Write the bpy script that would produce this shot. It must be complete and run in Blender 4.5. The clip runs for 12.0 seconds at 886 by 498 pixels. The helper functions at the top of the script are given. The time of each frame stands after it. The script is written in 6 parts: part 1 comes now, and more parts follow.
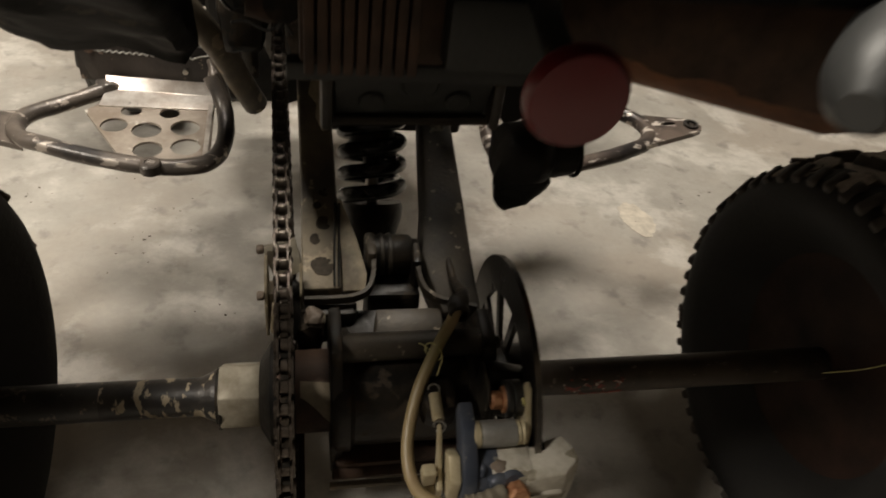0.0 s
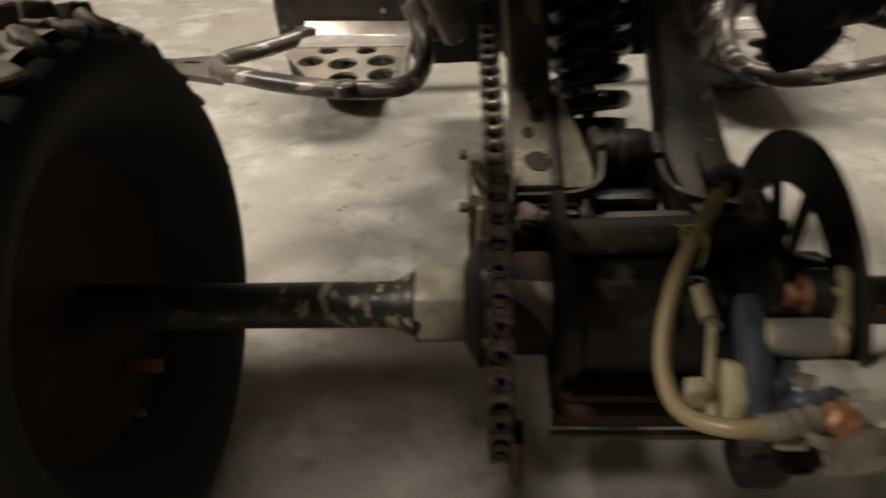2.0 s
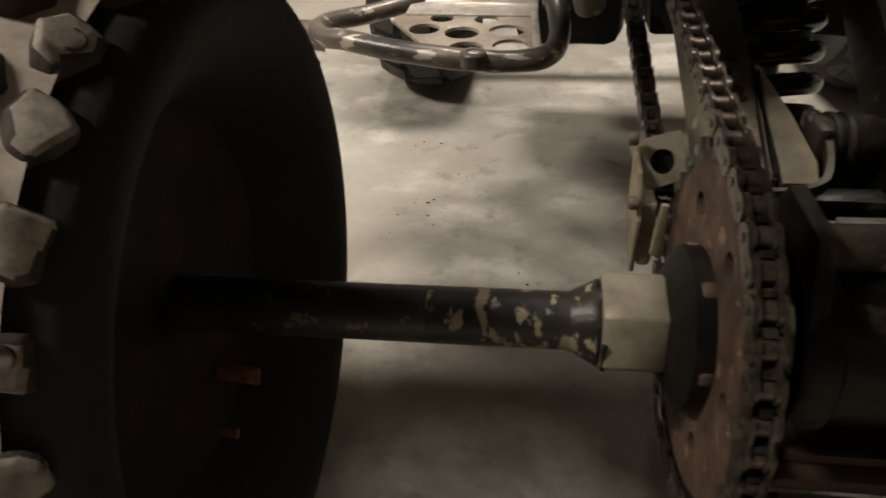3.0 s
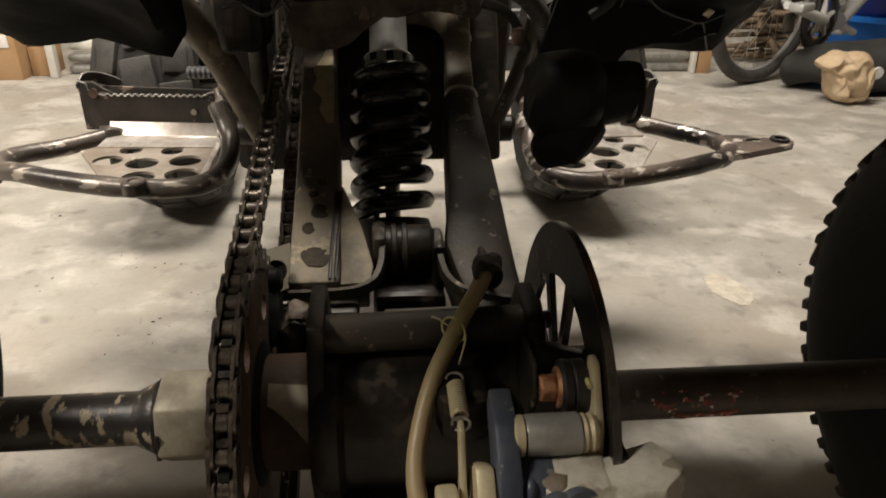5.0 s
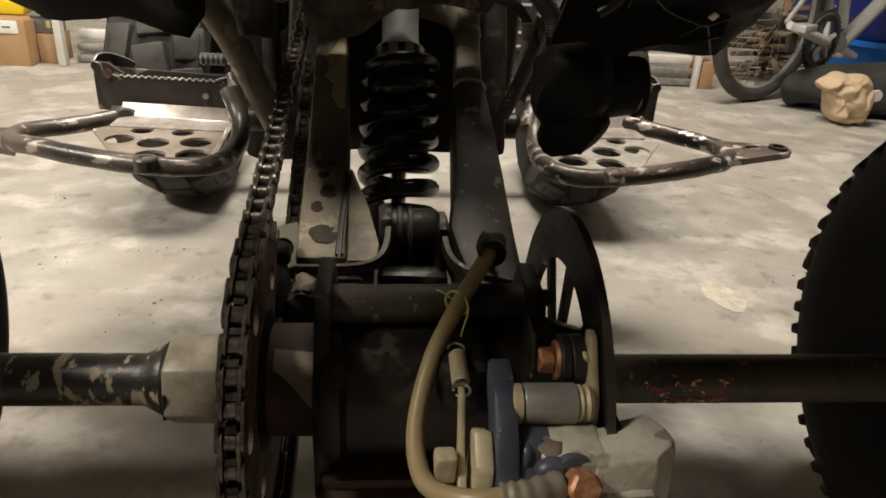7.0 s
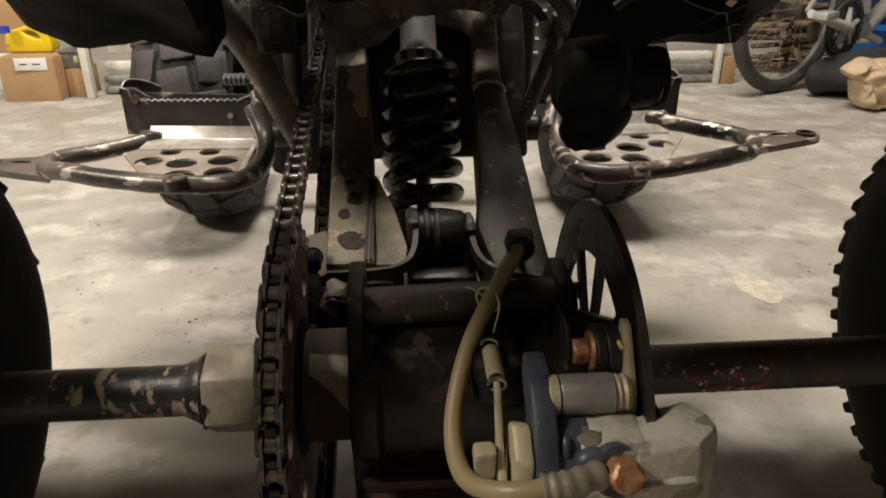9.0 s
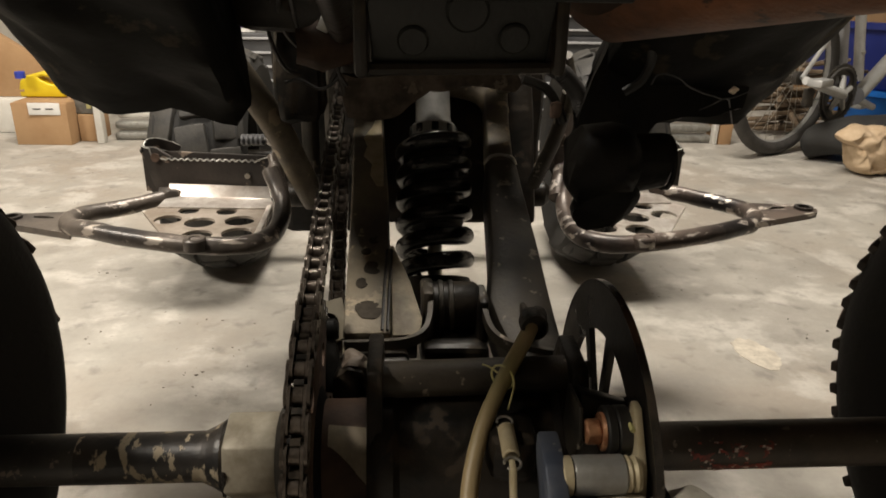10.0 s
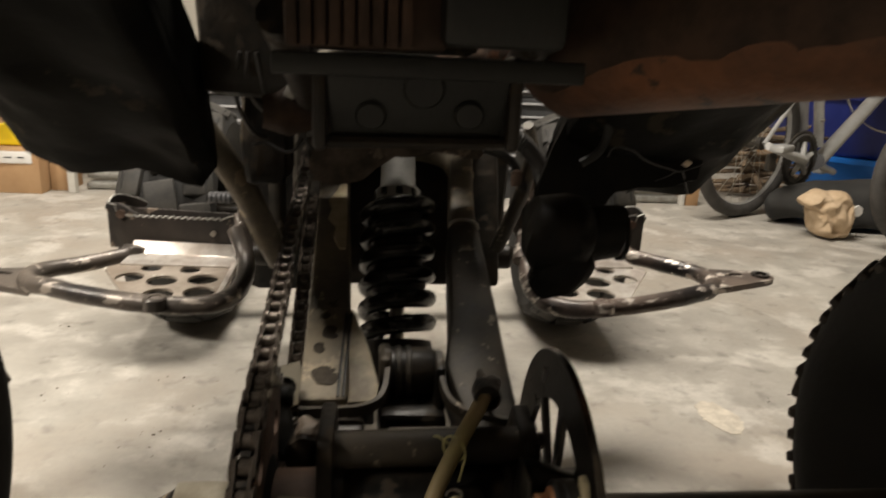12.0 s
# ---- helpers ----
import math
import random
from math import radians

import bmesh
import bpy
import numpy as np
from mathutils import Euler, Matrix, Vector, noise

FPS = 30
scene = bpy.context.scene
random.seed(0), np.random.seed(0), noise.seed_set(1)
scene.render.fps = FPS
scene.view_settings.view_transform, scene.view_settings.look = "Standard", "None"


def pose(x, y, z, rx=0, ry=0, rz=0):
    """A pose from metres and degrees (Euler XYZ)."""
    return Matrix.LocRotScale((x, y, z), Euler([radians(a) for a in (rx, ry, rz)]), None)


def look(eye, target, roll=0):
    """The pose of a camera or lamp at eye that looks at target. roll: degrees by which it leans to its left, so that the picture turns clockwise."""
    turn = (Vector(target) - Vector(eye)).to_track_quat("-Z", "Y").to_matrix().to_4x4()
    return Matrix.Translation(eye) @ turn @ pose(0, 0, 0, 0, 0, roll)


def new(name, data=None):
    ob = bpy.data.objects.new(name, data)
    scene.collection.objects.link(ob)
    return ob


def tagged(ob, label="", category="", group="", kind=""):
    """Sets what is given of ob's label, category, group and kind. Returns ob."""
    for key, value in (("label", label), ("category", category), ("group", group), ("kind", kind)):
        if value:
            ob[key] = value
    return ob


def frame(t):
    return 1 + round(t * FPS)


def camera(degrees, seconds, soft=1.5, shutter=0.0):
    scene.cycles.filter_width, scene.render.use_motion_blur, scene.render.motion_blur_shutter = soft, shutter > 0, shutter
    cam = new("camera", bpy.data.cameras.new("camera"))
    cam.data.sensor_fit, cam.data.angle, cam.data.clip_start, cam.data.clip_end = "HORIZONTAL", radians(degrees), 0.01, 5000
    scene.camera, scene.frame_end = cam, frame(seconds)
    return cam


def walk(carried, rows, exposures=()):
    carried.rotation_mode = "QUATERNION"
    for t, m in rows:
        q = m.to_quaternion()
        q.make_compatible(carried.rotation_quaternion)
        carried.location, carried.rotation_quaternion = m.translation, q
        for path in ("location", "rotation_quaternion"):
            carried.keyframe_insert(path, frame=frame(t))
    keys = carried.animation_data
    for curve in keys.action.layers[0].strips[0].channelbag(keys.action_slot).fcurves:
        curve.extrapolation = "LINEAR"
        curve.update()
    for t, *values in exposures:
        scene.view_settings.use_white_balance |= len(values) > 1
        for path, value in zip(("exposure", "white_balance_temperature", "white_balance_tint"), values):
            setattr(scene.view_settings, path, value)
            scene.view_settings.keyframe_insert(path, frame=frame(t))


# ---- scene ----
cam = camera(64.1, 12.0, soft=1.7, shutter=0.5)
PATH = [
    (0, (-0.0635, -0.3899, 0.7248), (0.3157, 1.0726, -0.5856), 8.65),
    (0.2, (-0.0700, -0.3780, 0.6720), (0.3000, 1.1240, -0.5940), 8.40),
    (0.5, (-0.0660, -0.3530, 0.5967), (0.2604, 1.2027, -0.6171), 7.60),
    (1, (-0.0537, -0.3643, 0.5721), (0.1288, 1.2256, -0.6275), 3.21),
    (1.5, (-0.0373, -0.4120, 0.5644), (-0.0051, 1.1845, -0.6399), -0.39),
    (2, (-0.0859, -0.3785, 0.5351), (-0.2202, 1.2334, -0.6412), -3.63),
    (2.5, (-0.1835, -0.3062, 0.4873), (-0.4328, 1.3027, -0.6743), -3.49),
    (2.7, (-0.1927, -0.2956, 0.4767), (-0.4328, 1.3062, -0.6966), -3.13),
    (4.3, (-0.0427, -0.3604, 0.4856), (0.0232, 1.3553, -0.5402), 0.16),
    (4.5, (-0.0262, -0.3608, 0.4946), (0.0978, 1.3782, -0.4854), 0.09),
    (4.7, (-0.0100, -0.3630, 0.4990), (0.1320, 1.3930, -0.4450), 0.20),
    (5, (-0.0039, -0.3592, 0.5033), (0.1772, 1.4193, -0.3935), 1.08),
    (5.5, (-0.0136, -0.3590, 0.5097), (0.1716, 1.4305, -0.3639), 2.65),
    (6, (-0.0048, -0.3690, 0.4875), (0.2152, 1.4140, -0.3913), 3.22),
    (6.5, (-0.0093, -0.3739, 0.4920), (0.2030, 1.4104, -0.3862), 3.40),
    (7, (-0.0115, -0.3799, 0.4913), (0.1816, 1.4095, -0.3810), 3.64),
    (8.8, (-0.0120, -0.3870, 0.4790), (0.1035, 1.4200, -0.3690), -0.30),
    (9, (-0.0120, -0.3850, 0.4840), (0.1032, 1.4256, -0.3578), -0.37),
    (9.5, (-0.0222, -0.3908, 0.5014), (0.0992, 1.4423, -0.2891), 0.27),
    (10, (-0.0267, -0.3941, 0.5112), (0.1015, 1.4649, -0.2152), 1.18),
    (10.5, (-0.0235, -0.3984, 0.5131), (0.1101, 1.4726, -0.1808), 1.98),
    (11, (-0.0249, -0.4013, 0.5145), (0.1139, 1.4787, -0.1536), 2.67),
    (11.5, (-0.0346, -0.3992, 0.5100), (0.1212, 1.4910, -0.1247), 2.98),
    (11.8, (-0.0260, -0.3980, 0.5120), (0.1400, 1.5000, -0.0940), 2.80),
    (12, (-0.0136, -0.3965, 0.5243), (0.1808, 1.5057, -0.0620), 2.72),
]
walk(cam, [(t, look(eye, target, roll)) for t, eye, target, roll in PATH], exposures=[(0.0, -0.28), (1.0, -0.22), (2.0, -0.27), (2.7, -0.25), (4.5, 0.10), (7.0, 0.12), (9.0, 0.06), (12.0, 0.06)])

# ---- world and light: a closed garage at night, unseen warm lamps under the ceiling ----
world = bpy.data.worlds.new("world")
world.use_nodes = True
scene.world = world
world.node_tree.nodes["Background"].inputs[0].default_value = (0.020, 0.018, 0.015, 1)
world.node_tree.nodes["Background"].inputs[1].default_value = 1.0
scene.view_settings.exposure = 0.0
WARM = (1.0, 0.915, 0.80)


def lamp(name, eye, target, sx, sy, watts):
    data = bpy.data.lights.new(name, "AREA")
    data.shape, data.size, data.size_y, data.energy, data.color = "RECTANGLE", sx, sy, watts, WARM
    ob = new(name, data)
    ob.matrix_world = look(eye, target)
    return ob


# Both lamps unseen; the second is added to brighten axle, caliper and left tyre.
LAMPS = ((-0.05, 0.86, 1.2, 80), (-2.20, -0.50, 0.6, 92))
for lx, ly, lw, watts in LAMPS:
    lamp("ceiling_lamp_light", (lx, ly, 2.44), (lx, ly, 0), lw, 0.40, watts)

# ---- materials ----


def mat(name, base, other=None, rough=0.6, metal=0.0, scale=30.0, amount=0.5, bump=0.15, fine=220.0, spots=None, spot_scale=60.0, spot_at=0.570, spot_rough=None, random_tone=0.0, coat=0.0, shine=0.5, streak=None):
    """A surface with a broad tone change, fine relief and, where given, flakes or rust of another colour."""
    m = bpy.data.materials.new(name)
    m.use_nodes = True
    nt = m.node_tree
    n, l = nt.nodes, nt.links
    b = n["Principled BSDF"]
    tc = n.new("ShaderNodeTexCoord")
    n1 = n.new("ShaderNodeTexNoise")
    n1.inputs["Scale"].default_value, n1.inputs["Detail"].default_value, n1.inputs["Roughness"].default_value = scale, 6, 0.62
    l.new(tc.outputs["Object"], n1.inputs["Vector"])
    ramp = n.new("ShaderNodeMapRange")
    ramp.inputs[1].default_value, ramp.inputs[2].default_value = 0.5 - 0.13, 0.5 + 0.13
    l.new(n1.outputs["Fac"], ramp.inputs[0])
    mix = n.new("ShaderNodeMix")
    mix.data_type = "RGBA"
    o = other or tuple(c * (1 - amount) for c in base)
    mix.inputs[6].default_value, mix.inputs[7].default_value = (*base, 1), (*o, 1)
    l.new(ramp.outputs[0], mix.inputs[0])
    col = mix.outputs[2]
    rmap = n.new("ShaderNodeMapRange")
    rmap.inputs[3].default_value, rmap.inputs[4].default_value = max(0.05, rough - 0.12), min(1.0, rough + 0.12)
    l.new(n1.outputs["Fac"], rmap.inputs[0])
    rgh = rmap.outputs[0]
    if spots:
        n3 = n.new("ShaderNodeTexNoise")
        n3.inputs["Scale"].default_value, n3.inputs["Detail"].default_value, n3.inputs["Roughness"].default_value = spot_scale, 5, 0.6
        if streak:
            mp3 = n.new("ShaderNodeMapping")
            mp3.inputs["Scale"].default_value = streak
            l.new(tc.outputs["Object"], mp3.inputs["Vector"])
            l.new(mp3.outputs[0], n3.inputs["Vector"])
        else:
            l.new(tc.outputs["Object"], n3.inputs["Vector"])
        cut = n.new("ShaderNodeMapRange")
        cut.inputs[1].default_value, cut.inputs[2].default_value = spot_at, spot_at + 0.035
        l.new(n3.outputs["Fac"], cut.inputs[0])
        mx2 = n.new("ShaderNodeMix")
        mx2.data_type = "RGBA"
        l.new(cut.outputs[0], mx2.inputs[0])
        l.new(col, mx2.inputs[6])
        mx2.inputs[7].default_value = (*spots, 1)
        col = mx2.outputs[2]
        if spot_rough is not None:
            mr = n.new("ShaderNodeMix")
            l.new(cut.outputs[0], mr.inputs[0])
            l.new(rgh, mr.inputs[2])
            mr.inputs[3].default_value = spot_rough
            rgh = mr.outputs[0]
    if random_tone:
        oi = n.new("ShaderNodeObjectInfo")
        mp = n.new("ShaderNodeMapRange")
        mp.inputs[3].default_value, mp.inputs[4].default_value = 1 - random_tone, 1 + random_tone
        l.new(oi.outputs["Random"], mp.inputs[0])
        hsv = n.new("ShaderNodeHueSaturation")
        l.new(col, hsv.inputs["Color"])
        l.new(mp.outputs[0], hsv.inputs["Value"])
        col = hsv.outputs[0]
    l.new(col, b.inputs["Base Color"])
    l.new(rgh, b.inputs["Roughness"])
    b.inputs["Metallic"].default_value = metal
    b.inputs["Specular IOR Level"].default_value = shine
    if coat:
        b.inputs["Coat Weight"].default_value, b.inputs["Coat Roughness"].default_value = coat, 0.25
    if bump:
        n2 = n.new("ShaderNodeTexNoise")
        n2.inputs["Scale"].default_value, n2.inputs["Detail"].default_value = fine, 4
        l.new(tc.outputs["Object"], n2.inputs["Vector"])
        bp = n.new("ShaderNodeBump")
        bp.inputs["Strength"].default_value, bp.inputs["Distance"].default_value = bump, 0.002
        l.new(n2.outputs["Fac"], bp.inputs["Height"])
        l.new(bp.outputs[0], b.inputs["Normal"])
    return m


def concrete():
    m = bpy.data.materials.new("concrete")
    m.use_nodes = True
    nt = m.node_tree
    n, l = nt.nodes, nt.links
    b = n["Principled BSDF"]
    tc = n.new("ShaderNodeTexCoord")
    stretch = n.new("ShaderNodeMapping")
    stretch.inputs["Scale"].default_value = (0.9, 1.1, 1)
    l.new(tc.outputs["Object"], stretch.inputs["Vector"])

    def cloud(scale, detail, lo, hi, rough=0.6, vec=None):
        t = n.new("ShaderNodeTexNoise")
        t.inputs["Scale"].default_value, t.inputs["Detail"].default_value, t.inputs["Roughness"].default_value = scale, detail, rough
        t.inputs["Distortion"].default_value = 0.15
        l.new(vec or stretch.outputs[0], t.inputs["Vector"])
        r = n.new("ShaderNodeMapRange")
        r.inputs[1].default_value, r.inputs[2].default_value = lo, hi
        l.new(t.outputs["Fac"], r.inputs[0])
        return r.outputs[0], t.outputs["Fac"]

    def blend(fac, a, c, mode="MIX"):
        x = n.new("ShaderNodeMix")
        x.data_type, x.blend_type = "RGBA", mode
        for s, v in ((0, fac), (6, a), (7, c)):
            if isinstance(v, tuple):
                x.inputs[s].default_value = (*v, 1)
            elif isinstance(v, float):
                x.inputs[s].default_value = v
            else:
                l.new(v, x.inputs[s])
        return x.outputs[2]

    big, _ = cloud(3.2, 5, 0.38, 0.62)
    mid, _ = cloud(15.0, 6, 0.42, 0.64, 0.6)
    small, raw = cloud(80.0, 6, 0.42, 0.62, 0.7, tc.outputs["Object"])
    pale, _ = cloud(7.5, 7, 0.52, 0.62, 0.62)
    dark, _ = cloud(24.0, 5, 0.57, 0.70, 0.55, tc.outputs["Object"])
    c = blend(big, (0.40, 0.376, 0.334), (0.315, 0.296, 0.263))
    c = blend(mid, c, (0.43, 0.405, 0.36))
    warm, _ = cloud(2.1, 5, 0.46, 0.60, 0.6, tc.outputs["Object"])
    w_half = n.new("ShaderNodeMath")
    w_half.operation = "MULTIPLY"
    w_half.inputs[1].default_value = 0.55
    l.new(warm, w_half.inputs[0])
    c = blend(w_half.outputs[0], c, (0.345, 0.292, 0.238))
    half = n.new("ShaderNodeMath")
    half.operation = "MULTIPLY"
    half.inputs[1].default_value = 0.72
    l.new(pale, half.inputs[0])
    c = blend(half.outputs[0], c, (0.56, 0.53, 0.48))
    q = n.new("ShaderNodeMath")
    q.operation = "MULTIPLY"
    q.inputs[1].default_value = 0.20
    l.new(small, q.inputs[0])
    c = blend(q.outputs[0], c, (0.26, 0.245, 0.22))
    q2 = n.new("ShaderNodeMath")
    q2.operation = "MULTIPLY"
    q2.inputs[1].default_value = 0.45
    l.new(dark, q2.inputs[0])
    c = blend(q2.outputs[0], c, (0.15, 0.14, 0.125))
    l.new(c, b.inputs["Base Color"])
    rr = n.new("ShaderNodeMapRange")
    rr.inputs[3].default_value, rr.inputs[4].default_value = 0.42, 0.68
    l.new(mid, rr.inputs[0])
    l.new(rr.outputs[0], b.inputs["Roughness"])
    bp = n.new("ShaderNodeBump")
    bp.inputs["Strength"].default_value, bp.inputs["Distance"].default_value = 0.25, 0.003
    l.new(raw, bp.inputs["Height"])
    l.new(bp.outputs[0], b.inputs["Normal"])
    return m


M_FLOOR = concrete()
# Unseen ceiling, coloured dark to cut the bounce light.
M_CEILING = mat("dark_unseen_ceiling", (0.20, 0.165, 0.125), (0.14, 0.115, 0.085), 0.8, scale=5, bump=0.2)
M_WALL = mat("painted_wall", (0.46, 0.43, 0.37), (0.40, 0.37, 0.32), 0.75, scale=4, bump=0.2, fine=90)
M_WHITE = mat("white_trim", (0.74, 0.72, 0.67), (0.60, 0.58, 0.53), 0.5, scale=14, bump=0.1)
M_BLACK = mat("black_paint", (0.022, 0.021, 0.020), (0.05, 0.045, 0.038), 0.42, scale=26, bump=0.12, spots=(0.16, 0.13, 0.10), spot_scale=95, spot_at=0.616)
M_DUSTY = mat("dusty_black_steel", (0.062, 0.054, 0.042), (0.20, 0.166, 0.115), 0.56, scale=15, bump=0.22, fine=300, spots=(0.30, 0.245, 0.165), spot_scale=40, spot_at=0.60)
M_GREASY = mat("greasy_casting", (0.0058, 0.0054, 0.0046), (0.022, 0.0165, 0.0110), 0.42, scale=34, bump=0.30, fine=170, shine=0.30, spots=(0.034, 0.025, 0.016), spot_scale=42, spot_at=0.585, spot_rough=0.75)
M_AXLE = mat("worn_axle_steel", (0.020, 0.019, 0.018), (0.050, 0.040, 0.032), 0.42, 0.2, scale=24, bump=0.2, spots=(0.34, 0.285, 0.20), spot_scale=62, spot_at=0.556, spot_rough=0.6, streak=(1.5, 0.8, 0.8))
M_RED_WEAR = mat("red_worn_paint", (0.34, 0.062, 0.042), (0.10, 0.040, 0.030), 0.5, scale=150, bump=0.2, spots=(0.66, 0.58, 0.50), spot_scale=190, spot_at=0.555)
M_AXLE_R = mat("dusty_brown_axle", (0.030, 0.026, 0.022), (0.095, 0.076, 0.058), 0.45, 0.2, scale=17, bump=0.18, spots=(0.24, 0.20, 0.16), spot_scale=120, spot_at=0.655)
M_NUT = mat("dull_zinc", (0.33, 0.30, 0.235), (0.185, 0.158, 0.112), 0.55, 0.25, scale=34, bump=0.15)
M_CHAIN = mat("oily_chain_steel", (0.118, 0.098, 0.080), (0.032, 0.024, 0.018), 0.32, 0.6, scale=130, bump=0.15, fine=500, random_tone=0.25)
M_RUST = mat("rusty_steel", (0.20, 0.135, 0.098), (0.105, 0.066, 0.047), 0.68, 0.1, scale=38, bump=0.35, spots=(0.060, 0.040, 0.030), spot_scale=60, spot_at=0.585)
M_WEB = mat("dark_rusty_web", (0.115, 0.068, 0.045), (0.045, 0.027, 0.018), 0.7, 0.1, scale=42, bump=0.4, spots=(0.22, 0.145, 0.10), spot_scale=70, spot_at=0.62)
M_BROWN = mat("dark_brown_grime", (0.062, 0.034, 0.020), (0.026, 0.016, 0.011), 0.7, scale=30, bump=0.2, shine=0.3)
M_NEAR_BLACK = mat("near_black", (0.0035, 0.0034, 0.0030), (0.011, 0.009, 0.0065), 0.6, scale=30, bump=0.5, fine=120, shine=0.2)
M_MUFFLER = mat("rusted_muffler", (0.23, 0.094, 0.040), (0.075, 0.034, 0.017), 0.62, 0.15, scale=13, bump=0.4, spots=(0.045, 0.026, 0.017), spot_scale=22, spot_at=0.575)
M_DISC = mat("dark_brake_steel", (0.042, 0.037, 0.032), (0.024, 0.021, 0.018), 0.30, 0.6, scale=25, bump=0.08)
M_DISC_EDGE = mat("bright_disc_edge", (0.26, 0.245, 0.22), (0.14, 0.13, 0.115), 0.24, 0.9, scale=60, bump=0.05)
M_CALIPER = mat("grimy_cast_aluminium", (0.52, 0.49, 0.42), (0.36, 0.33, 0.265), 0.58, 0.15, scale=52, bump=0.35, fine=190, spots=(0.24, 0.215, 0.16), spot_scale=45, spot_at=0.60)
M_ALU = mat("grey_aluminium", (0.36, 0.355, 0.33), (0.25, 0.24, 0.215), 0.45, 0.5, scale=50, bump=0.15)
M_BLUE = mat("blue_anodised_bracket", (0.062, 0.073, 0.100), (0.105, 0.114, 0.135), 0.45, 0.3, scale=32, bump=0.15, spots=(0.24, 0.235, 0.22), spot_scale=80, spot_at=0.63)
M_CREAM = mat("yellowed_plating", (0.53, 0.46, 0.31), (0.38, 0.315, 0.19), 0.5, 0.2, scale=45, bump=0.15)
M_COPPER = mat("rusty_copper_bolt", (0.56, 0.30, 0.16), (0.27, 0.11, 0.05), 0.45, 0.3, scale=120, bump=0.35)
M_HOSE = mat("khaki_rubber_hose", (0.33, 0.245, 0.140), (0.25, 0.205, 0.090), 0.42, scale=10, bump=0.12)
M_HOSE_BLACK = mat("black_hose", (0.03, 0.028, 0.026), (0.06, 0.055, 0.05), 0.5, scale=30, bump=0.15)
M_WIRE = mat("pale_tie_wire", (0.45, 0.42, 0.16), (0.55, 0.5, 0.25), 0.5, scale=60, bump=0.0)
M_STEEL = mat("bright_zinc_steel", (0.55, 0.53, 0.48), (0.42, 0.40, 0.35), 0.35, 0.8, scale=60, bump=0.1)
M_SPRING = mat("glossy_black_spring", (0.012, 0.013, 0.013), (0.022, 0.022, 0.021), 0.22, scale=35, bump=0.05, coat=0.3)
M_NERF = mat("chipped_black_nerf_bar", (0.040, 0.038, 0.038), (0.165, 0.138, 0.116), 0.34, 0.25, scale=13, bump=0.2, spots=(0.50, 0.44, 0.38), spot_scale=42, spot_at=0.600, spot_rough=0.4, streak=(0.45, 1.6, 1.9))
M_NERF_PLATE = mat("bare_heel_plate", (0.47, 0.41, 0.35), (0.27, 0.22, 0.175), 0.42, 0.25, scale=22, bump=0.15, spots=(0.72, 0.68, 0.62), spot_scale=20, spot_at=0.61, spot_rough=0.35)
M_BARE = mat("bare_scraped_steel", (0.80, 0.76, 0.71), (0.50, 0.44, 0.39), 0.32, 0.6, scale=42, bump=0.12, spots=(0.14, 0.105, 0.08), spot_scale=60, spot_at=0.655)
M_PEG = mat("worn_foot_peg", (0.060, 0.050, 0.044), (0.028, 0.025, 0.023), 0.45, 0.3, scale=14, bump=0.25, spots=(0.30, 0.24, 0.19), spot_scale=50, spot_at=0.635)
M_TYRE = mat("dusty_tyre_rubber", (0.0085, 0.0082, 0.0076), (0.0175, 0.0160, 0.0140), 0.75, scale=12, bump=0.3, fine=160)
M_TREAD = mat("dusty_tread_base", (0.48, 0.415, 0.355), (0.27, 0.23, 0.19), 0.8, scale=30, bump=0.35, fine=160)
M_KNOB = mat("dusty_knob_rubber", (0.40, 0.345, 0.29), (0.15, 0.123, 0.102), 0.72, scale=60, bump=0.15, fine=240, random_tone=0.25)
# Darker brown that paints the shade onto the knob flanks.
M_KNOB_SHADE = mat("shaded_knob_flank", (0.030, 0.022, 0.016), (0.060, 0.044, 0.032), 0.75, scale=50, bump=0.35, fine=240)
M_FRONT_BLOCK = mat("dark_block_rubber", (0.022, 0.021, 0.019), (0.048, 0.044, 0.038), 0.62, scale=30, bump=0.3, fine=240, random_tone=0.2)
M_GLOSS = mat("glossy_black_tube", (0.012, 0.012, 0.012), (0.032, 0.029, 0.024), 0.40, scale=16, bump=0.08, coat=0.2)
M_TIP = mat("dull_grey_tail_pipe", (0.040, 0.041, 0.040), (0.026, 0.027, 0.027), 0.50, 0.2, scale=14, bump=0.1)
M_NERF_FAR = mat("scraped_black_nerf_bar", (0.024, 0.021, 0.021), (0.15, 0.115, 0.095), 0.36, 0.2, scale=16, bump=0.15, spots=(0.62, 0.56, 0.50), spot_scale=46, spot_at=0.560, spot_rough=0.38, streak=(0.5, 1.5, 1.9))
M_BAR = mat("white_bike_alloy", (0.60, 0.60, 0.585), (0.48, 0.48, 0.465), 0.35, 0.15, scale=20, bump=0.05)
M_SIDE_KNOB = mat("side_knob_rubber", (0.070, 0.058, 0.048), (0.030, 0.026, 0.023), 0.7, scale=60, bump=0.35, fine=240, random_tone=0.3)
M_TAN = mat("tan_dusty_steel", (0.30, 0.25, 0.165), (0.13, 0.105, 0.070), 0.6, scale=26, bump=0.2, fine=260)
M_RAIL = mat("satin_black_rail", (0.015, 0.0135, 0.0105), (0.055, 0.044, 0.031), 0.56, 0.05, scale=17, bump=0.25, fine=260, shine=0.35, spots=(0.20, 0.17, 0.13), spot_scale=60, spot_at=0.64)
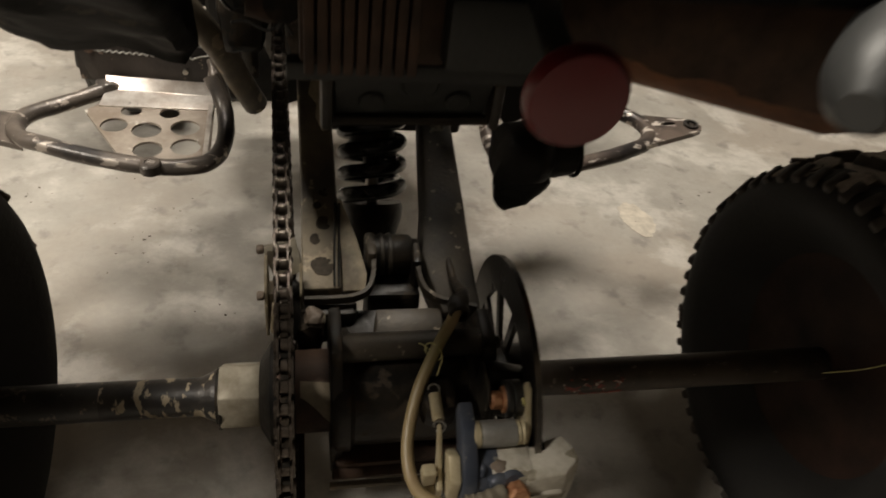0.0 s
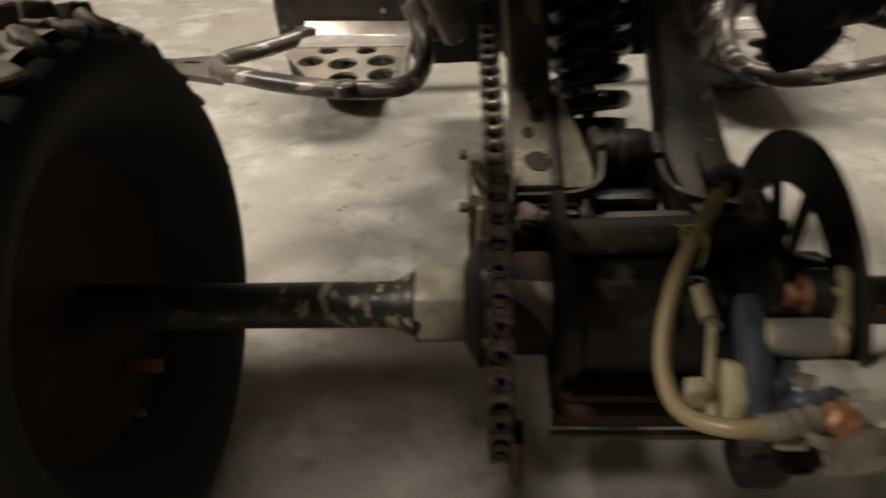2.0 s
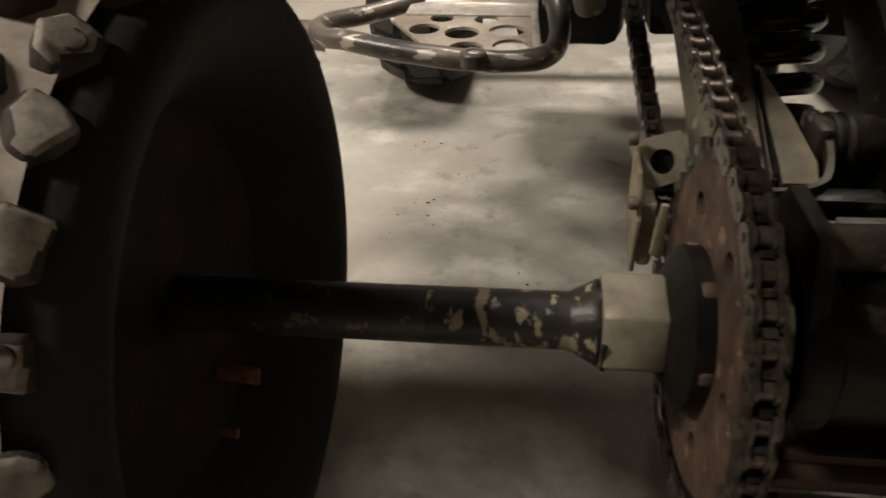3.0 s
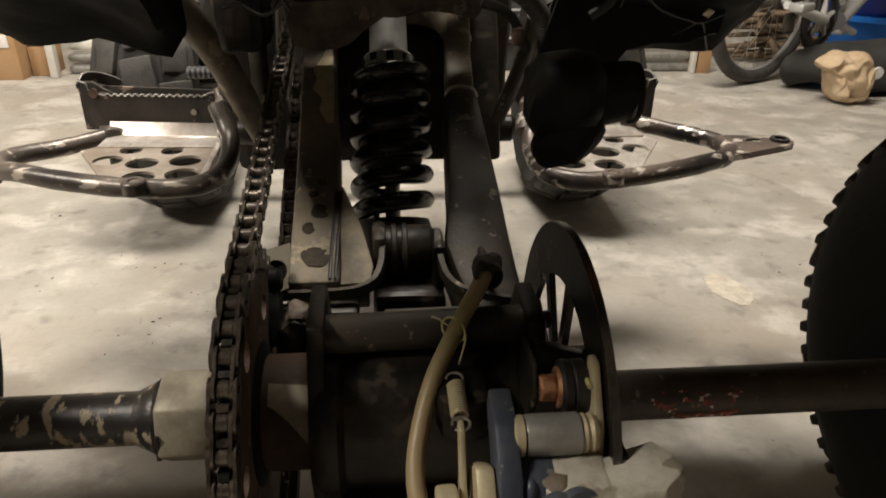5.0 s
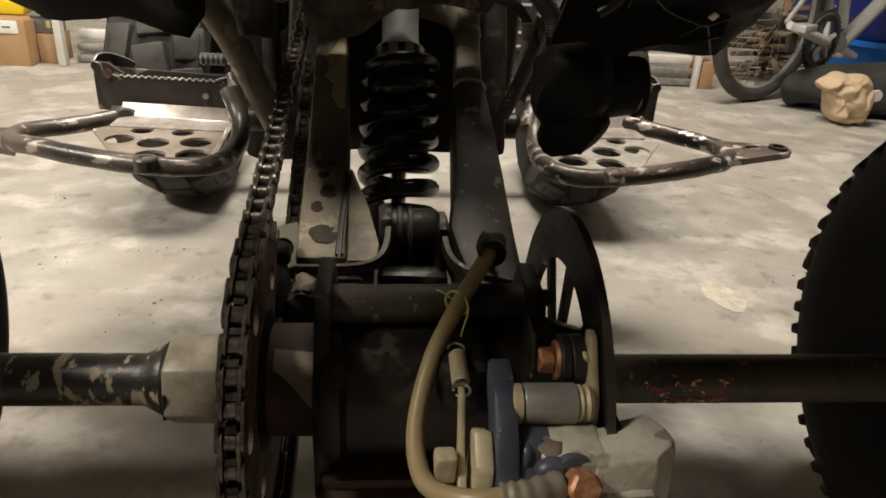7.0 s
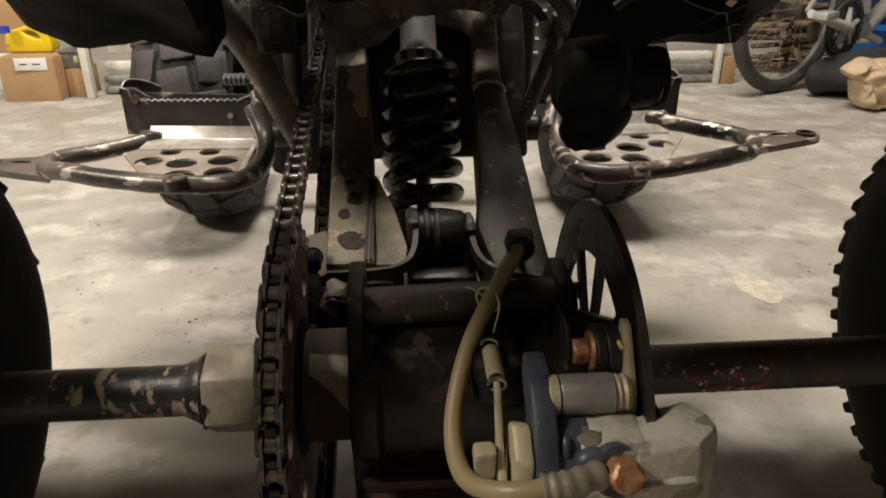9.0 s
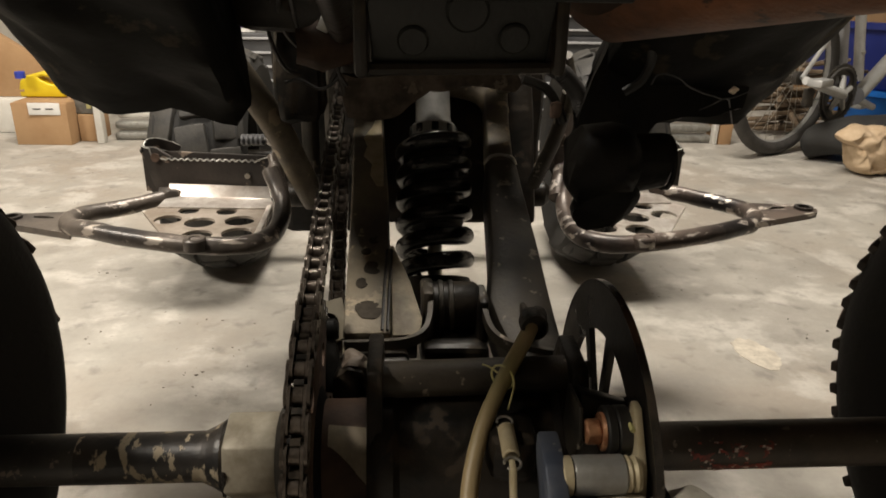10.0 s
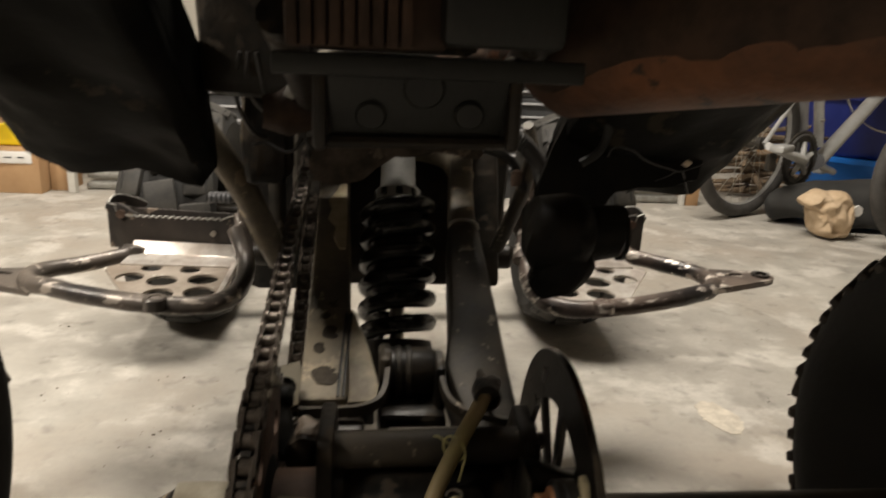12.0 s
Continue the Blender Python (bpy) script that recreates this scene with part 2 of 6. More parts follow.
# Unseen rear wall colour, dark so that little light bounces back.
M_DARK_WALL = mat("dark_unseen_wall", (0.10, 0.085, 0.07), (0.075, 0.065, 0.055), 0.7, scale=5, bump=0.15)
M_RIM = mat("rusty_brown_rim", (0.036, 0.017, 0.011), (0.015, 0.0085, 0.006), 0.65, 0.1, scale=20, bump=0.2, shine=0.3)
M_FENDER = mat("black_fender_plastic", (0.003, 0.0032, 0.0029), (0.008, 0.0073, 0.006), 0.66, scale=16, bump=0.5, fine=50, shine=0.09, spots=(0.036, 0.029, 0.018), spot_scale=13, spot_at=0.58)
M_GREY_PLATE = mat("grey_tail_plate", (0.0135, 0.014, 0.0115), (0.008, 0.0082, 0.0068), 0.55, scale=18, bump=0.2, shine=0.4)
M_RED = mat("red_reflector", (0.13, 0.008, 0.010), (0.10, 0.006, 0.008), 0.35, scale=8, bump=0.05)
M_ENGINE = mat("oily_engine_metal", (0.030, 0.028, 0.025), (0.075, 0.065, 0.052), 0.5, 0.4, scale=24, bump=0.3)
M_CARD = mat("cardboard", (0.43, 0.27, 0.14), (0.37, 0.22, 0.11), 0.85, scale=9, bump=0.15, fine=140)
M_PAPER = mat("white_paper", (0.80, 0.79, 0.76), (0.72, 0.70, 0.66), 0.7, scale=20, bump=0.05)
M_YELLOW = mat("yellow_plastic", (0.80, 0.60, 0.015), (0.72, 0.52, 0.012), 0.4, scale=9, bump=0.05)
M_CAP = mat("blue_cap", (0.035, 0.06, 0.42), (0.03, 0.05, 0.34), 0.4, scale=20, bump=0.05)
M_NAVY = mat("navy_tub_plastic", (0.012, 0.022, 0.15), (0.018, 0.03, 0.19), 0.45, scale=7, bump=0.08)
M_BRIGHT_BLUE = mat("bright_blue_plastic", (0.012, 0.17, 0.62), (0.01, 0.13, 0.5), 0.4, scale=7, bump=0.08)
M_TOWEL = mat("beige_towel", (0.60, 0.46, 0.31), (0.48, 0.35, 0.22), 0.95, scale=26, bump=0.7, fine=420)
M_BAG = mat("black_cloth", (0.014, 0.014, 0.014), (0.028, 0.027, 0.025), 0.8, scale=14, bump=0.3)
M_BIKE = mat("silver_bike_frame", (0.46, 0.46, 0.45), (0.36, 0.36, 0.35), 0.35, 0.25, scale=12, bump=0.05)
M_BIKE_TYRE = mat("grey_bike_tyre", (0.065, 0.06, 0.055), (0.045, 0.042, 0.039), 0.75, scale=30, bump=0.2)
M_GREY = mat("grey_ribbed_plastic", (0.13, 0.13, 0.135), (0.09, 0.09, 0.095), 0.35, scale=12, bump=0.08)
M_DAMPER = mat("satin_alloy_damper", (0.50, 0.50, 0.48), (0.36, 0.36, 0.34), 0.38, 0.5, scale=40, bump=0.1)
M_CHEST = mat("black_ribbed_drawers", (0.030, 0.031, 0.033), (0.055, 0.055, 0.056), 0.4, scale=10, bump=0.08)
M_CLOUDY = mat("cloudy_grey_plastic", (0.20, 0.19, 0.17), (0.09, 0.085, 0.075), 0.4, scale=24, bump=0.1)
M_STICK = mat("dry_brown_sticks", (0.20, 0.145, 0.095), (0.095, 0.066, 0.042), 0.85, scale=40, bump=0.3, random_tone=0.35)
M_GREY_PALE = mat("pale_rib_edge", (0.42, 0.42, 0.43), (0.33, 0.33, 0.34), 0.35, scale=12, bump=0.05)
M_PURPLE = mat("purple_label", (0.10, 0.04, 0.26), (0.14, 0.07, 0.32), 0.5, scale=30, bump=0.0)
M_STAIN = mat("cream_floor_spill", (0.64, 0.58, 0.485), (0.47, 0.425, 0.355), 0.65, scale=55, bump=0.25, fine=150)
M_EAR = mat("brown_dusty_casting", (0.15, 0.115, 0.085), (0.050, 0.037, 0.027), 0.65, scale=42, bump=0.35, spots=(0.21, 0.165, 0.12), spot_scale=60, spot_at=0.60)
M_BLOTCH = mat("dark_blotch_steel", (0.028, 0.023, 0.017), (0.060, 0.049, 0.036), 0.75, scale=60, bump=0.25, shine=0.2)
M_TAG = mat("pale_peach_tag", (0.82, 0.70, 0.55), (0.72, 0.58, 0.44), 0.6, scale=50, bump=0.0)
M_LAMP = bpy.data.materials.new("lamp_diffuser")
M_LAMP.use_nodes = True
M_LAMP.node_tree.nodes["Principled BSDF"].inputs["Emission Color"].default_value = (*WARM, 1)
M_LAMP.node_tree.nodes["Principled BSDF"].inputs["Emission Strength"].default_value = 3.0

# ---- mesh helpers ----


def finish(name, bm, material, smooth=True, angle=38):
    bmesh.ops.recalc_face_normals(bm, faces=bm.faces[:])
    me = bpy.data.meshes.new(name)
    for f in bm.faces:
        f.smooth = smooth
    if smooth:
        lim = radians(angle)
        for e in bm.edges:
            if len(e.link_faces) == 2 and e.calc_face_angle(0) > lim:
                e.smooth = False
    bm.to_mesh(me)
    bm.free()
    me.materials.append(material)
    return me


def part(name, bm, material, parent=None, label="", smooth=True):
    ob = new(name, finish(name, bm, material, smooth))
    if parent:
        ob.parent = parent
    if label:
        ob["label"] = label
    return ob


def piece(name, me, parent, m):
    ob = new(name, me)
    ob.parent = parent
    ob.matrix_local = m
    return ob


def thing(name, label, category, group="", at=(0, 0, 0)):
    ob = new(name)
    ob.empty_display_size = 0.05
    ob.location = at
    return tagged(ob, label, category, group)


def smooth_path(points, steps=8, closed=False):
    """Catmull-Rom through the points."""
    p = [Vector(q) for q in points]
    n = len(p)
    out = []
    for i in range(n if closed else n - 1):
        a = p[(i - 1) % n] if closed or i > 0 else p[0] * 2 - p[1]
        b, c = p[i], p[(i + 1) % n]
        d = p[(i + 2) % n] if closed or i + 2 < n else p[-1] * 2 - p[-2]
        for k in range(steps):
            t = k / steps
            out.append(0.5 * ((2 * b) + (c - a) * t + (2 * a - 5 * b + 4 * c - d) * t * t + (3 * b - a - 3 * c + d) * t ** 3))
    if not closed:
        out.append(p[-1])
    return out


def tube(points, radius, segs=12, closed=False, bm=None, cap=True):
    """A round tube along a dense path; radius is one number or one for each point."""
    bm = bm or bmesh.new()
    p = [Vector(q) for q in points]
    n = len(p)
    rad = radius if isinstance(radius, (list, tuple)) else [radius] * n
    rings = []
    side = None
    for i in range(n):
        if closed:
            d = p[(i + 1) % n] - p[i - 1]
        else:
            d = p[min(i + 1, n - 1)] - p[max(i - 1, 0)]
        d.normalize()
        if side is None:
            side = d.orthogonal().normalized()
        side = (side - d * side.dot(d)).normalized()
        up = d.cross(side)
        rings.append([bm.verts.new(p[i] + rad[i] * (math.cos(2 * math.pi * k / segs) * side + math.sin(2 * math.pi * k / segs) * up)) for k in range(segs)])
    for i in range(n if closed else n - 1):
        a, b = rings[i], rings[(i + 1) % n]
        shift = 0
        if closed and i == n - 1:
            shift = min(range(segs), key=lambda s: (a[0].co - b[s].co).length)
        for k in range(segs):
            bm.faces.new((a[k], a[(k + 1) % segs], b[(k + 1 + shift) % segs], b[(k + shift) % segs]))
    if not closed and cap:
        bm.faces.new(rings[0][::-1])
        bm.faces.new(rings[-1])
    return bm


def lathe(profile, segs=32, axis="x", centre=(0, 0, 0), bm=None, closed=False, phase=0.0):
    """Turns a profile of (along, radius) round an axis. closed: the profile is a ring."""
    bm = bm or bmesh.new()
    c = Vector(centre)
    rings = []
    for h, r in profile:
        ring = []
        for k in range(segs):
            a = 2 * math.pi * k / segs + phase
            u, v = r * math.cos(a), r * math.sin(a)
            q = {"x": (h, u, v), "y": (u, h, v), "z": (u, v, h)}[axis]
            ring.append(bm.verts.new(c + Vector(q)))
        rings.append(ring)
    n = len(rings)
    for i in range(n if closed else n - 1):
        a, b = rings[i], rings[(i + 1) % n]
        for k in range(segs):
            bm.faces.new((a[k], a[(k + 1) % segs], b[(k + 1) % segs], b[k]))
    if not closed:
        if profile[0][1] > 1e-5:
            bm.faces.new(rings[0][::-1])
        if profile[-1][1] > 1e-5:
            bm.faces.new(rings[-1])
    bmesh.ops.remove_doubles(bm, verts=bm.verts[:], dist=1e-6)
    return bm


def rbox(size, m=None, bevel=0.003, bm=None, segments=2):
    """A box with rounded edges, placed by a matrix or a centre."""
    b2 = bmesh.new()
    bmesh.ops.create_cube(b2, size=1)
    bmesh.ops.scale(b2, vec=size, verts=b2.verts[:])
    if bevel:
        bmesh.ops.bevel(b2, geom=b2.edges[:], offset=bevel, segments=segments, profile=0.5, affect="EDGES")
    if m is not None:
        bmesh.ops.transform(b2, matrix=m if isinstance(m, Matrix) else Matrix.Translation(m), verts=b2.verts[:])
    return join(bm, b2)


def join(bm, other):
    if bm is None:
        return other
    me = bpy.data.meshes.new("tmp")
    other.to_mesh(me)
    other.free()
    bm.from_mesh(me)
    bpy.data.meshes.remove(me)
    return bm


def hull_beam(sections, bm=None, bevel=0.003):
    """A beam through closed four-cornered or many-cornered sections, given as lists of points in order."""
    b2 = bmesh.new()
    rings = [[b2.verts.new(q) for q in s] for s in sections]
    n = len(rings[0])
    for a, b in zip(rings, rings[1:]):
        for k in range(n):
            b2.faces.new((a[k], a[(k + 1) % n], b[(k + 1) % n], b[k]))
    b2.faces.new(rings[0][::-1])
    b2.faces.new(rings[-1])
    bmesh.ops.recalc_face_normals(b2, faces=b2.faces[:])
    if bevel:
        sharp = [e for e in b2.edges if len(e.link_faces) == 2 and e.calc_face_angle(0) > 0.5]
        bmesh.ops.bevel(b2, geom=sharp, offset=bevel, segments=2, profile=0.5, affect="EDGES")
    return join(bm, b2)


def holed_plate(outline, holes, thick, m=None, bm=None):
    """A flat plate in x and y with holes (lists of points), thick along z."""
    b2 = bmesh.new()
    edges = []
    for loop in (outline, *holes):
        vs = [b2.verts.new((x, y, 0)) for x, y in loop]
        edges += [b2.edges.new((vs[k], vs[(k + 1) % len(vs)])) for k in range(len(vs))]
    bmesh.ops.triangle_fill(b2, edges=edges, use_beauty=True)
    got = bmesh.ops.extrude_face_region(b2, geom=b2.faces[:])
    bmesh.ops.translate(b2, vec=(0, 0, -thick), verts=[v for v in got["geom"] if isinstance(v, bmesh.types.BMVert)])
    if m is not None:
        bmesh.ops.transform(b2, matrix=m, verts=b2.verts[:])
    return join(bm, b2)


def strip(points, thick, high, bm=None):
    """A flat bar on edge along a path: thick sideways, high upwards."""
    p = [Vector(q) for q in points]
    sections = []
    for i in range(len(p)):
        d = (p[min(i + 1, len(p) - 1)] - p[max(i - 1, 0)]).normalized()
        side = d.cross(Vector((0, 0, 1))).normalized() * thick / 2
        up = side.cross(d).normalized() * high / 2
        sections.append([p[i] - side - up, p[i] + side - up, p[i] + side + up, p[i] - side + up])
    return hull_beam(sections, bm, bevel=0)


def circle(cx, cy, r, n=24, sx=1.0, sy=1.0, a0=0.0):
    return [(cx + r * sx * math.cos(2 * math.pi * k / n + a0), cy + r * sy * math.sin(2 * math.pi * k / n + a0)) for k in range(n)]


def hexagon(r, h, axis_matrix, bm=None, bevel=0.0012):
    b2 = lathe([(-h / 2, r), (h / 2, r)], 6, "z")
    bmesh.ops.bevel(b2, geom=b2.edges[:], offset=bevel, segments=1, affect="EDGES")
    bmesh.ops.transform(b2, matrix=axis_matrix, verts=b2.verts[:])
    return join(bm, b2)


def rough_up(bm, amount, scale, seed=0.0, fine=True):
    """Uneven surface; a coarse mesh is divided first, so that flats turn uneven too."""
    if fine and len(bm.verts) < 160:
        bmesh.ops.subdivide_edges(bm, edges=bm.edges[:], cuts=2, use_grid_fill=True)
    for v in bm.verts:
        d = noise.noise_vector(v.co * scale + Vector((seed, seed * 2, seed * 3)))
        v.co += d * amount
    return bm


ALONG_X = Matrix.Rotation(radians(90), 4, "Y")
A = 0.211  # height of the rear axle

# ---- the garage ----
FAR, LEFT, RIGHT, BACK, TOP = 2.75, -4.4, 2.8, -2.6, 2.55
RAIL = 1.98
floor = part("floor", rbox((LEFT * -1 + RIGHT + 0.4, FAR - BACK + 0.4, 0.12), ((LEFT + RIGHT) / 2, (FAR + BACK) / 2, -0.06), 0), M_FLOOR)
tagged(floor, "blotchy grey polished concrete garage floor", "floor", kind="structure")
for nm, size, at in (
    ("wall_north", (RIGHT - LEFT + 0.4, 0.12, TOP), ((LEFT + RIGHT) / 2, FAR + 0.06, TOP / 2)),
    ("wall_south", (RIGHT - LEFT + 0.4, 0.12, TOP), ((LEFT + RIGHT) / 2, BACK - 0.06, TOP / 2)),
    ("wall_west", (0.12, FAR - BACK, TOP), (LEFT - 0.06, (FAR + BACK) / 2, TOP / 2)),
    ("wall_east", (0.12, FAR - BACK, TOP), (RIGHT + 0.06, (FAR + BACK) / 2, TOP / 2)),
):
    dark = nm == "wall_south"
    tagged(part(nm, rbox(size, at, 0), M_DARK_WALL if dark else M_WALL), "plain unseen rear wall, coloured dark to cut bounce light" if dark else "plain off-white painted garage wall", "wall", kind="structure")
tagged(part("ceiling", rbox((RIGHT - LEFT + 0.4, FAR - BACK + 0.4, 0.1), ((LEFT + RIGHT) / 2, (FAR + BACK) / 2, TOP + 0.05), 0), M_CEILING), "plain unseen ceiling, coloured dark brown to cut bounce light", "ceiling", kind="structure")

# white base rails and posts along the far wall
for x0, x1 in ((-0.915, -0.30), (0.55, 1.02)):
    tr = part("trim", rbox((x1 - x0, 0.035, 0.030), ((x0 + x1) / 2, RAIL - 0.055, 0.078), 0.008), M_WHITE)
    part("rail", rbox((x1 - x0, 0.05, 0.024), ((x0 + x1) / 2, RAIL - 0.075, 0.046), 0.01), M_ALU, tr)
    part("rail", rbox((x1 - x0, 0.05, 0.024), ((x0 + x1) / 2, RAIL - 0.085, 0.014), 0.01), M_ALU, tr)
    part("panel", rbox((x1 - x0, 0.015, 0.22), ((x0 + x1) / 2, RAIL - 0.010, 0.22), 0.003), M_WHITE, tr)
    tagged(tr, "white wall panel over grey metal base rails", "trim", kind="structure")
for x, y, w in ((-0.938, 1.835, 0.022), (1.018, 1.86, 0.014)):
    tagged(part("trim", rbox((w, 0.03, 0.34), (x, y, 0.17), 0.003), M_WHITE), "white upright post at the wall foot", "post", kind="structure")

# ---- the quad bike ----
quad = thing("quad_bike", "black chain-driven sport quad bike parked on the concrete floor", "quad bike")

# rear axle with its lock nut
bm = lathe([(-0.232, 0.0), (-0.232, 0.0165), (-0.1545, 0.0165), (-0.1525, 0.0172), (-0.1450, 0.0208), (-0.1420, 0.0226), (-0.1385, 0.0230), (-0.1385, 0.0)], 28, "x", (0, 0, A))
axle = part("axle", bm, M_AXLE, quad, "black axle with flaking paint")
part("axle_left", lathe([(-0.52, 0.0), (-0.52, 0.0164), (-0.231, 0.0164), (-0.231, 0.0)], 28, "x", (0, 0, A)), M_BLACK, quad)
part("axle_right", lathe([(-0.10, 0.0), (-0.10, 0.0165), (0.52, 0.0165), (0.52, 0.0)], 28, "x", (0, 0, A)), M_AXLE_R, quad)
# worn red patch wrapped round the back of the axle
bm = bmesh.new()
rows_ = []
for i in range(36):
    x = 0.166 + 0.060 * i / 35
    rows_.append([bm.verts.new((x + 0.004 * noise.noise(Vector((i * 0.30, k * 0.40, 2.0))), -0.0171 * math.cos(a), A + 0.0171 * math.sin(a))) for k, a in enumerate([radians(-46 + 5 * j) for j in range(19)])])
for i in range(35):
    for k in range(18):
        u, v = i / 34 - 0.5, k / 17 - 0.5
        if noise.noise(Vector((i * 0.24, k * 0.34, 7.7))) + 0.5 * noise.noise(Vector((i * 0.7, k * 0.8, 1.7))) > 0.02 + 0.7 * (u * u + v * v):
            bm.faces.new((rows_[i][k], rows_[i + 1][k], rows_[i + 1][k + 1], rows_[i][k + 1]))
loose = [v for v in bm.verts if not v.link_faces]
bmesh.ops.delete(bm, geom=loose, context="VERTS")
part("worn_patch", bm, M_RED_WEAR, axle, "scuffed red and white paint remains")
nut = part("lock_nut", hexagon(0.0300, 0.034, Matrix.Translation((-0.1205, 0, A)) @ Matrix.Rotation(radians(-16), 4, "X") @ ALONG_X, bevel=0.0018), M_NUT, axle, "large dull zinc hex nut")
part("nut_washer", lathe([(-0.1400, 0.020), (-0.1400, 0.0240), (-0.1375, 0.0240), (-0.1375, 0.020)], 32, "x", (0, 0, A), closed=True), M_GREASY, axle)
# Dark bar stands in for the shaded slot in the nut.
part("nut_slot", rbox((0.0026, 0.0030, 0.017), Matrix.Translation((-0.1362, -0.0262, A - 0.002)) @ pose(0, 0, 0, -3, 0, 0), 0.0006), M_GREASY, axle)

# rear sprocket: dark oily toothed rim round a rusty web
SX = -0.0812
TEETH = 40
outline = []
for k in range(TEETH):
    for f, r in ((0.0, 0.0965), (0.22, 0.0975), (0.40, 0.1055), (0.60, 0.1055), (0.78, 0.0975)):
        a = 2 * math.pi * (k + f) / TEETH
        outline.append((r * math.cos(a), r * math.sin(a)))
in_wheel_plane = Matrix.Translation((SX + 0.003, 0, A)) @ Matrix.Rotation(radians(90), 4, "Y")
slots_ = [circle(0.066 * math.cos(2 * math.pi * i / 6 + 0.42), 0.066 * math.sin(2 * math.pi * i / 6 + 0.42), 0.0085, 14) for i in range(6)]
sprocket = part("sprocket", holed_plate(circle(0, 0, 0.0905, 72), slots_ + [circle(0, 0, 0.0255, 24)], 0.0066, in_wheel_plane), M_WEB, quad, "dark rusty rear sprocket with round holes")
part("toothed_rim", holed_plate(outline, [circle(0, 0, 0.0890, 72)], 0.0056, in_wheel_plane), M_GREASY, sprocket, "oily black sprocket teeth")
for k in range(6):
    a = 2 * math.pi * (k + 0.5) / 6 + 0.42
    part("sprocket_bolt", hexagon(0.007, 0.009, Matrix.Translation((SX - 0.006, 0.040 * math.cos(a), A + 0.040 * math.sin(a))) @ ALONG_X), M_WEB, sprocket)
part("sprocket_hub", lathe([(-0.104, 0.0), (-0.104, 0.030), (-0.095, 0.045), (-0.078, 0.045), (-0.074, 0.034), (-0.046, 0.034), (-0.046, 0.0)], 32, "x", (0, 0, A)), M_NEAR_BLACK, quad)
bm = lathe([(-0.0745, 0.106), (-0.0745, 0.1225), (-0.0715, 0.1240), (-0.0685, 0.1225), (-0.0685, 0.106)], 56, "x", (0, 0.002, A), closed=True)
high = [v for v in bm.verts if v.co.z > A + 0.01]
bmesh.ops.delete(bm, geom=high, context="VERTS")
part("sprocket_guard", bm, M_BROWN, quad, "dark brown sprocket guard rim")
# hub cylinder beside the sprocket, with a painted lit patch on its upper back
cover = part("hub_cover", lathe([(-0.0760, 0.0), (-0.0760, 0.0345), (-0.0745, 0.0360), (-0.0400, 0.0360), (-0.0385, 0.0345), (-0.0385, 0.0)], 44, "x", (0, 0, A)), M_BROWN, quad, "greasy hub cylinder")
# Tan triangle takes the shape of the light falling on the cylinder.
bm = bmesh.new()
cols = []
for i in range(15):
    u = i / 14
    x = -0.0705 + 0.0295 * u + 0.0008 * noise.noise(Vector((i * 0.6, 3.1, 0)))
    top_ang, low_ang = radians(66 - 5 * u), radians(44 - 52 * u ** 1.35)
    col = []
    for j in range(9):
        a = low_ang + (top_ang - low_ang) * j / 8
        col.append(bm.verts.new((x, -0.0364 * math.cos(a), A + 0.0364 * math.sin(a))))
    cols.append(col)
for p, q in zip(cols, cols[1:]):
    for j in range(8):
        bm.faces.new((p[j], q[j], q[j + 1], p[j + 1]))
got = bmesh.ops.extrude_face_region(bm, geom=bm.faces[:])
for v in [g for g in got["geom"] if isinstance(g, bmesh.types.BMVert)]:
    d = Vector((0, v.co.y, v.co.z - A)).normalized()
    v.co -= d * 0.0012
part("lit_patch", bm, M_TAN, cover, "tan patch in the shape of the light on the hub")

# drive chain: pins first, then each link on its own
CR, FR = 0.1010, 0.031
RC, FC = Vector((-0.0815, 0.0, A)), Vector((-0.0935, 0.520, 0.3585))
GUIDE = Vector((-0.0810, 0.130, 0.200))
flat = Vector((0, FC.y - RC.y, FC.z - RC.z))
gap = flat.length
lean = math.atan2(flat.z, flat.y)
loop = []


def chain_point(c, r, a):
    return Vector((c.x, c.y + r * math.cos(a), c.z + r * math.sin(a)))


top_a = lean + math.acos((CR - FR) / gap)
to_guide = Vector((0, GUIDE.y - RC.y, GUIDE.z - RC.z))
rear_a = math.atan2(to_guide.z, to_guide.y) - math.acos(CR / to_guide.length)
to_front = Vector((0, FC.y - GUIDE.y, FC.z - GUIDE.z))
front_a = math.atan2(to_front.z, to_front.y) - math.pi + math.acos(FR / to_front.length)
for k in range(61):
    a = top_a + (2 * math.pi - (top_a - rear_a)) * k / 60
    loop.append(chain_point(RC, CR, a))
lower = smooth_path([chain_point(RC, CR, rear_a), chain_point(RC, CR, rear_a).lerp(GUIDE, 0.6), GUIDE, GUIDE.lerp(chain_point(FC, FR, front_a), 0.3), chain_point(FC, FR, front_a)], 16)
loop += lower[1:-1]
for k in range(31):
    a = front_a + (top_a - front_a) * k / 30
    loop.append(chain_point(FC, FR, a))
s0, s1 = chain_point(FC, FR, top_a), chain_point(RC, CR, top_a)
for k in range(1, 60):
    t = k / 60
    loop.append(s0.lerp(s1, t) - Vector((0, 0, 0.003 * math.sin(math.pi * t))))
total = sum((loop[(i + 1) % len(loop)] - loop[i]).length for i in range(len(loop)))
LINKS = 2 * round(total / 0.015875 / 2)
PITCH = total / LINKS
joints, run, need = [], 0.0, 0.0
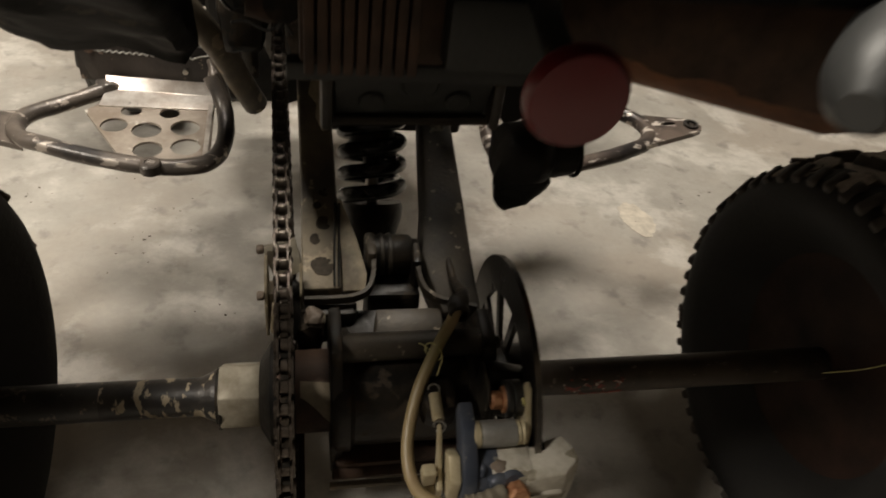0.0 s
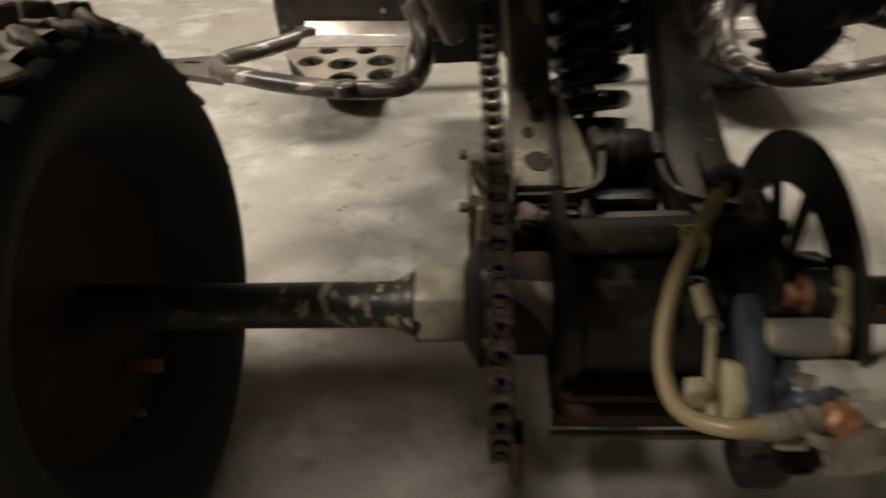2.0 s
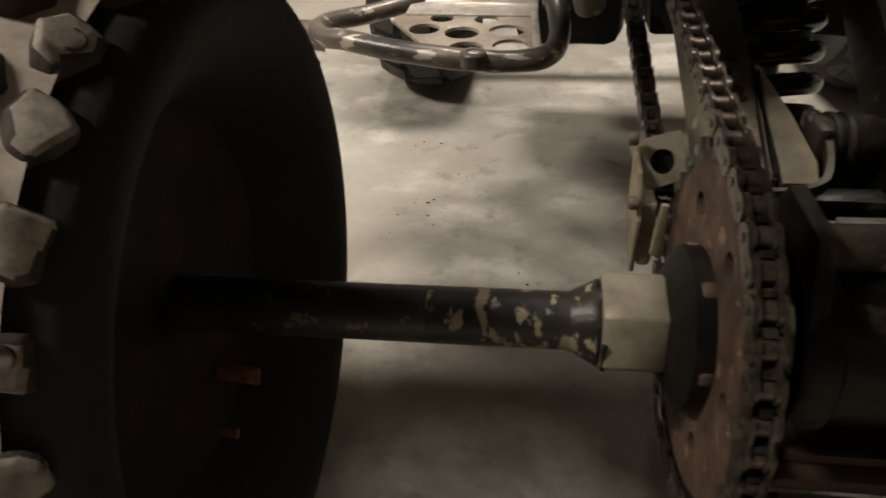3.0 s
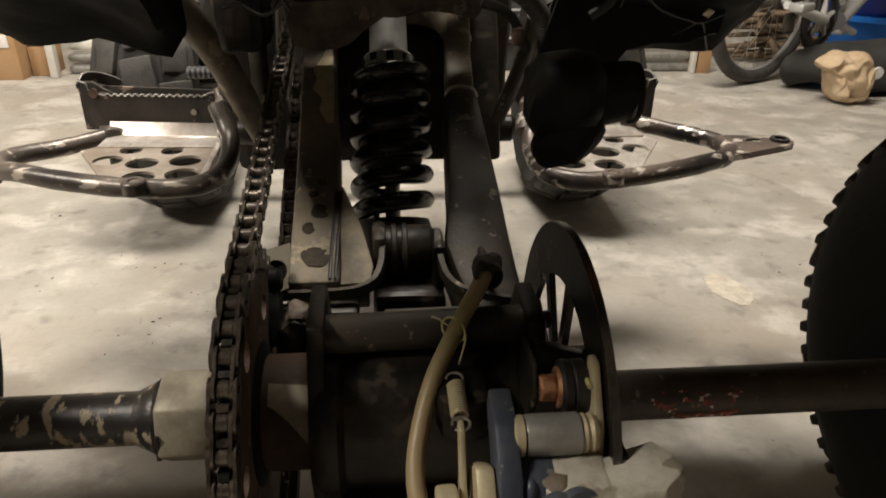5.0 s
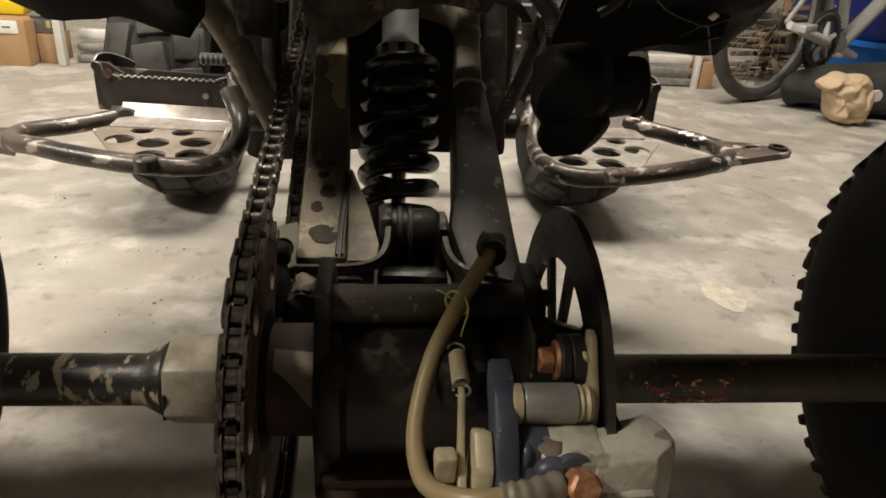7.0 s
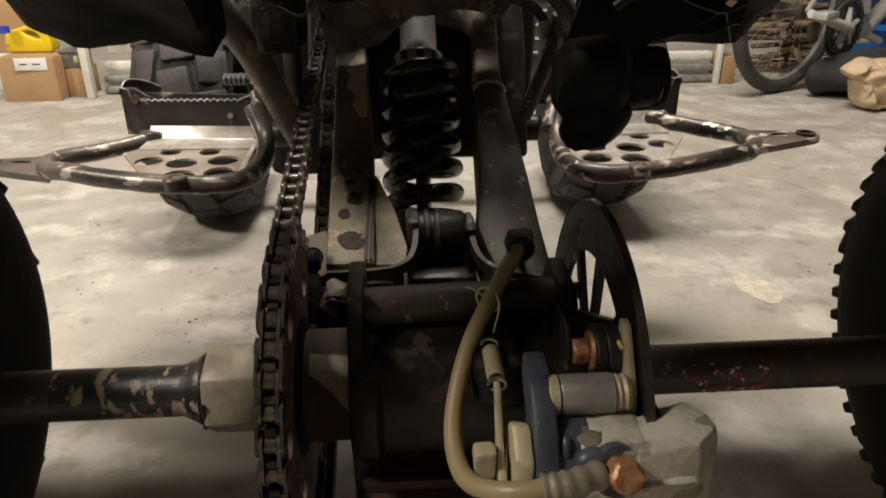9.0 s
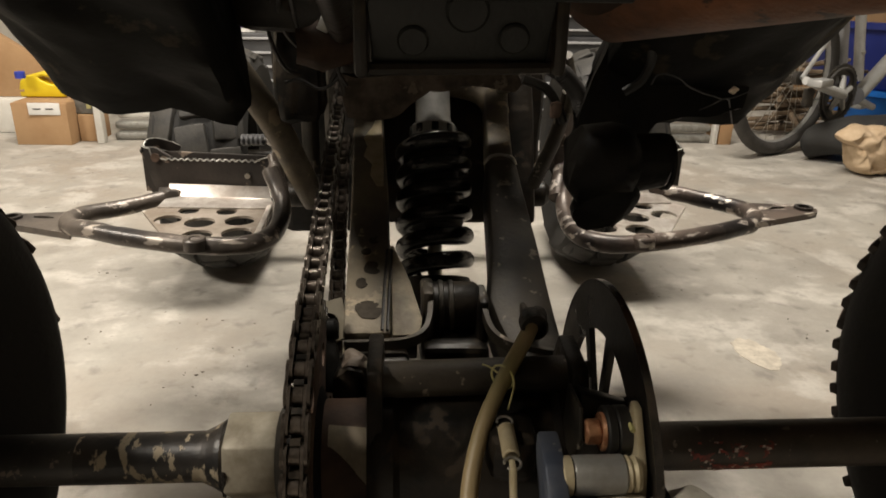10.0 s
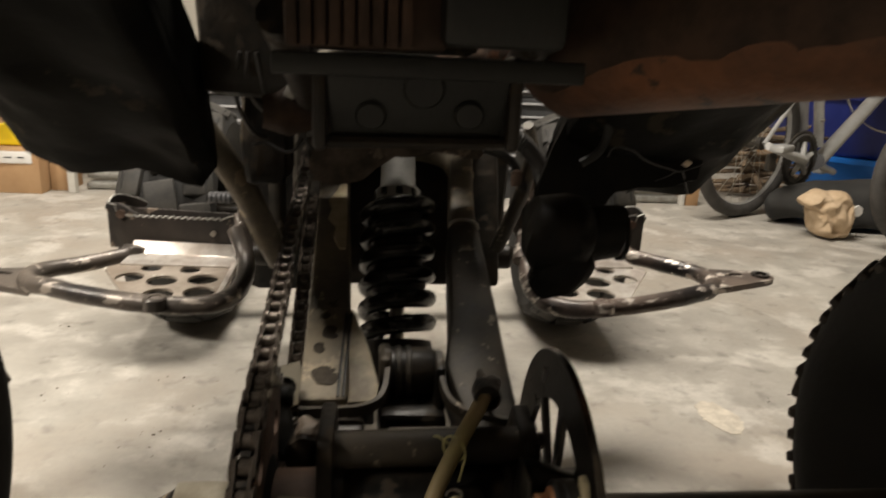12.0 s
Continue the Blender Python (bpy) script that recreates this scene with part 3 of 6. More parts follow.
for i in range(len(loop)):
    a, b = loop[i], loop[(i + 1) % len(loop)]
    d = (b - a).length
    while need < run + d and len(joints) < LINKS:
        joints.append(a.lerp(b, (need - run) / d))
        need += PITCH
    run += d
bm = bmesh.new()
for q in joints:
    lathe([(-0.0078, 0.0), (-0.0078, 0.0023), (0.0078, 0.0023), (0.0078, 0.0)], 8, "x", q, bm)
chain = part("chain", bm, M_CHAIN, quad, "oily worn roller chain")


def link_mesh(name, offset, rollers):
    outline = []
    n = 7
    for k in range(n):
        a = math.pi / 2 + math.pi * k / (n - 1)
        outline.append((-PITCH / 2 + 0.0068 * math.cos(a), 0.0068 * math.sin(a)))
    outline.append((0, -0.0052))
    for k in range(n):
        a = -math.pi / 2 + math.pi * k / (n - 1)
        outline.append((PITCH / 2 + 0.0068 * math.cos(a), 0.0068 * math.sin(a)))
    outline.append((0, 0.0052))
    bm = bmesh.new()
    for x in (-offset, offset):
        a = [bm.verts.new((x - 0.0009, p, q)) for p, q in outline]
        b = [bm.verts.new((x + 0.0009, p, q)) for p, q in outline]
        bm.faces.new(a)
        bm.faces.new(b[::-1])
        for k in range(len(a)):
            bm.faces.new((a[k], b[k], b[(k + 1) % len(a)], a[(k + 1) % len(a)]))
    if rollers:
        for y in (-PITCH / 2, PITCH / 2):
            lathe([(-0.0036, 0.0), (-0.0036, 0.0047), (-0.0028, 0.0054), (0.0028, 0.0054), (0.0036, 0.0047), (0.0036, 0.0)], 12, "x", (0, y, 0), bm)
    return finish(name, bm, M_CHAIN)


INNER, OUTER = link_mesh("inner_link", 0.0044, True), link_mesh("outer_link", 0.0063, False)
for i in range(LINKS):
    a, b = joints[i], joints[(i + 1) % LINKS]
    d = (b - a).normalized()
    side = Vector((1, 0, 0))
    side = (side - d * side.dot(d)).normalized()
    m = Matrix((side, d, side.cross(d))).transposed().to_4x4()
    m.translation = (a + b) / 2
    piece("inner_link" if i % 2 else "outer_link", INNER if i % 2 else OUTER, chain, m)
part("front_sprocket", lathe([(FC.x - 0.004, 0.0), (FC.x - 0.004, 0.029), (FC.x + 0.004, 0.029), (FC.x + 0.004, 0.0)], 26, "x", (0, FC.y, FC.z)), M_RUST, quad)

# bearing carrier round the axle
bm = lathe([(-0.046, 0.0), (-0.046, 0.050), (-0.040, 0.054), (-0.030, 0.054), (-0.026, 0.049), (0.070, 0.049), (0.074, 0.055), (0.086, 0.055), (0.090, 0.050), (0.090, 0.0)], 36, "x", (0, 0, A))
carrier = part("axle_carrier", bm, M_GREASY, quad, "greasy black axle bearing carrier")
part("carrier_lip", hull_beam([[(x, -0.040, 0.128), (x, -0.058, 0.160), (x, -0.050, 0.166), (x, -0.032, 0.133)] for x in (-0.044, 0.080)], bevel=0.002), M_BROWN, carrier, "grimy brown lower carrier plate")
part("skid_edge", tube([(-0.046, -0.043, 0.1235), (0.082, -0.043, 0.1235)], 0.0035, 8), M_DUSTY, carrier)
part("end_plate", hull_beam([[(x, -0.045, 0.150), (x, -0.050, 0.220), (x, -0.020, 0.285), (x, 0.030, 0.285), (x, 0.060, 0.235), (x, 0.040, 0.150)] for x in (-0.046, -0.036)], bevel=0.002), M_GREASY, carrier)
part("end_plate", hull_beam([[(x, -0.040, 0.150), (x, -0.050, 0.225), (x, -0.022, 0.286), (x, 0.020, 0.288), (x, 0.050, 0.235), (x, 0.040, 0.150)] for x in (0.080, 0.091)], bevel=0.002), M_GREASY, carrier)
cross = part("cross_tube", tube([(-0.040, -0.004, 0.2695), (0.088, -0.004, 0.2725)], 0.0118, 20), M_RAIL, carrier, "dull black cross tube")
part("clamp_bolt", hexagon(0.0060, 0.005, Matrix.Translation((0.0930, -0.012, 0.280)) @ ALONG_X), M_RAIL, carrier)
part("clamp_rib", tube([(0.015, -0.010, 0.2475), (0.085, -0.012, 0.2485)], 0.0022, 8), M_RAIL, carrier)
# lower brown sump between the carrier ends
part("carrier_sump", hull_beam([[(x, -0.036, 0.126), (x, -0.054, 0.175), (x, 0.040, 0.175), (x, 0.030, 0.126)] for x in (-0.042, 0.078)], bevel=0.004), M_BROWN, carrier, "dark brown underside of the carrier")
part("lower_lug", rough_up(rbox((0.040, 0.040, 0.036), (0.098, -0.055, 0.118), 0.010), 0.003, 60), M_GREASY, carrier)

# chain guide: a bored block over two side plates that straddle the lower run
gu, gv = Vector((0.0320, 0.0055, 0.0075)).normalized(), Vector((0.0015, 0.0200, 0.0300)).normalized()
gv = (gv - gu * gu.dot(gv)).normalized()
gm = Matrix((gu, gv, gu.cross(gv))).transposed().to_4x4()
gm.translation = Vector((-0.0855, 0.1370, 0.2400)) - 0.009 * gu.cross(gv)
adj = part("chain_guide", holed_plate([(-0.0140, -0.0178), (0.0152, -0.0165), (0.0165, 0.0172), (-0.0168, 0.0178)], [circle(0, -0.001, 0.0088, 24)], 0.018, gm), M_NUT, quad, "dusty steel chain guide block with a round hole")
# Black plug painted in for the darkness inside the bore.
part("bore_shade", lathe([(-0.004, 0.0), (-0.004, 0.0095), (0.004, 0.0095), (0.004, 0.0)], 20, "z"), M_NEAR_BLACK, adj).data.transform(gm @ Matrix.Translation((0, -0.001, -0.009)))
for x, y0, z0, y1, z1, paint in ((-0.1030, 0.106, 0.166, 0.150, 0.240, M_TAN), (-0.0690, 0.090, 0.160, 0.140, 0.232, M_TAN)):
    part("side_plate", hull_beam([[(q, y0, z0), (q, y1, z0 + 0.02), (q, y1 + 0.004, z1), (q, y0 + 0.018, z1 - 0.004), (q, y0 - 0.002, z1 - 0.030)] for q in (x - 0.0016, x + 0.0016)], bevel=0.0008), paint, adj)
bm = hull_beam([[(-0.1020, 0.106, 0.172), (-0.0910, 0.106, 0.170), (-0.0910, 0.122, 0.180), (-0.1020, 0.122, 0.182)], [(-0.1020, 0.116, 0.216), (-0.0900, 0.116, 0.216), (-0.0900, 0.134, 0.218), (-0.1020, 0.134, 0.218)]], bevel=0.0025)
part("slider", rough_up(bm, 0.0012, 110), M_TAN, adj, "tan worn slider")
for y, z in ((0.142, 0.252), (0.108, 0.222)):
    part("guide_bolt", hexagon(0.0052, 0.007, Matrix.Translation((-0.1078, y, z)) @ ALONG_X), M_EAR, adj)
# pale sheet tongue between chain and swingarm
part("guide_tongue", hull_beam([[(-0.0985, 0.078, 0.201), (-0.0895, 0.078, 0.200), (-0.0895, 0.082, 0.200), (-0.0985, 0.082, 0.201)], [(-0.0955, 0.080, 0.238), (-0.0905, 0.080, 0.238), (-0.0905, 0.084, 0.238), (-0.0955, 0.084, 0.238)]], bevel=0.0012), M_TAN, adj)
bm = hull_beam([
    [(-0.080, 0.040, 0.232), (-0.068, 0.040, 0.232), (-0.068, 0.056, 0.232), (-0.080, 0.056, 0.232)],
    [(-0.081, 0.052, 0.252), (-0.069, 0.052, 0.252), (-0.069, 0.066, 0.252), (-0.081, 0.066, 0.252)],
    [(-0.082, 0.064, 0.266), (-0.073, 0.064, 0.266), (-0.073, 0.074, 0.267), (-0.082, 0.074, 0.267)],
], bevel=0.003)
part("guide_ear", rough_up(bm, 0.0018, 90), M_NEAR_BLACK, adj)
part("guide_ear_knob", lathe([(-0.007, 0.0), (-0.007, 0.006), (-0.004, 0.0085), (0.004, 0.0085), (0.007, 0.006), (0.007, 0.0)], 16, "x", (-0.0770, 0.071, 0.2660)), M_NEAR_BLACK, adj)
part("guide_foot", rough_up(rbox((0.022, 0.030, 0.050), (-0.062, 0.052, 0.226), 0.008), 0.005, 90), M_GREASY, adj)

# swingarm: two rails, gussets and the shock cradle


def slope(y):
    return 0.262 + 0.40 * (y - 0.08)


def rail_section(y, x0, x1, deep):
    z = slope(y)
    return [(x0, y, z), (x1, y, z), (x1, y + deep * 0.37, z - deep * 0.93), (x0, y + deep * 0.37, z - deep * 0.93)]


bm = hull_beam([rail_section(0.076, -0.068, -0.031, 0.046), rail_section(0.12, -0.068, -0.032, 0.05), rail_section(0.17, -0.068, -0.033, 0.05), rail_section(0.24, -0.069, -0.035, 0.05), rail_section(0.33, -0.071, -0.040, 0.05), rail_section(0.41, -0.074, -0.042, 0.05)], bevel=0.005)
swingarm = part("swingarm", bm, M_DUSTY, quad, "dusty black box-section swingarm")
bm = hull_beam([rail_section(0.050, 0.060, 0.098, 0.045), rail_section(0.085, 0.050, 0.096, 0.05), rail_section(0.110, 0.045, 0.095, 0.05), rail_section(0.168, 0.0535, 0.094, 0.05), rail_section(0.238, 0.0575, 0.0915, 0.05), rail_section(0.284, 0.060, 0.090, 0.045)], bevel=0.006)
part("swingarm_rail", bm, M_RAIL, swingarm, "satin black tapered rail")
part("rail_upper", hull_beam([rail_section(0.276, 0.062, 0.0875, 0.040), rail_section(0.34, 0.066, 0.091, 0.040), rail_section(0.41, 0.072, 0.098, 0.040)], bevel=0.005), M_DUSTY, swingarm)
part("weld_bead", tube(smooth_path([(0.061, 0.281, slope(0.281) - 0.004), (0.064, 0.282, slope(0.282) + 0.001), (0.075, 0.285, slope(0.285) + 0.0015), (0.086, 0.281, slope(0.281) + 0.001), (0.0895, 0.278, slope(0.278) - 0.004)], 4), 0.0016, 6), M_STEEL, swingarm, "bright scuffed weld")
# tan gusset beside the near rail, with the seams between
part("gusset", hull_beam([rail_section(0.074, -0.031, -0.010, 0.006), rail_section(0.090, -0.031, -0.008, 0.006), rail_section(0.125, -0.032, -0.016, 0.006), rail_section(0.166, -0.033, -0.030, 0.006)], bevel=0.0015), M_TAN, swingarm, "tan dusty gusset plate")
part("gusset_web", hull_beam([[(x0, y, slope(y) - 0.007), (x1, y, slope(y) - 0.007), (x1, y + 0.016, slope(y) - 0.044), (x0, y + 0.016, slope(y) - 0.044)] for y, x0, x1 in ((0.088, -0.031, -0.011), (0.128, -0.032, -0.018), (0.166, -0.033, -0.031))], bevel=0.002), M_GREASY, swingarm)
for x in (-0.0385, -0.0345):
    part("rail_seam", tube(smooth_path([(x, 0.078, slope(0.078) + 0.0008), (x + 0.001, 0.11, slope(0.11) + 0.0008), (x + 0.003, 0.160, slope(0.160) + 0.0002)], 4), 0.0012, 6), M_GREASY, swingarm)
# Cream colour also paints in the light that falls on this patch.
part("rail_patch", hull_beam([[(x0, y, slope(y) - 0.002), (x1, y, slope(y) - 0.002), (x1, y, slope(y) + 0.0015), (x0, y, slope(y) + 0.0015)] for y, x0, x1 in ((0.240, -0.0455, -0.0395), (0.256, -0.0520, -0.0396), (0.272, -0.0505, -0.0398), (0.284, -0.0590, -0.0402), (0.300, -0.0560, -0.0405), (0.312, -0.0600, -0.0412), (0.330, -0.0520, -0.0420), (0.350, -0.0470, -0.0430))], bevel=0.0008), M_CREAM, swingarm, "tan worn patch on the rail, brightened as if lit from above")
# dark blotches on the near rail
for y, r, dx in ((0.098, 0.0105, 0.0), (0.124, 0.0055, -0.006), (0.140, 0.0075, 0.002), (0.158, 0.0042, -0.004), (0.172, 0.005, 0.003)):
    bm = lathe([(-0.001, 0.0), (-0.001, r), (0.0004, r * 0.94), (0.0004, 0.0)], 18, "z")
    bmesh.ops.transform(bm, matrix=Matrix.Translation((-0.049 + dx, y, slope(y))) @ Matrix.Rotation(math.atan(0.40), 4, "X"), verts=bm.verts[:])
    part("dark_blotch", rough_up(bm, r * 0.22, 120, r * 900, False), M_BLOTCH, swingarm)
part("rail_end", hull_beam([[(-0.066, 0.058, 0.205), (-0.020, 0.058, 0.205), (-0.020, 0.075, 0.205), (-0.066, 0.075, 0.205)], [(-0.068, 0.056, 0.248), (-0.018, 0.056, 0.248), (-0.018, 0.078, 0.248), (-0.068, 0.078, 0.248)]], bevel=0.005), M_GREASY, swingarm)
part("rail_bolt", lathe([(-0.006, 0.0), (-0.006, 0.006), (-0.002, 0.008), (0.004, 0.008), (0.004, 0.0)], 16, "y", (-0.055, 0.052, 0.246)), M_DUSTY, swingarm)
part("end_boss", rough_up(rbox((0.020, 0.018, 0.030), (-0.058, 0.050, 0.243), 0.007), 0.004, 90), M_EAR, swingarm)
# folded flange running from the rail ends up to the shock ears
part("cradle", strip(smooth_path([(-0.066, 0.068, 0.2545), (-0.040, 0.067, 0.2555), (-0.020, 0.068, 0.2570), (-0.008, 0.074, 0.260), (-0.003, 0.086, 0.265), (-0.0015, 0.100, 0.272), (-0.0015, 0.118, 0.279)], 5), 0.004, 0.008), M_RAIL, swingarm)
part("cradle", strip(smooth_path([(0.092, 0.054, 0.252), (0.070, 0.060, 0.2535), (0.054, 0.066, 0.2555), (0.044, 0.076, 0.260), (0.040, 0.092, 0.268), (0.039, 0.115, 0.279)], 5), 0.004, 0.008), M_RAIL, swingarm)
part("shock_clevis", rough_up(rbox((0.010, 0.034, 0.062), (-0.003, 0.116, 0.251), 0.004), 0.001, 50), M_RAIL, swingarm)
part("shock_clevis", rough_up(rbox((0.009, 0.036, 0.056), (0.0395, 0.110, 0.250), 0.004), 0.001, 50), M_GREASY, swingarm)
part("clevis_eye", lathe([(-0.006, 0.0), (-0.006, 0.018), (-0.004, 0.020), (0.030, 0.020), (0.033, 0.018), (0.033, 0.0)], 24, "x", (0.004, 0.122, 0.260)), M_GREASY, swingarm)
for x in (0.004, 0.012):
    part("clevis_ridge", lathe([(x, 0.0195), (x + 0.001, 0.0215), (x + 0.004, 0.0215), (x + 0.005, 0.0195)], 24, "x", (0.001, 0.122, 0.260), closed=True), M_RAIL, swingarm)
part("clevis_block", rough_up(rbox((0.052, 0.036, 0.052), (0.018, 0.100, 0.218), 0.006), 0.002, 60), M_GREASY, swingarm)
part("cradle_web", hull_beam([[(-0.030, 0.056, 0.225), (0.090, 0.052, 0.225), (0.090, 0.066, 0.240), (-0.030, 0.070, 0.240)], [(-0.030, 0.018, 0.205), (0.090, 0.018, 0.205), (0.090, 0.030, 0.225), (-0.030, 0.030, 0.225)]], bevel=0.003), M_GREASY, swingarm)
part("web_lip", hull_beam([[(-0.002, 0.046, 0.243), (0.060, 0.044, 0.245), (0.060, 0.062, 0.247), (-0.002, 0.064, 0.245)], [(-0.006, 0.030, 0.232), (0.056, 0.028, 0.234), (0.056, 0.034, 0.232), (-0.006, 0.036, 0.230)]], bevel=0.002), M_RAIL, swingarm, "dusty web lip")
part("hose_clip", lathe([(-0.008, 0.0070), (-0.006, 0.0088), (0.006, 0.0088), (0.008, 0.0070)], 16, "y", (0.060, 0.006, 0.303), closed=True), M_GREASY, swingarm)
part("swingarm_arch", tube(smooth_path([(-0.056, 0.37, slope(0.37) - 0.016), (-0.050, 0.400, 0.374), (-0.020, 0.425, 0.388), (0.030, 0.428, 0.392), (0.070, 0.420, 0.384), (0.086, 0.39, 0.365)], 6), 0.014, 12), M_DUSTY, swingarm)
part("pivot_tube", tube([(-0.075, 0.475, 0.335), (0.125, 0.475, 0.335)], 0.022, 16), M_NEAR_BLACK, swingarm)

# shock absorber leaning forward
S0, S1 = Vector((0.0105, 0.205, 0.156)), Vector((0.0105, 0.374, 0.439))
axis = (S1 - S0).normalized()
sm = axis.to_track_quat("Z", "Y").to_matrix().to_4x4()
sm.translation = S0


def turned(profile, segs=28, closed=False):
    b_ = lathe(profile, segs, "z", closed=closed)
    bmesh.ops.transform(b_, matrix=sm, verts=b_.verts[:])
    return b_


CT = 0.229
shock = part("shock_absorber", turned([(0.010, 0.0), (0.010, 0.016), (0.030, 0.020), (0.050, 0.029), (0.066, 0.034), (0.078, 0.0355), (0.084, 0.034), (0.084, 0.0)]), M_GREASY, quad, "shock absorber with a black coil spring")
part("piston_rod", turned([(0.08, 0.0), (0.08, 0.0072), (0.17, 0.0072), (0.17, 0.0)], 18), M_STEEL, shock, "chromed rod")
part("rod_guard", turned([(0.122, 0.0), (0.122, 0.0095), (0.150, 0.0105), (0.150, 0.0)], 18), M_GREASY, shock)
part("damper_body", turned([(0.136, 0.0), (0.136, 0.020), (0.142, 0.0250), (CT, 0.0250), (CT, 0.0)]), M_GREASY, shock)
part("spring_collar", turned([(CT - 0.004, 0.0), (CT - 0.004, 0.0230), (CT + 0.001, 0.0236), (CT + 0.011, 0.0236), (CT + 0.013, 0.0220), (CT + 0.013, 0.0)]), M_ALU, shock, "notched preload collar")
part("damper_top", turned([(CT + 0.012, 0.0), (CT + 0.012, 0.0182), (CT + 0.040, 0.0178), (CT + 0.074, 0.0175), (CT + 0.078, 0.014), (CT + 0.078, 0.0)]), M_DAMPER, shock, "grey alloy damper top")
# Black blocks stand in for the shaded collar notches.
for k in range(9):
    a = 2 * math.pi * k / 9 + 0.2
    part("collar_notch", rbox((0.005, 0.007, 0.009), sm @ Matrix.Rotation(a, 4, "Z") @ Matrix.Translation((0.0224, 0, CT + 0.006)), 0.001), M_SPRING, shock)
coil = []
TURNS = 5.9
hand = 1 if (sm @ Vector((1, 0, 0)) - S0).x > 0 else -1
for k in range(int(TURNS * 30) + 1):
    t = k / 30
    z = 0.088 + (CT + 0.001 - 0.088) * t / TURNS
    ang = 2 * math.pi * t + 2.2
    coil.append(sm @ Vector((hand * 0.0308 * math.cos(ang), hand * 0.0308 * math.sin(ang), z)))
part("coil_spring", tube(coil, 0.0088, 12), M_SPRING, shock, "glossy black coil spring")
part("bump_ring", turned([(0.136, 0.016), (0.136, 0.0270), (0.140, 0.0290), (0.148, 0.0290), (0.152, 0.026), (0.152, 0.016)], closed=True), M_GREASY, shock)

# brake disc
DX, DR = 0.1155, 0.1150
slots = []
NS = 10
for i in range(NS):
    a0, a1 = 2 * math.pi * (i + 0.10) / NS, 2 * math.pi * (i + 0.90) / NS
    loop_ = []
    ro, ri, tw = 0.0815, 0.036, 0.10
    for k in range(9):
        a = a0 + (a1 - a0) * k / 8
        loop_.append((ro * math.cos(a), ro * math.sin(a)))
    for k in range(5):
        a = a1 - 0.05 - (a1 - a0 - 0.1) * k / 4 - tw
        loop_.append((ri * math.cos(a), ri * math.sin(a)))
    slots.append(loop_)
disc = part("brake_disc", holed_plate(circle(0, 0, DR, 96), slots + [circle(0, 0, 0.018, 20)], 0.0042, Matrix.Translation((DX - 0.0021, 0.004, A - 0.002)) @ Matrix.Rotation(radians(90), 4, "Y")), M_DISC, quad, "dark brake disc with curved slots", smooth=False)
part("disc_rim", lathe([(DX - 0.0066, DR), (DX - 0.0066, DR + 0.0007), (DX - 0.0018, DR + 0.0007), (DX - 0.0018, DR)], 96, "x", (0, 0.004, A - 0.002), closed=True), M_DISC_EDGE, disc, "bright worn edge")
part("disc_hub", lathe([(0.098, 0.0), (0.098, 0.030), (0.116, 0.034), (0.134, 0.034), (0.140, 0.022), (0.140, 0.0)], 28, "x", (0, 0, A)), M_GREASY, disc)

# brake caliper straddling the disc: a chamfered block, a neck to the slide pin and the hose port
TOP_EDGE = ((0.0985, -0.1245), (0.1290, -0.1240), (0.1425, -0.1120), (0.1400, -0.0985), (0.1335, -0.0895), (0.1170, -0.0935), (0.1010, -0.0975))


def caliper_section(z, grow, shift):
    cx, cy = 0.119, -0.107
    return [(cx + (x - cx) * grow, cy + (y - cy) * grow + shift, z + 0.10 * (x - cx)) for x, y in TOP_EDGE]


bm = hull_beam([caliper_section(0.190, 0.90, -0.002), caliper_section(0.200, 1.02, -0.003), caliper_section(0.228, 1.05, -0.0025), caliper_section(0.2475, 1.02, -0.0006), caliper_section(0.2530, 0.97, 0.0)], bevel=0.0016)
caliper = part("brake_caliper", rough_up(bm, 0.0010, 110), M_CALIPER, quad, "grimy grey cast brake caliper")
# Black box put in for the shade of the disc's slot.
part("slot_shade", rbox((0.0085, 0.026, 0.006), (DX - 0.002, -0.088, 0.2520), 0.0012), M_NEAR_BLACK, caliper)
part("parting_ridge", rough_up(hull_beam([[(x, -0.1268, 0.2325 + 0.1 * (x - 0.119)), (x, -0.1290, 0.2345 + 0.1 * (x - 0.119)), (x, -0.1265, 0.2370 + 0.1 * (x - 0.119))] for x in (0.0990, 0.1140, 0.1280)], bevel=0.0006), 0.0008, 200), M_CALIPER, caliper)
# neck on the inner side, with the web up to the pin boss
bm = hull_beam([[(0.0680, -0.0970, 0.2465), (0.0685, -0.1080, 0.2450), (0.0690, -0.1120, 0.2200), (0.0680, -0.0970, 0.2180)], [(0.0800, -0.0940, 0.2520), (0.0805, -0.1180, 0.2485), (0.0810, -0.1210, 0.2140), (0.0800, -0.0950, 0.2150)], [(0.0930, -0.0930, 0.2535), (0.0930, -0.1230, 0.2505), (0.0930, -0.1250, 0.2080), (0.0930, -0.0950, 0.2110)], [(0.1060, -0.0935, 0.2520), (0.1060, -0.1230, 0.2515), (0.1060, -0.1250, 0.2060), (0.1060, -0.0960, 0.2100)]], bevel=0.003)
part("caliper_neck", rough_up(bm, 0.0016, 110), M_CALIPER, caliper)
bm = lathe([(0.066, 0.0), (0.066, 0.0098), (0.068, 0.0108), (0.0940, 0.0108), (0.0950, 0.0100), (0.0950, 0.0)], 26, "x", (0, -0.088, 0.2600))
part("slide_pin_boss", bm, M_ALU, caliper, "grey cylindrical slide pin boss")
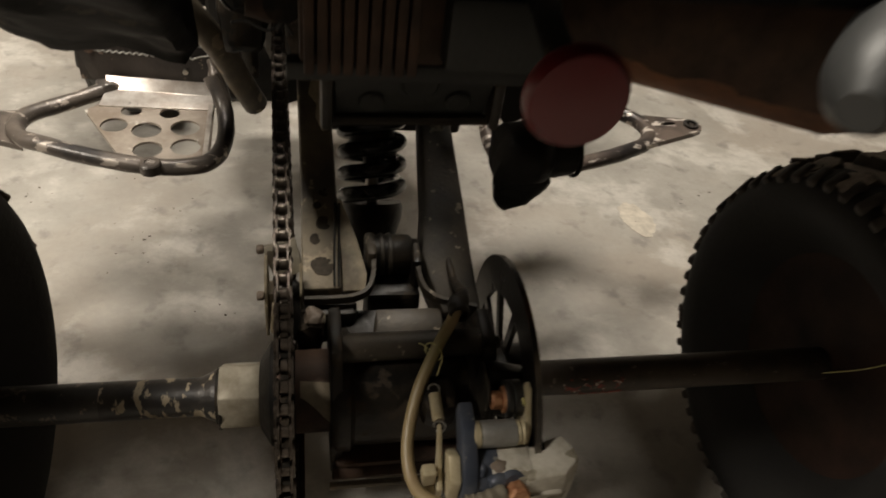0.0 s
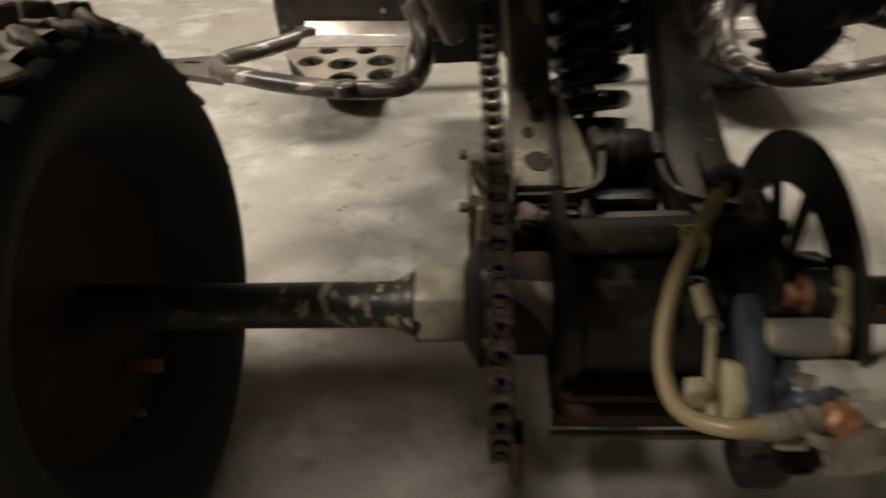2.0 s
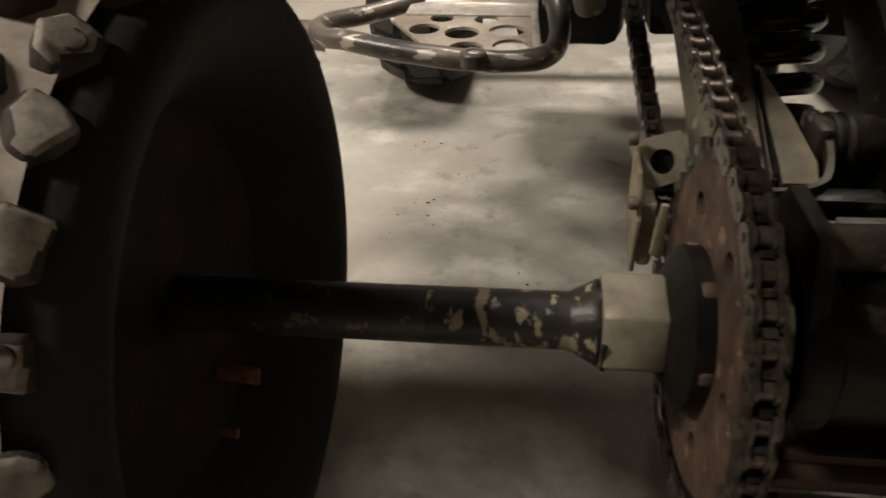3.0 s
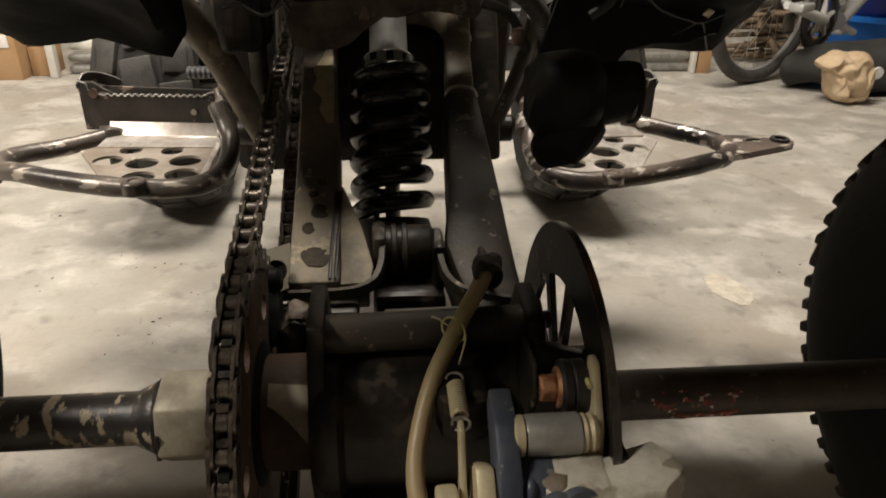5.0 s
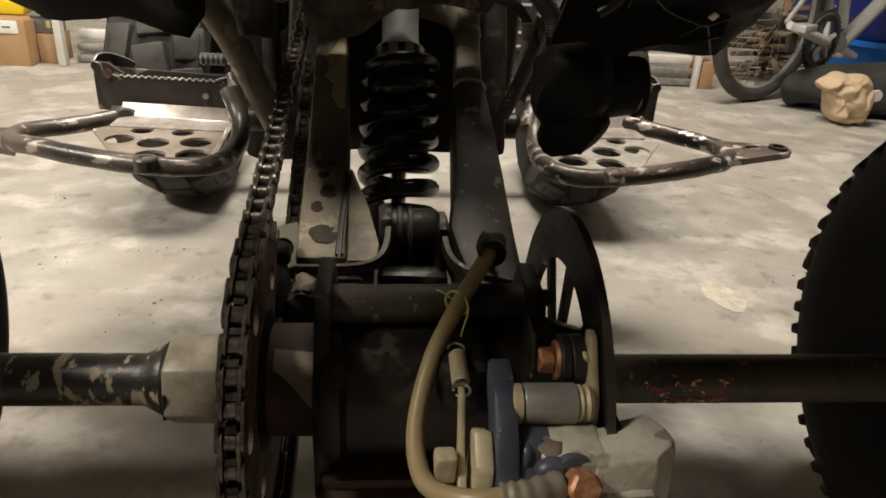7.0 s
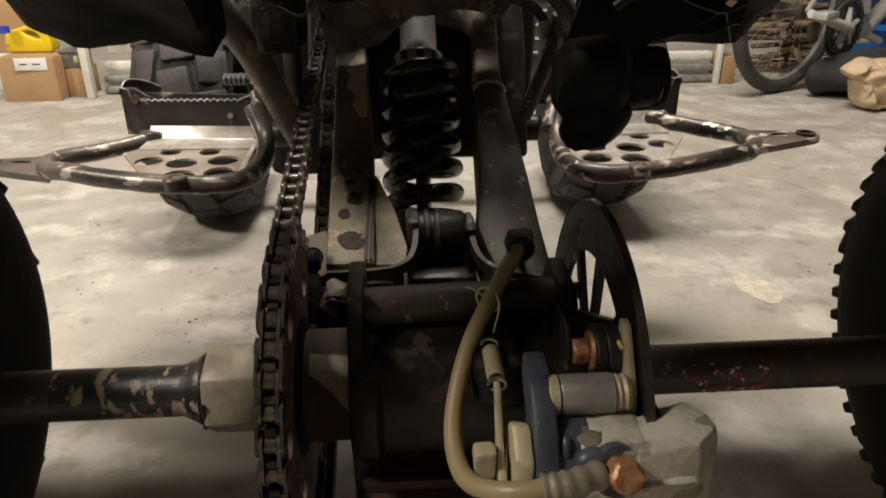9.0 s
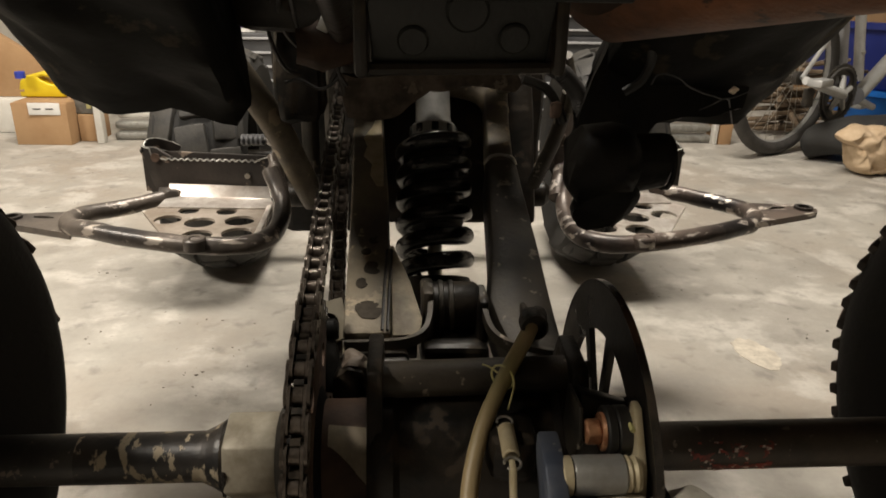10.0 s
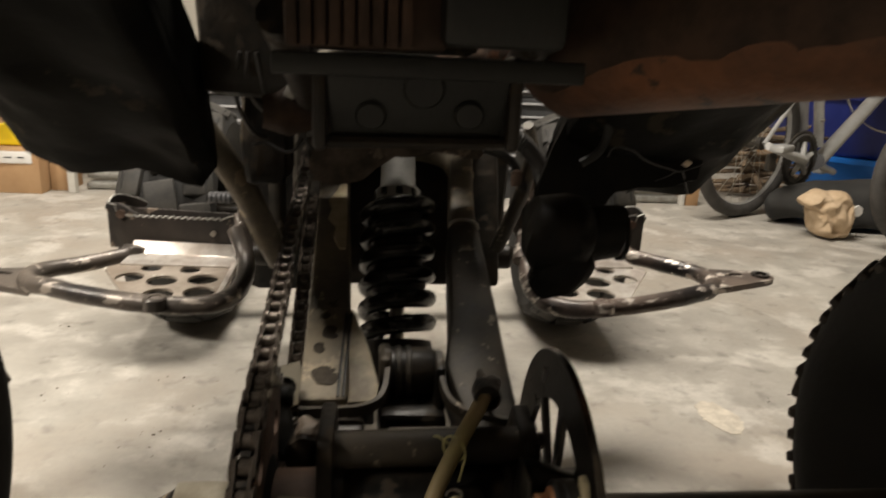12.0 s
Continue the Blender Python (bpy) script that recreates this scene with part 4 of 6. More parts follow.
part("pin_cap", lathe([(0.0600, 0.0), (0.0600, 0.0088), (0.0612, 0.0104), (0.0655, 0.0108), (0.0658, 0.0098), (0.0658, 0.0)], 24, "x", (0, -0.088, 0.2600)), M_CREAM, caliper)
part("pin_groove", lathe([(0.0652, 0.0092), (0.0652, 0.0101), (0.0672, 0.0101), (0.0672, 0.0092)], 24, "x", (0, -0.088, 0.2600), closed=True), M_GREASY, caliper)
part("pin_boot", lathe([(0.0952, 0.0), (0.0952, 0.0094), (0.0970, 0.0102), (0.0988, 0.0090), (0.1006, 0.0102), (0.1030, 0.0090), (0.1030, 0.0)], 22, "x", (0, -0.088, 0.2600)), M_CREAM, caliper)
bm = hull_beam([[(x, -0.078, 0.228), (x, -0.096, 0.236), (x, -0.090, 0.262), (x, -0.070, 0.290), (x, -0.062, 0.290), (x, -0.066, 0.250)] for x in (0.1030, 0.1078)], bevel=0.0014)
part("brake_pad", bm, M_CREAM, caliper, "cream-coloured pad backing plate")
# hose port: brown lump for the greasy shaded pocket, grey lobes, dark washer and the copper bolt
BOLT_AXIS = Vector((0.10, -0.88, 0.46)).normalized()
turn_bolt = BOLT_AXIS.to_track_quat("Z", "Y").to_matrix().to_4x4()


def lump(name, at, size, material, rough, seed):
    b_ = bmesh.new()
    bmesh.ops.create_icosphere(b_, subdivisions=3, radius=1)
    for v in b_.verts:
        v.co = Vector(at) + Vector((v.co.x * size[0], v.co.y * size[1], v.co.z * size[2]))
    return part(name, rough_up(b_, rough, 130, seed), material, caliper)


# Brown lump paints in the darkness of the hollow.
lump("port_pocket", (0.0800, -0.1085, 0.2478), (0.0085, 0.0066, 0.0026), M_EAR, 0.0020, 1.0)
lump("port_lobe", (0.0665, -0.1050, 0.2430), (0.0060, 0.0095, 0.0078), M_BLUE, 0.0012, 2.0)
lump("port_lobe", (0.0775, -0.1200, 0.2440), (0.0090, 0.0062, 0.0075), M_BLUE, 0.0009, 4.0)
bm = lathe([(-0.016, 0.0), (-0.016, 0.0125), (-0.002, 0.0135), (0.001, 0.0125), (0.001, 0.0)], 24, "z")
bmesh.ops.transform(bm, matrix=Matrix.Translation((0.0890, -0.1250, 0.2410)) @ turn_bolt, verts=bm.verts[:])
part("banjo_washer", bm, M_BLUE, caliper)
part("banjo_bolt", rough_up(hexagon(0.0092, 0.0130, Matrix.Translation(Vector((0.0890, -0.1250, 0.2410)) + BOLT_AXIS * 0.0070) @ turn_bolt, bevel=0.0016), 0.0006, 220), M_COPPER, caliper, "copper-coloured banjo bolt")
part("bleed_screw", hexagon(0.0045, 0.016, Matrix.Translation((0.070, -0.130, 0.224)) @ ALONG_X), M_STEEL, caliper)

# parking brake actuator: blue bracket, cream housing, lever and return spring
bm = hull_beam([[(x, -0.118, 0.205), (x, -0.122, 0.232), (x, -0.112, 0.252), (x, -0.090, 0.270), (x, -0.066, 0.274), (x, -0.066, 0.262), (x, -0.084, 0.240), (x, -0.090, 0.210)] for x in (0.0505, 0.0625)], bevel=0.002)
blue = part("brake_bracket", bm, M_BLUE, quad, "blue-grey anodised brake bracket")
part("bracket_plate", hull_beam([[(x, -0.116, 0.207), (x, -0.120, 0.232), (x, -0.108, 0.250), (x, -0.090, 0.254), (x, -0.088, 0.212)] for x in (0.0610, 0.0800)], bevel=0.002), M_BLUE, blue)
part("actuator_housing", hull_beam([[(x, -0.090 - s, 0.208), (x, -0.116 - s, 0.214), (x, -0.117 - s, 0.241), (x, -0.100 - s, 0.253), (x, -0.086 - s, 0.243)] for x, s in ((0.040, -0.001), (0.0500, 0.001))], bevel=0.0025), M_CREAM, blue, "cream plated actuator housing")
bm = hull_beam([
    [(0.0330, -0.111, 0.210), (0.0375, -0.111, 0.210), (0.0375, -0.095, 0.206), (0.0330, -0.095, 0.206)],
    [(0.0330, -0.112, 0.224), (0.0375, -0.112, 0.224), (0.0375, -0.096, 0.222), (0.0330, -0.096, 0.222)],
    [(0.0335, -0.098, 0.240), (0.0370, -0.098, 0.240), (0.0370, -0.089, 0.240), (0.0335, -0.089, 0.240)],
    [(0.0335, -0.086, 0.264), (0.0370, -0.086, 0.264), (0.0370, -0.078, 0.264), (0.0335, -0.078, 0.264)],
], bevel=0.0012)
part("actuator_tab", rough_up(rbox((0.011, 0.010, 0.018), (0.0265, -0.103, 0.232), 0.002), 0.001, 90), M_CREAM, blue)
lever = part("brake_lever", bm, M_CREAM, blue, "cream plated lever arm")
part("lever_nut", hexagon(0.0078, 0.008, Matrix.Translation((0.0285, -0.1035, 0.2135)) @ ALONG_X), M_CREAM, lever)
part("lever_stud", tube([(0.020, -0.1035, 0.2135), (0.033, -0.1035, 0.2135)], 0.0035, 10), M_STEEL, lever)
sp0, sp1 = Vector((0.0355, -0.081, 0.2625)), Vector((0.0355, -0.048, 0.2665))
sdir = (sp1 - sp0).normalized()
sq = sdir.to_track_quat("Z", "Y").to_matrix().to_4x4()
sq.translation = sp0
pts = [sq @ Vector((0.0042 * math.cos(2 * math.pi * t), 0.0042 * math.sin(2 * math.pi * t), 0.006 + 0.0235 * t / 13)) for t in [k / 10 for k in range(131)]]
rs = part("return_spring", tube(pts, 0.00085, 6), M_CREAM, blue, "small bright return spring")
for z in (0.001, 0.034):
    part("spring_hook", tube([sq @ Vector((0.0046 * math.cos(a), 0, z + 0.0046 * math.sin(a))) for a in [2 * math.pi * k / 16 for k in range(15)]], 0.0008, 6), M_STEEL, rs)
part("lug", rough_up(rbox((0.030, 0.036, 0.030), (0.040, -0.046, 0.248), 0.008), 0.002, 60), M_GREASY, blue)

# carrier lug with the copper bolt beside the disc
lug = part("caliper_lug", hull_beam([[(0.0795, -0.050, 0.240), (0.0795, -0.054, 0.266), (0.0795, -0.044, 0.284), (0.0795, -0.030, 0.282), (0.0795, -0.025, 0.240)], [(0.113, -0.050, 0.242), (0.113, -0.054, 0.258), (0.113, -0.044, 0.275), (0.113, -0.030, 0.270), (0.113, -0.025, 0.244)]], bevel=0.003), M_GREASY, quad, "dark caliper lug")
part("lug_cheek", hull_beam([[(x, -0.064, 0.246), (x, -0.0695, 0.268), (x, -0.062, 0.2855), (x, -0.034, 0.284), (x, -0.030, 0.244)] for x in (0.0745, 0.0770)], bevel=0.0008), M_RAIL, lug)
part("rubber_boot", lathe([(0.0890, 0.0), (0.0890, 0.0135), (0.0905, 0.0150), (0.0945, 0.0150), (0.0955, 0.0140), (0.0965, 0.0150), (0.1030, 0.0150), (0.1040, 0.0135), (0.1040, 0.0)], 26, "x", (0, -0.0620, 0.2690)), M_GLOSS, lug, "glossy black rubber boot")
part("lug_bolt", rough_up(hexagon(0.0080, 0.0090, Matrix.Translation((0.0822, -0.0650, 0.2715)) @ ALONG_X), 0.0005, 260), M_COPPER, lug, "rusty orange bolt head")
part("bolt_flange", lathe([(0.0868, 0.0), (0.0868, 0.0105), (0.0886, 0.0112), (0.0894, 0.0100), (0.0894, 0.0)], 24, "x", (0, -0.0645, 0.2710)), M_COPPER, lug)
part("lug_stud", lathe([(-0.003, 0.0), (-0.003, 0.0014), (0.003, 0.0014), (0.003, 0.0)], 10, "y", (0.1015, -0.0740, 0.2800)), M_WIRE, lug)

# khaki brake hose tied with pale wire
hose_pts = smooth_path([(0.0615, 0.013, 0.3055), (0.055, 0.000, 0.298), (0.040, -0.018, 0.281), (0.023, -0.045, 0.261), (0.013, -0.075, 0.240), (0.0130, -0.101, 0.230), (0.0200, -0.120, 0.232), (0.036, -0.1335, 0.2395), (0.054, -0.1350, 0.2425), (0.072, -0.132, 0.2440)], 9)
hose = part("brake_hose", tube(hose_pts, 0.0051, 14), M_HOSE, quad, "khaki rubber brake hose")
part("hose_ferrule", tube(smooth_path([(0.050, -0.1350, 0.2420), (0.062, -0.1345, 0.2432), (0.080, -0.129, 0.2438)], 9), [0.0064 + (0.0008 if k % 4 < 2 else 0) for k in range(19)], 14), M_NUT, hose)
part("hose_upper", tube(smooth_path([(0.0605, 0.010, 0.3045), (0.067, 0.026, 0.300), (0.071, 0.048, 0.284), (0.072, 0.075, 0.268), (0.071, 0.105, 0.268)], 5), [0.0058] * 6 + [0.005] * 7 + [0.0038] * 8, 10), M_GREASY, hose)
part("hose_grommet", rough_up(rbox((0.018, 0.016, 0.014), (0.0605, 0.010, 0.304), 0.005), 0.0015, 80), M_GREASY, hose)
for p, s in (((0.0165, -0.113, 0.2245), 0.9), ((0.0095, -0.090, 0.231), 1.1)):
    part("hose_nib", rbox((0.003 * s, 0.003 * s, 0.006 * s), Vector(p), 0.001), M_HOSE, hose)
loop_ = [Vector((0.0375, -0.0195, 0.2800)) + Vector((0.0062 * math.cos(a), 0.0028 * math.sin(a) - 0.0045 * math.cos(a), 0.0062 * math.sin(a))) for a in [2 * math.pi * k / 20 for k in range(20)]]
tie = part("tie_wire", tube(loop_, 0.0007, 6, closed=True), M_WIRE, hose, "thin pale yellow tie wire")
part("wire_tail", tube(smooth_path([(0.043, -0.024, 0.2835), (0.0435, -0.028, 0.279), (0.0405, -0.033, 0.270), (0.0395, -0.034, 0.266)], 5), 0.0006, 6), M_WIRE, tie)
part("wire_tail", tube(smooth_path([(0.034, -0.021, 0.284), (0.029, -0.017, 0.286), (0.025, -0.016, 0.287)], 5), 0.0005, 6), M_WIRE, tie)

# wheels
rnd = random.Random(5)
KNOBS = []
for k in range(6):
    n = rnd.choice((6, 7, 7, 8))
    base = [(0.0185 * rnd.uniform(0.66, 1.22), 2 * math.pi * (i + rnd.uniform(-0.25, 0.25)) / n) for i in range(n)]
    lean_x, lean_y = rnd.uniform(-0.003, 0.003), rnd.uniform(-0.003, 0.003)
    bm = hull_beam([[(r * s * math.cos(a) + lean_x * f, r * s * math.sin(a) + lean_y * f, z + (0.0016 * math.cos(a + k) if f == 1 else 0)) for r, a in base] for s, z, f in ((1.14, -0.006, 0), (1.04, 0.003, 0), (0.93, 0.0105, 1), (0.80, 0.0130, 1))], bevel=0.0022)
    me = finish("knob", rough_up(bm, 0.0026, 95, k, False), M_KNOB, True, 60)
    # Tops keep the pale dust colour; flanks get the painted shade.
    me.materials.append(M_KNOB_SHADE)
    for f in me.polygons:
        f.material_index = 0 if f.center.z > 0.0112 else 1
    KNOBS.append(me)
SIDE_KNOB = rbox((0.026, 0.0135, 0.016), None, 0.0025)
for v in SIDE_KNOB.verts:
    if v.co.z > 0:
        v.co.y *= 0.72
        v.co.x *= 0.9
SIDE_ME = finish("side_knob", SIDE_KNOB, M_SIDE_KNOB, True, 30)
DIMPLE_ME = finish("knob_dimple", lathe([(-0.001, 0.0052), (0.0005, 0.0060), (0.0005, 0.0068), (-0.001, 0.0078)], 14, "z", closed=True), M_KNOB_SHADE)


def rear_wheel(inner, outward):
    """inner: x of the inner shoulder; outward: -1 or 1."""
    w = 0.225
    mid = inner + outward * w / 2
    h = w / 2
    half = [(0.055, 0.108), (0.036, 0.120), (0.016, 0.140), (0.004, 0.158), (0.0, 0.172), (0.003, 0.184), (0.010, 0.1925), (0.024, 0.1985), (0.045, 0.2005)]
    if inner < 0:
        half = [(0.055, 0.108), (0.036, 0.120), (0.012, 0.140), (-0.002, 0.158), (-0.0065, 0.172), (-0.0050, 0.180), (0.001, 0.1875), (0.016, 0.1935), (0.040, 0.1980)]
    prof = [(-h + o, r) for o, r in half] + [(0, 0.2005)] + [(h - o, r) for o, r in half[::-1]] + [(h - 0.06, 0.100), (-h + 0.06, 0.100)]
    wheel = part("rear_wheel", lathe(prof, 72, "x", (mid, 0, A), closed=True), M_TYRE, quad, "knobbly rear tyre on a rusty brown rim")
    rp = [(-h + 0.052, 0.106), (-h + 0.046, 0.116), (-h + 0.050, 0.119), (-h + 0.060, 0.108), (-h + 0.075, 0.096), (-h + 0.110, 0.088), (-h + 0.118, 0.060), (-h + 0.118, 0.035), (-h + 0.095, 0.030), (-h + 0.095, 0.0)]
    rim = part("rim", lathe([((a if outward > 0 else -a), r) for a, r in rp], 56, "x", (mid, 0, A)), M_RIM, wheel, "rusty brown steel rim")
    lo = 0.013 if inner < 0 else 0.020
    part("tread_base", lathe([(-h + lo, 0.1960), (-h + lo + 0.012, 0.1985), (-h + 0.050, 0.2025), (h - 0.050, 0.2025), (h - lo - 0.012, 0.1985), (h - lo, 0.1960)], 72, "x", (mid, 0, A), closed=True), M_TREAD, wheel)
    rows, pitch_x, size = (9, 0.0238, 0.70) if inner < 0 else (5, 0.0440, 1.1)
    count = 33 if inner < 0 else 24
    for i in range(count):
        for j in range(rows):
            x = (j - (rows - 1) / 2) * pitch_x
            a = 2 * math.pi * (i + 0.5 * (j % 2)) / count + 0.02 * noise.noise(Vector((i, j, 3)))
            m = Matrix.Translation((mid + x, 0, A)) @ Matrix.Rotation(a, 4, "X") @ Matrix.Translation((0, 0, 0.2005 - (0.0118 if j in (0, rows - 1) and inner < 0 else 0.0135 if j in (0, rows - 1) else 0.001 if j in (1, rows - 2) and inner < 0 else 0))) @ Matrix.Rotation(radians(30 * ((j == rows - 1) - (j == 0))), 4, "Y") @ Matrix.Rotation(radians(90 * ((i + j) % 4) + 14 * noise.noise(Vector((i * 1.7, j * 2.3, 9)))), 4, "Z") @ Matrix.Diagonal((size + 0.14 * noise.noise(Vector((i * 2.1, j, 4))), size + 0.14 * noise.noise(Vector((i, j * 1.9, 6))), 0.95 if inner < 0 else 1, 1))
            piece("knob", KNOBS[(i * 5 + j * 7) % 6], wheel, m)
            if (i + j) % 3 == 1:
                piece("knob_dimple", DIMPLE_ME, wheel, m @ Matrix.Translation((0, 0, 0.0125)))
    for s in (-1, 1) if inner > 0 else (-1,):
        for i in range(54):
            a = 2 * math.pi * (i + 0.25) / 54
            m = Matrix.Translation((mid + s * (h - 0.013), 0, A)) @ Matrix.Rotation(a, 4, "X") @ Matrix.Translation((0, 0, (0.1885 if inner > 0 or s < 0 else 0.1815) + 0.0012 * (i % 2))) @ Matrix.Rotation(radians(36 * s), 4, "Y")
            piece("side_knob", SIDE_ME, wheel, m)
    return wheel, rim, mid


wl, rim_l, mid_l = rear_wheel(-0.329, -1)
wr, rim_r, mid_r = rear_wheel(0.394, 1)
# Copper-coloured bars painted in for lit streaks inside the rim.
part("rim_streak", rbox((0.030, 0.004, 0.011), Matrix.Translation((-0.3640, 0.013, 0.139)) @ pose(0, 0, 0, -30, 0, -6), 0.001), M_COPPER, rim_l, "orange bar painted in for a lit streak on the rim")
part("rim_streak", rbox((0.016, 0.004, 0.006), Matrix.Translation((-0.3640, -0.020, 0.120)) @ pose(0, 0, 0, -30, 0, -6), 0.001), M_COPPER, rim_l)
part("cobweb_thread", tube(smooth_path([(0.392, -0.05, 0.262), (0.420, -0.06, 0.278), (0.455, -0.065, 0.296)], 5), 0.0006, 5), M_WIRE, wr)

FBLOCK = finish("tread_block", rbox((0.045, 0.058, 0.012), None, 0.004), M_FRONT_BLOCK, True, 30)


def front_wheel(cx):
    w, r0 = 0.152, 0.192
    h = w / 2
    prof = [(-h + 0.03, 0.105), (-h + 0.006, 0.135), (-h, 0.160), (-h + 0.012, 0.180), (-h + 0.045, r0 - 0.004), (0, r0), (h - 0.045, r0 - 0.004), (h - 0.012, 0.180), (h, 0.160), (h - 0.006, 0.135), (h - 0.03, 0.105), (h - 0.03, 0.095), (-h + 0.03, 0.095)]
    wheel = part("front_wheel", lathe(prof, 56, "x", (cx, 0.862, 0.198), closed=True), M_TYRE, quad, "block-treaded front tyre")
    part("rim", lathe([(-h + 0.035, 0.0), (-h + 0.035, 0.03), (-h + 0.06, 0.06), (-h + 0.05, 0.09), (-h + 0.028, 0.104), (-h + 0.028, 0.098)], 32, "x", (cx, 0.862, 0.198)), M_RIM, wheel)
    for i in range(18):
        for j, x in enumerate((-0.047, 0.0, 0.047)):
            a = 2 * math.pi * (i + 0.5 * (j % 2)) / 18
            tilt = radians(26) * (j - 1)
            rr = r0 - (0.013 if j != 1 else 0.002)
            piece("tread_block", FBLOCK, wheel, Matrix.Translation((cx + x * 1.06, 0.862, 0.198)) @ Matrix.Rotation(a, 4, "X") @ Matrix.Translation((0, 0, rr)) @ Matrix.Rotation(tilt, 4, "Y") @ Matrix.Rotation(radians((-7, 10, 7)[j] + 5 * noise.noise(Vector((i * 1.3, j * 2.7, 1)))), 4, "Z") @ Matrix.Diagonal((1 + 0.14 * noise.noise(Vector((i * 2.3, j, 2))), 0.92 + 0.14 * noise.noise(Vector((i, j * 1.7, 8))), 1, 1)))


front_wheel(-0.336)
front_wheel(0.341)
part("front_axle", tube([(-0.30, 0.862, 0.198), (0.30, 0.862, 0.198)], 0.014, 12), M_GREASY, quad)

# nerf bars with perforated heel plates and foot pegs


def nerf(s):
    """s: -1 for the left side, 1 for the right."""
    def p(x, y, z):
        return (s * x, y, z)
    dz = -0.014 if s < 0 else -0.004
    pz = -0.011 if s < 0 else -0.006
    paint = M_NERF if s < 0 else M_NERF_FAR
    e = 0.008 if s > 0 else 0.0
    bar = smooth_path([p(0.170 + e, 0.395, 0.300), p(0.156 + e, 0.372, 0.272), p(0.153 + e, 0.335, 0.258), p(0.160 + e, 0.298, 0.254), p(0.182 + e, 0.280, 0.253), p(0.230, 0.278, 0.254), p(0.300, 0.296, 0.256), p(0.345, 0.314, 0.258), p(0.368, 0.329, 0.259 + dz * 0.3), p(0.381, 0.354, 0.261 + dz * 0.5), p(0.374, 0.383, 0.262 + dz * 0.7), p(0.344, 0.412, 0.264 + dz), p(0.306, 0.438, 0.267 + dz)], 6)
    nb = part("nerf_bar", rough_up(tube(bar, 0.0096, 16), 0.0007, 60), paint, quad, "black nerf bar with chipped paint over bare metal")
    # outer tab with slot and hole
    tab = [(0.366, 0.318), (0.446, 0.350), (0.459, 0.357), (0.464, 0.367), (0.460, 0.379), (0.447, 0.384), (0.388, 0.392)]
    slot = [(0.416 + 0.012 * math.cos(a) * 1.0, 0.371 + 0.0035 * math.sin(a) + 0.12 * 0.014 * math.cos(a)) for a in [2 * math.pi * k / 14 for k in range(14)]]
    hole = circle(0.448, 0.368, 0.0065, 14)
    flip = Matrix.Scale(s, 4, (1, 0, 0))
    part("end_tab", holed_plate(tab, [slot, hole], 0.007, flip @ Matrix.Translation((0, 0, 0.266 + dz))), paint, nb, "chipped end tab with a slot")
    part("tab_ring", lathe([(0.260, 0.0066), (0.260, 0.0105), (0.269, 0.0105), (0.269, 0.0066)], 18, "z", (s * 0.448, 0.368, dz), closed=True), M_PEG, nb)
    # bracket eye under the rear of the bar
    part("bar_eye", lathe([(0.252, 0.0058), (0.252, 0.0115), (0.2625, 0.0115), (0.2640, 0.0100), (0.2640, 0.0058)], 20, "z", (s * 0.226, 0.272, 0), closed=True), paint, nb)
    # heel plate
    out = [(0.168, 0.296), (0.176, 0.290), (0.258, 0.290), (0.318, 0.395), (0.296, 0.420), (0.172, 0.412)]
    hl = [circle(0.196, 0.320, 0.0165, 24), circle(0.236, 0.314, 0.0160, 24), circle(0.201, 0.360, 0.0165, 24), circle(0.243, 0.354, 0.0165, 24), circle(0.280, 0.364, 0.0150, 24), circle(0.222, 0.392, 0.0120, 20), circle(0.266, 0.396, 0.0120, 20)]
    plate = part("heel_plate", holed_plate(out, hl, 0.003, flip @ Matrix.Translation((0, 0, 0.2625 + pz))), M_NERF_PLATE if s < 0 else M_BARE, nb, "bare metal heel plate with round holes")
    part("plate_rise", hull_beam([[p(0.172, 0.398, 0.2645 + pz), p(0.304, 0.404, 0.2645 + pz), p(0.304, 0.404, 0.2620 + pz), p(0.172, 0.398, 0.2620 + pz)], [p(0.172, 0.428, 0.2660 + pz), p(0.302, 0.440, 0.2660 + pz), p(0.302, 0.441, 0.2640 + pz), p(0.172, 0.429, 0.2640 + pz)], [p(0.172, 0.4365, 0.2790 + pz), p(0.302, 0.4505, 0.2790 + pz), p(0.302, 0.4520, 0.2785 + pz), p(0.172, 0.4380, 0.2785 + pz)]], bevel=0.0006), M_BARE, plate, "shiny bent-up heel plate edge")
    # foot peg: a bent strip with a toothed upper edge
    x0, x1 = 0.170, 0.335
    peg = bmesh.new()
    n = 96
    front, back = [], []
    for k in range(n + 1):
        f = k / n
        x = x0 + (x1 - x0) * f
        y = 0.438 + 0.028 * f
        tooth = 0.0013 * math.sin(2 * math.pi * 21 * (f - 0.12)) if 0.12 < f < 0.84 else 0.006 * min(1, abs(f - 0.5) - 0.34) * 8
        top = 0.2985 - 0.004 * f + tooth + (0.008 if f > 0.93 else 0)
        front.append([peg.verts.new(p(x, y, 0.254)), peg.verts.new(p(x, y, top))])
        back.append([peg.verts.new(p(x, y + 0.004, 0.254)), peg.verts.new(p(x, y + 0.004, top))])
    for k in range(n):
        peg.faces.new((front[k][0], front[k + 1][0], front[k + 1][1], front[k][1]))
        peg.faces.new((back[k][0], back[k][1], back[k + 1][1], back[k + 1][0]))
        peg.faces.new((front[k][1], front[k + 1][1], back[k + 1][1], back[k][1]))
        peg.faces.new((front[k][0], back[k][0], back[k + 1][0], front[k + 1][0]))
    peg.faces.new((front[0][0], front[0][1], back[0][1], back[0][0]))
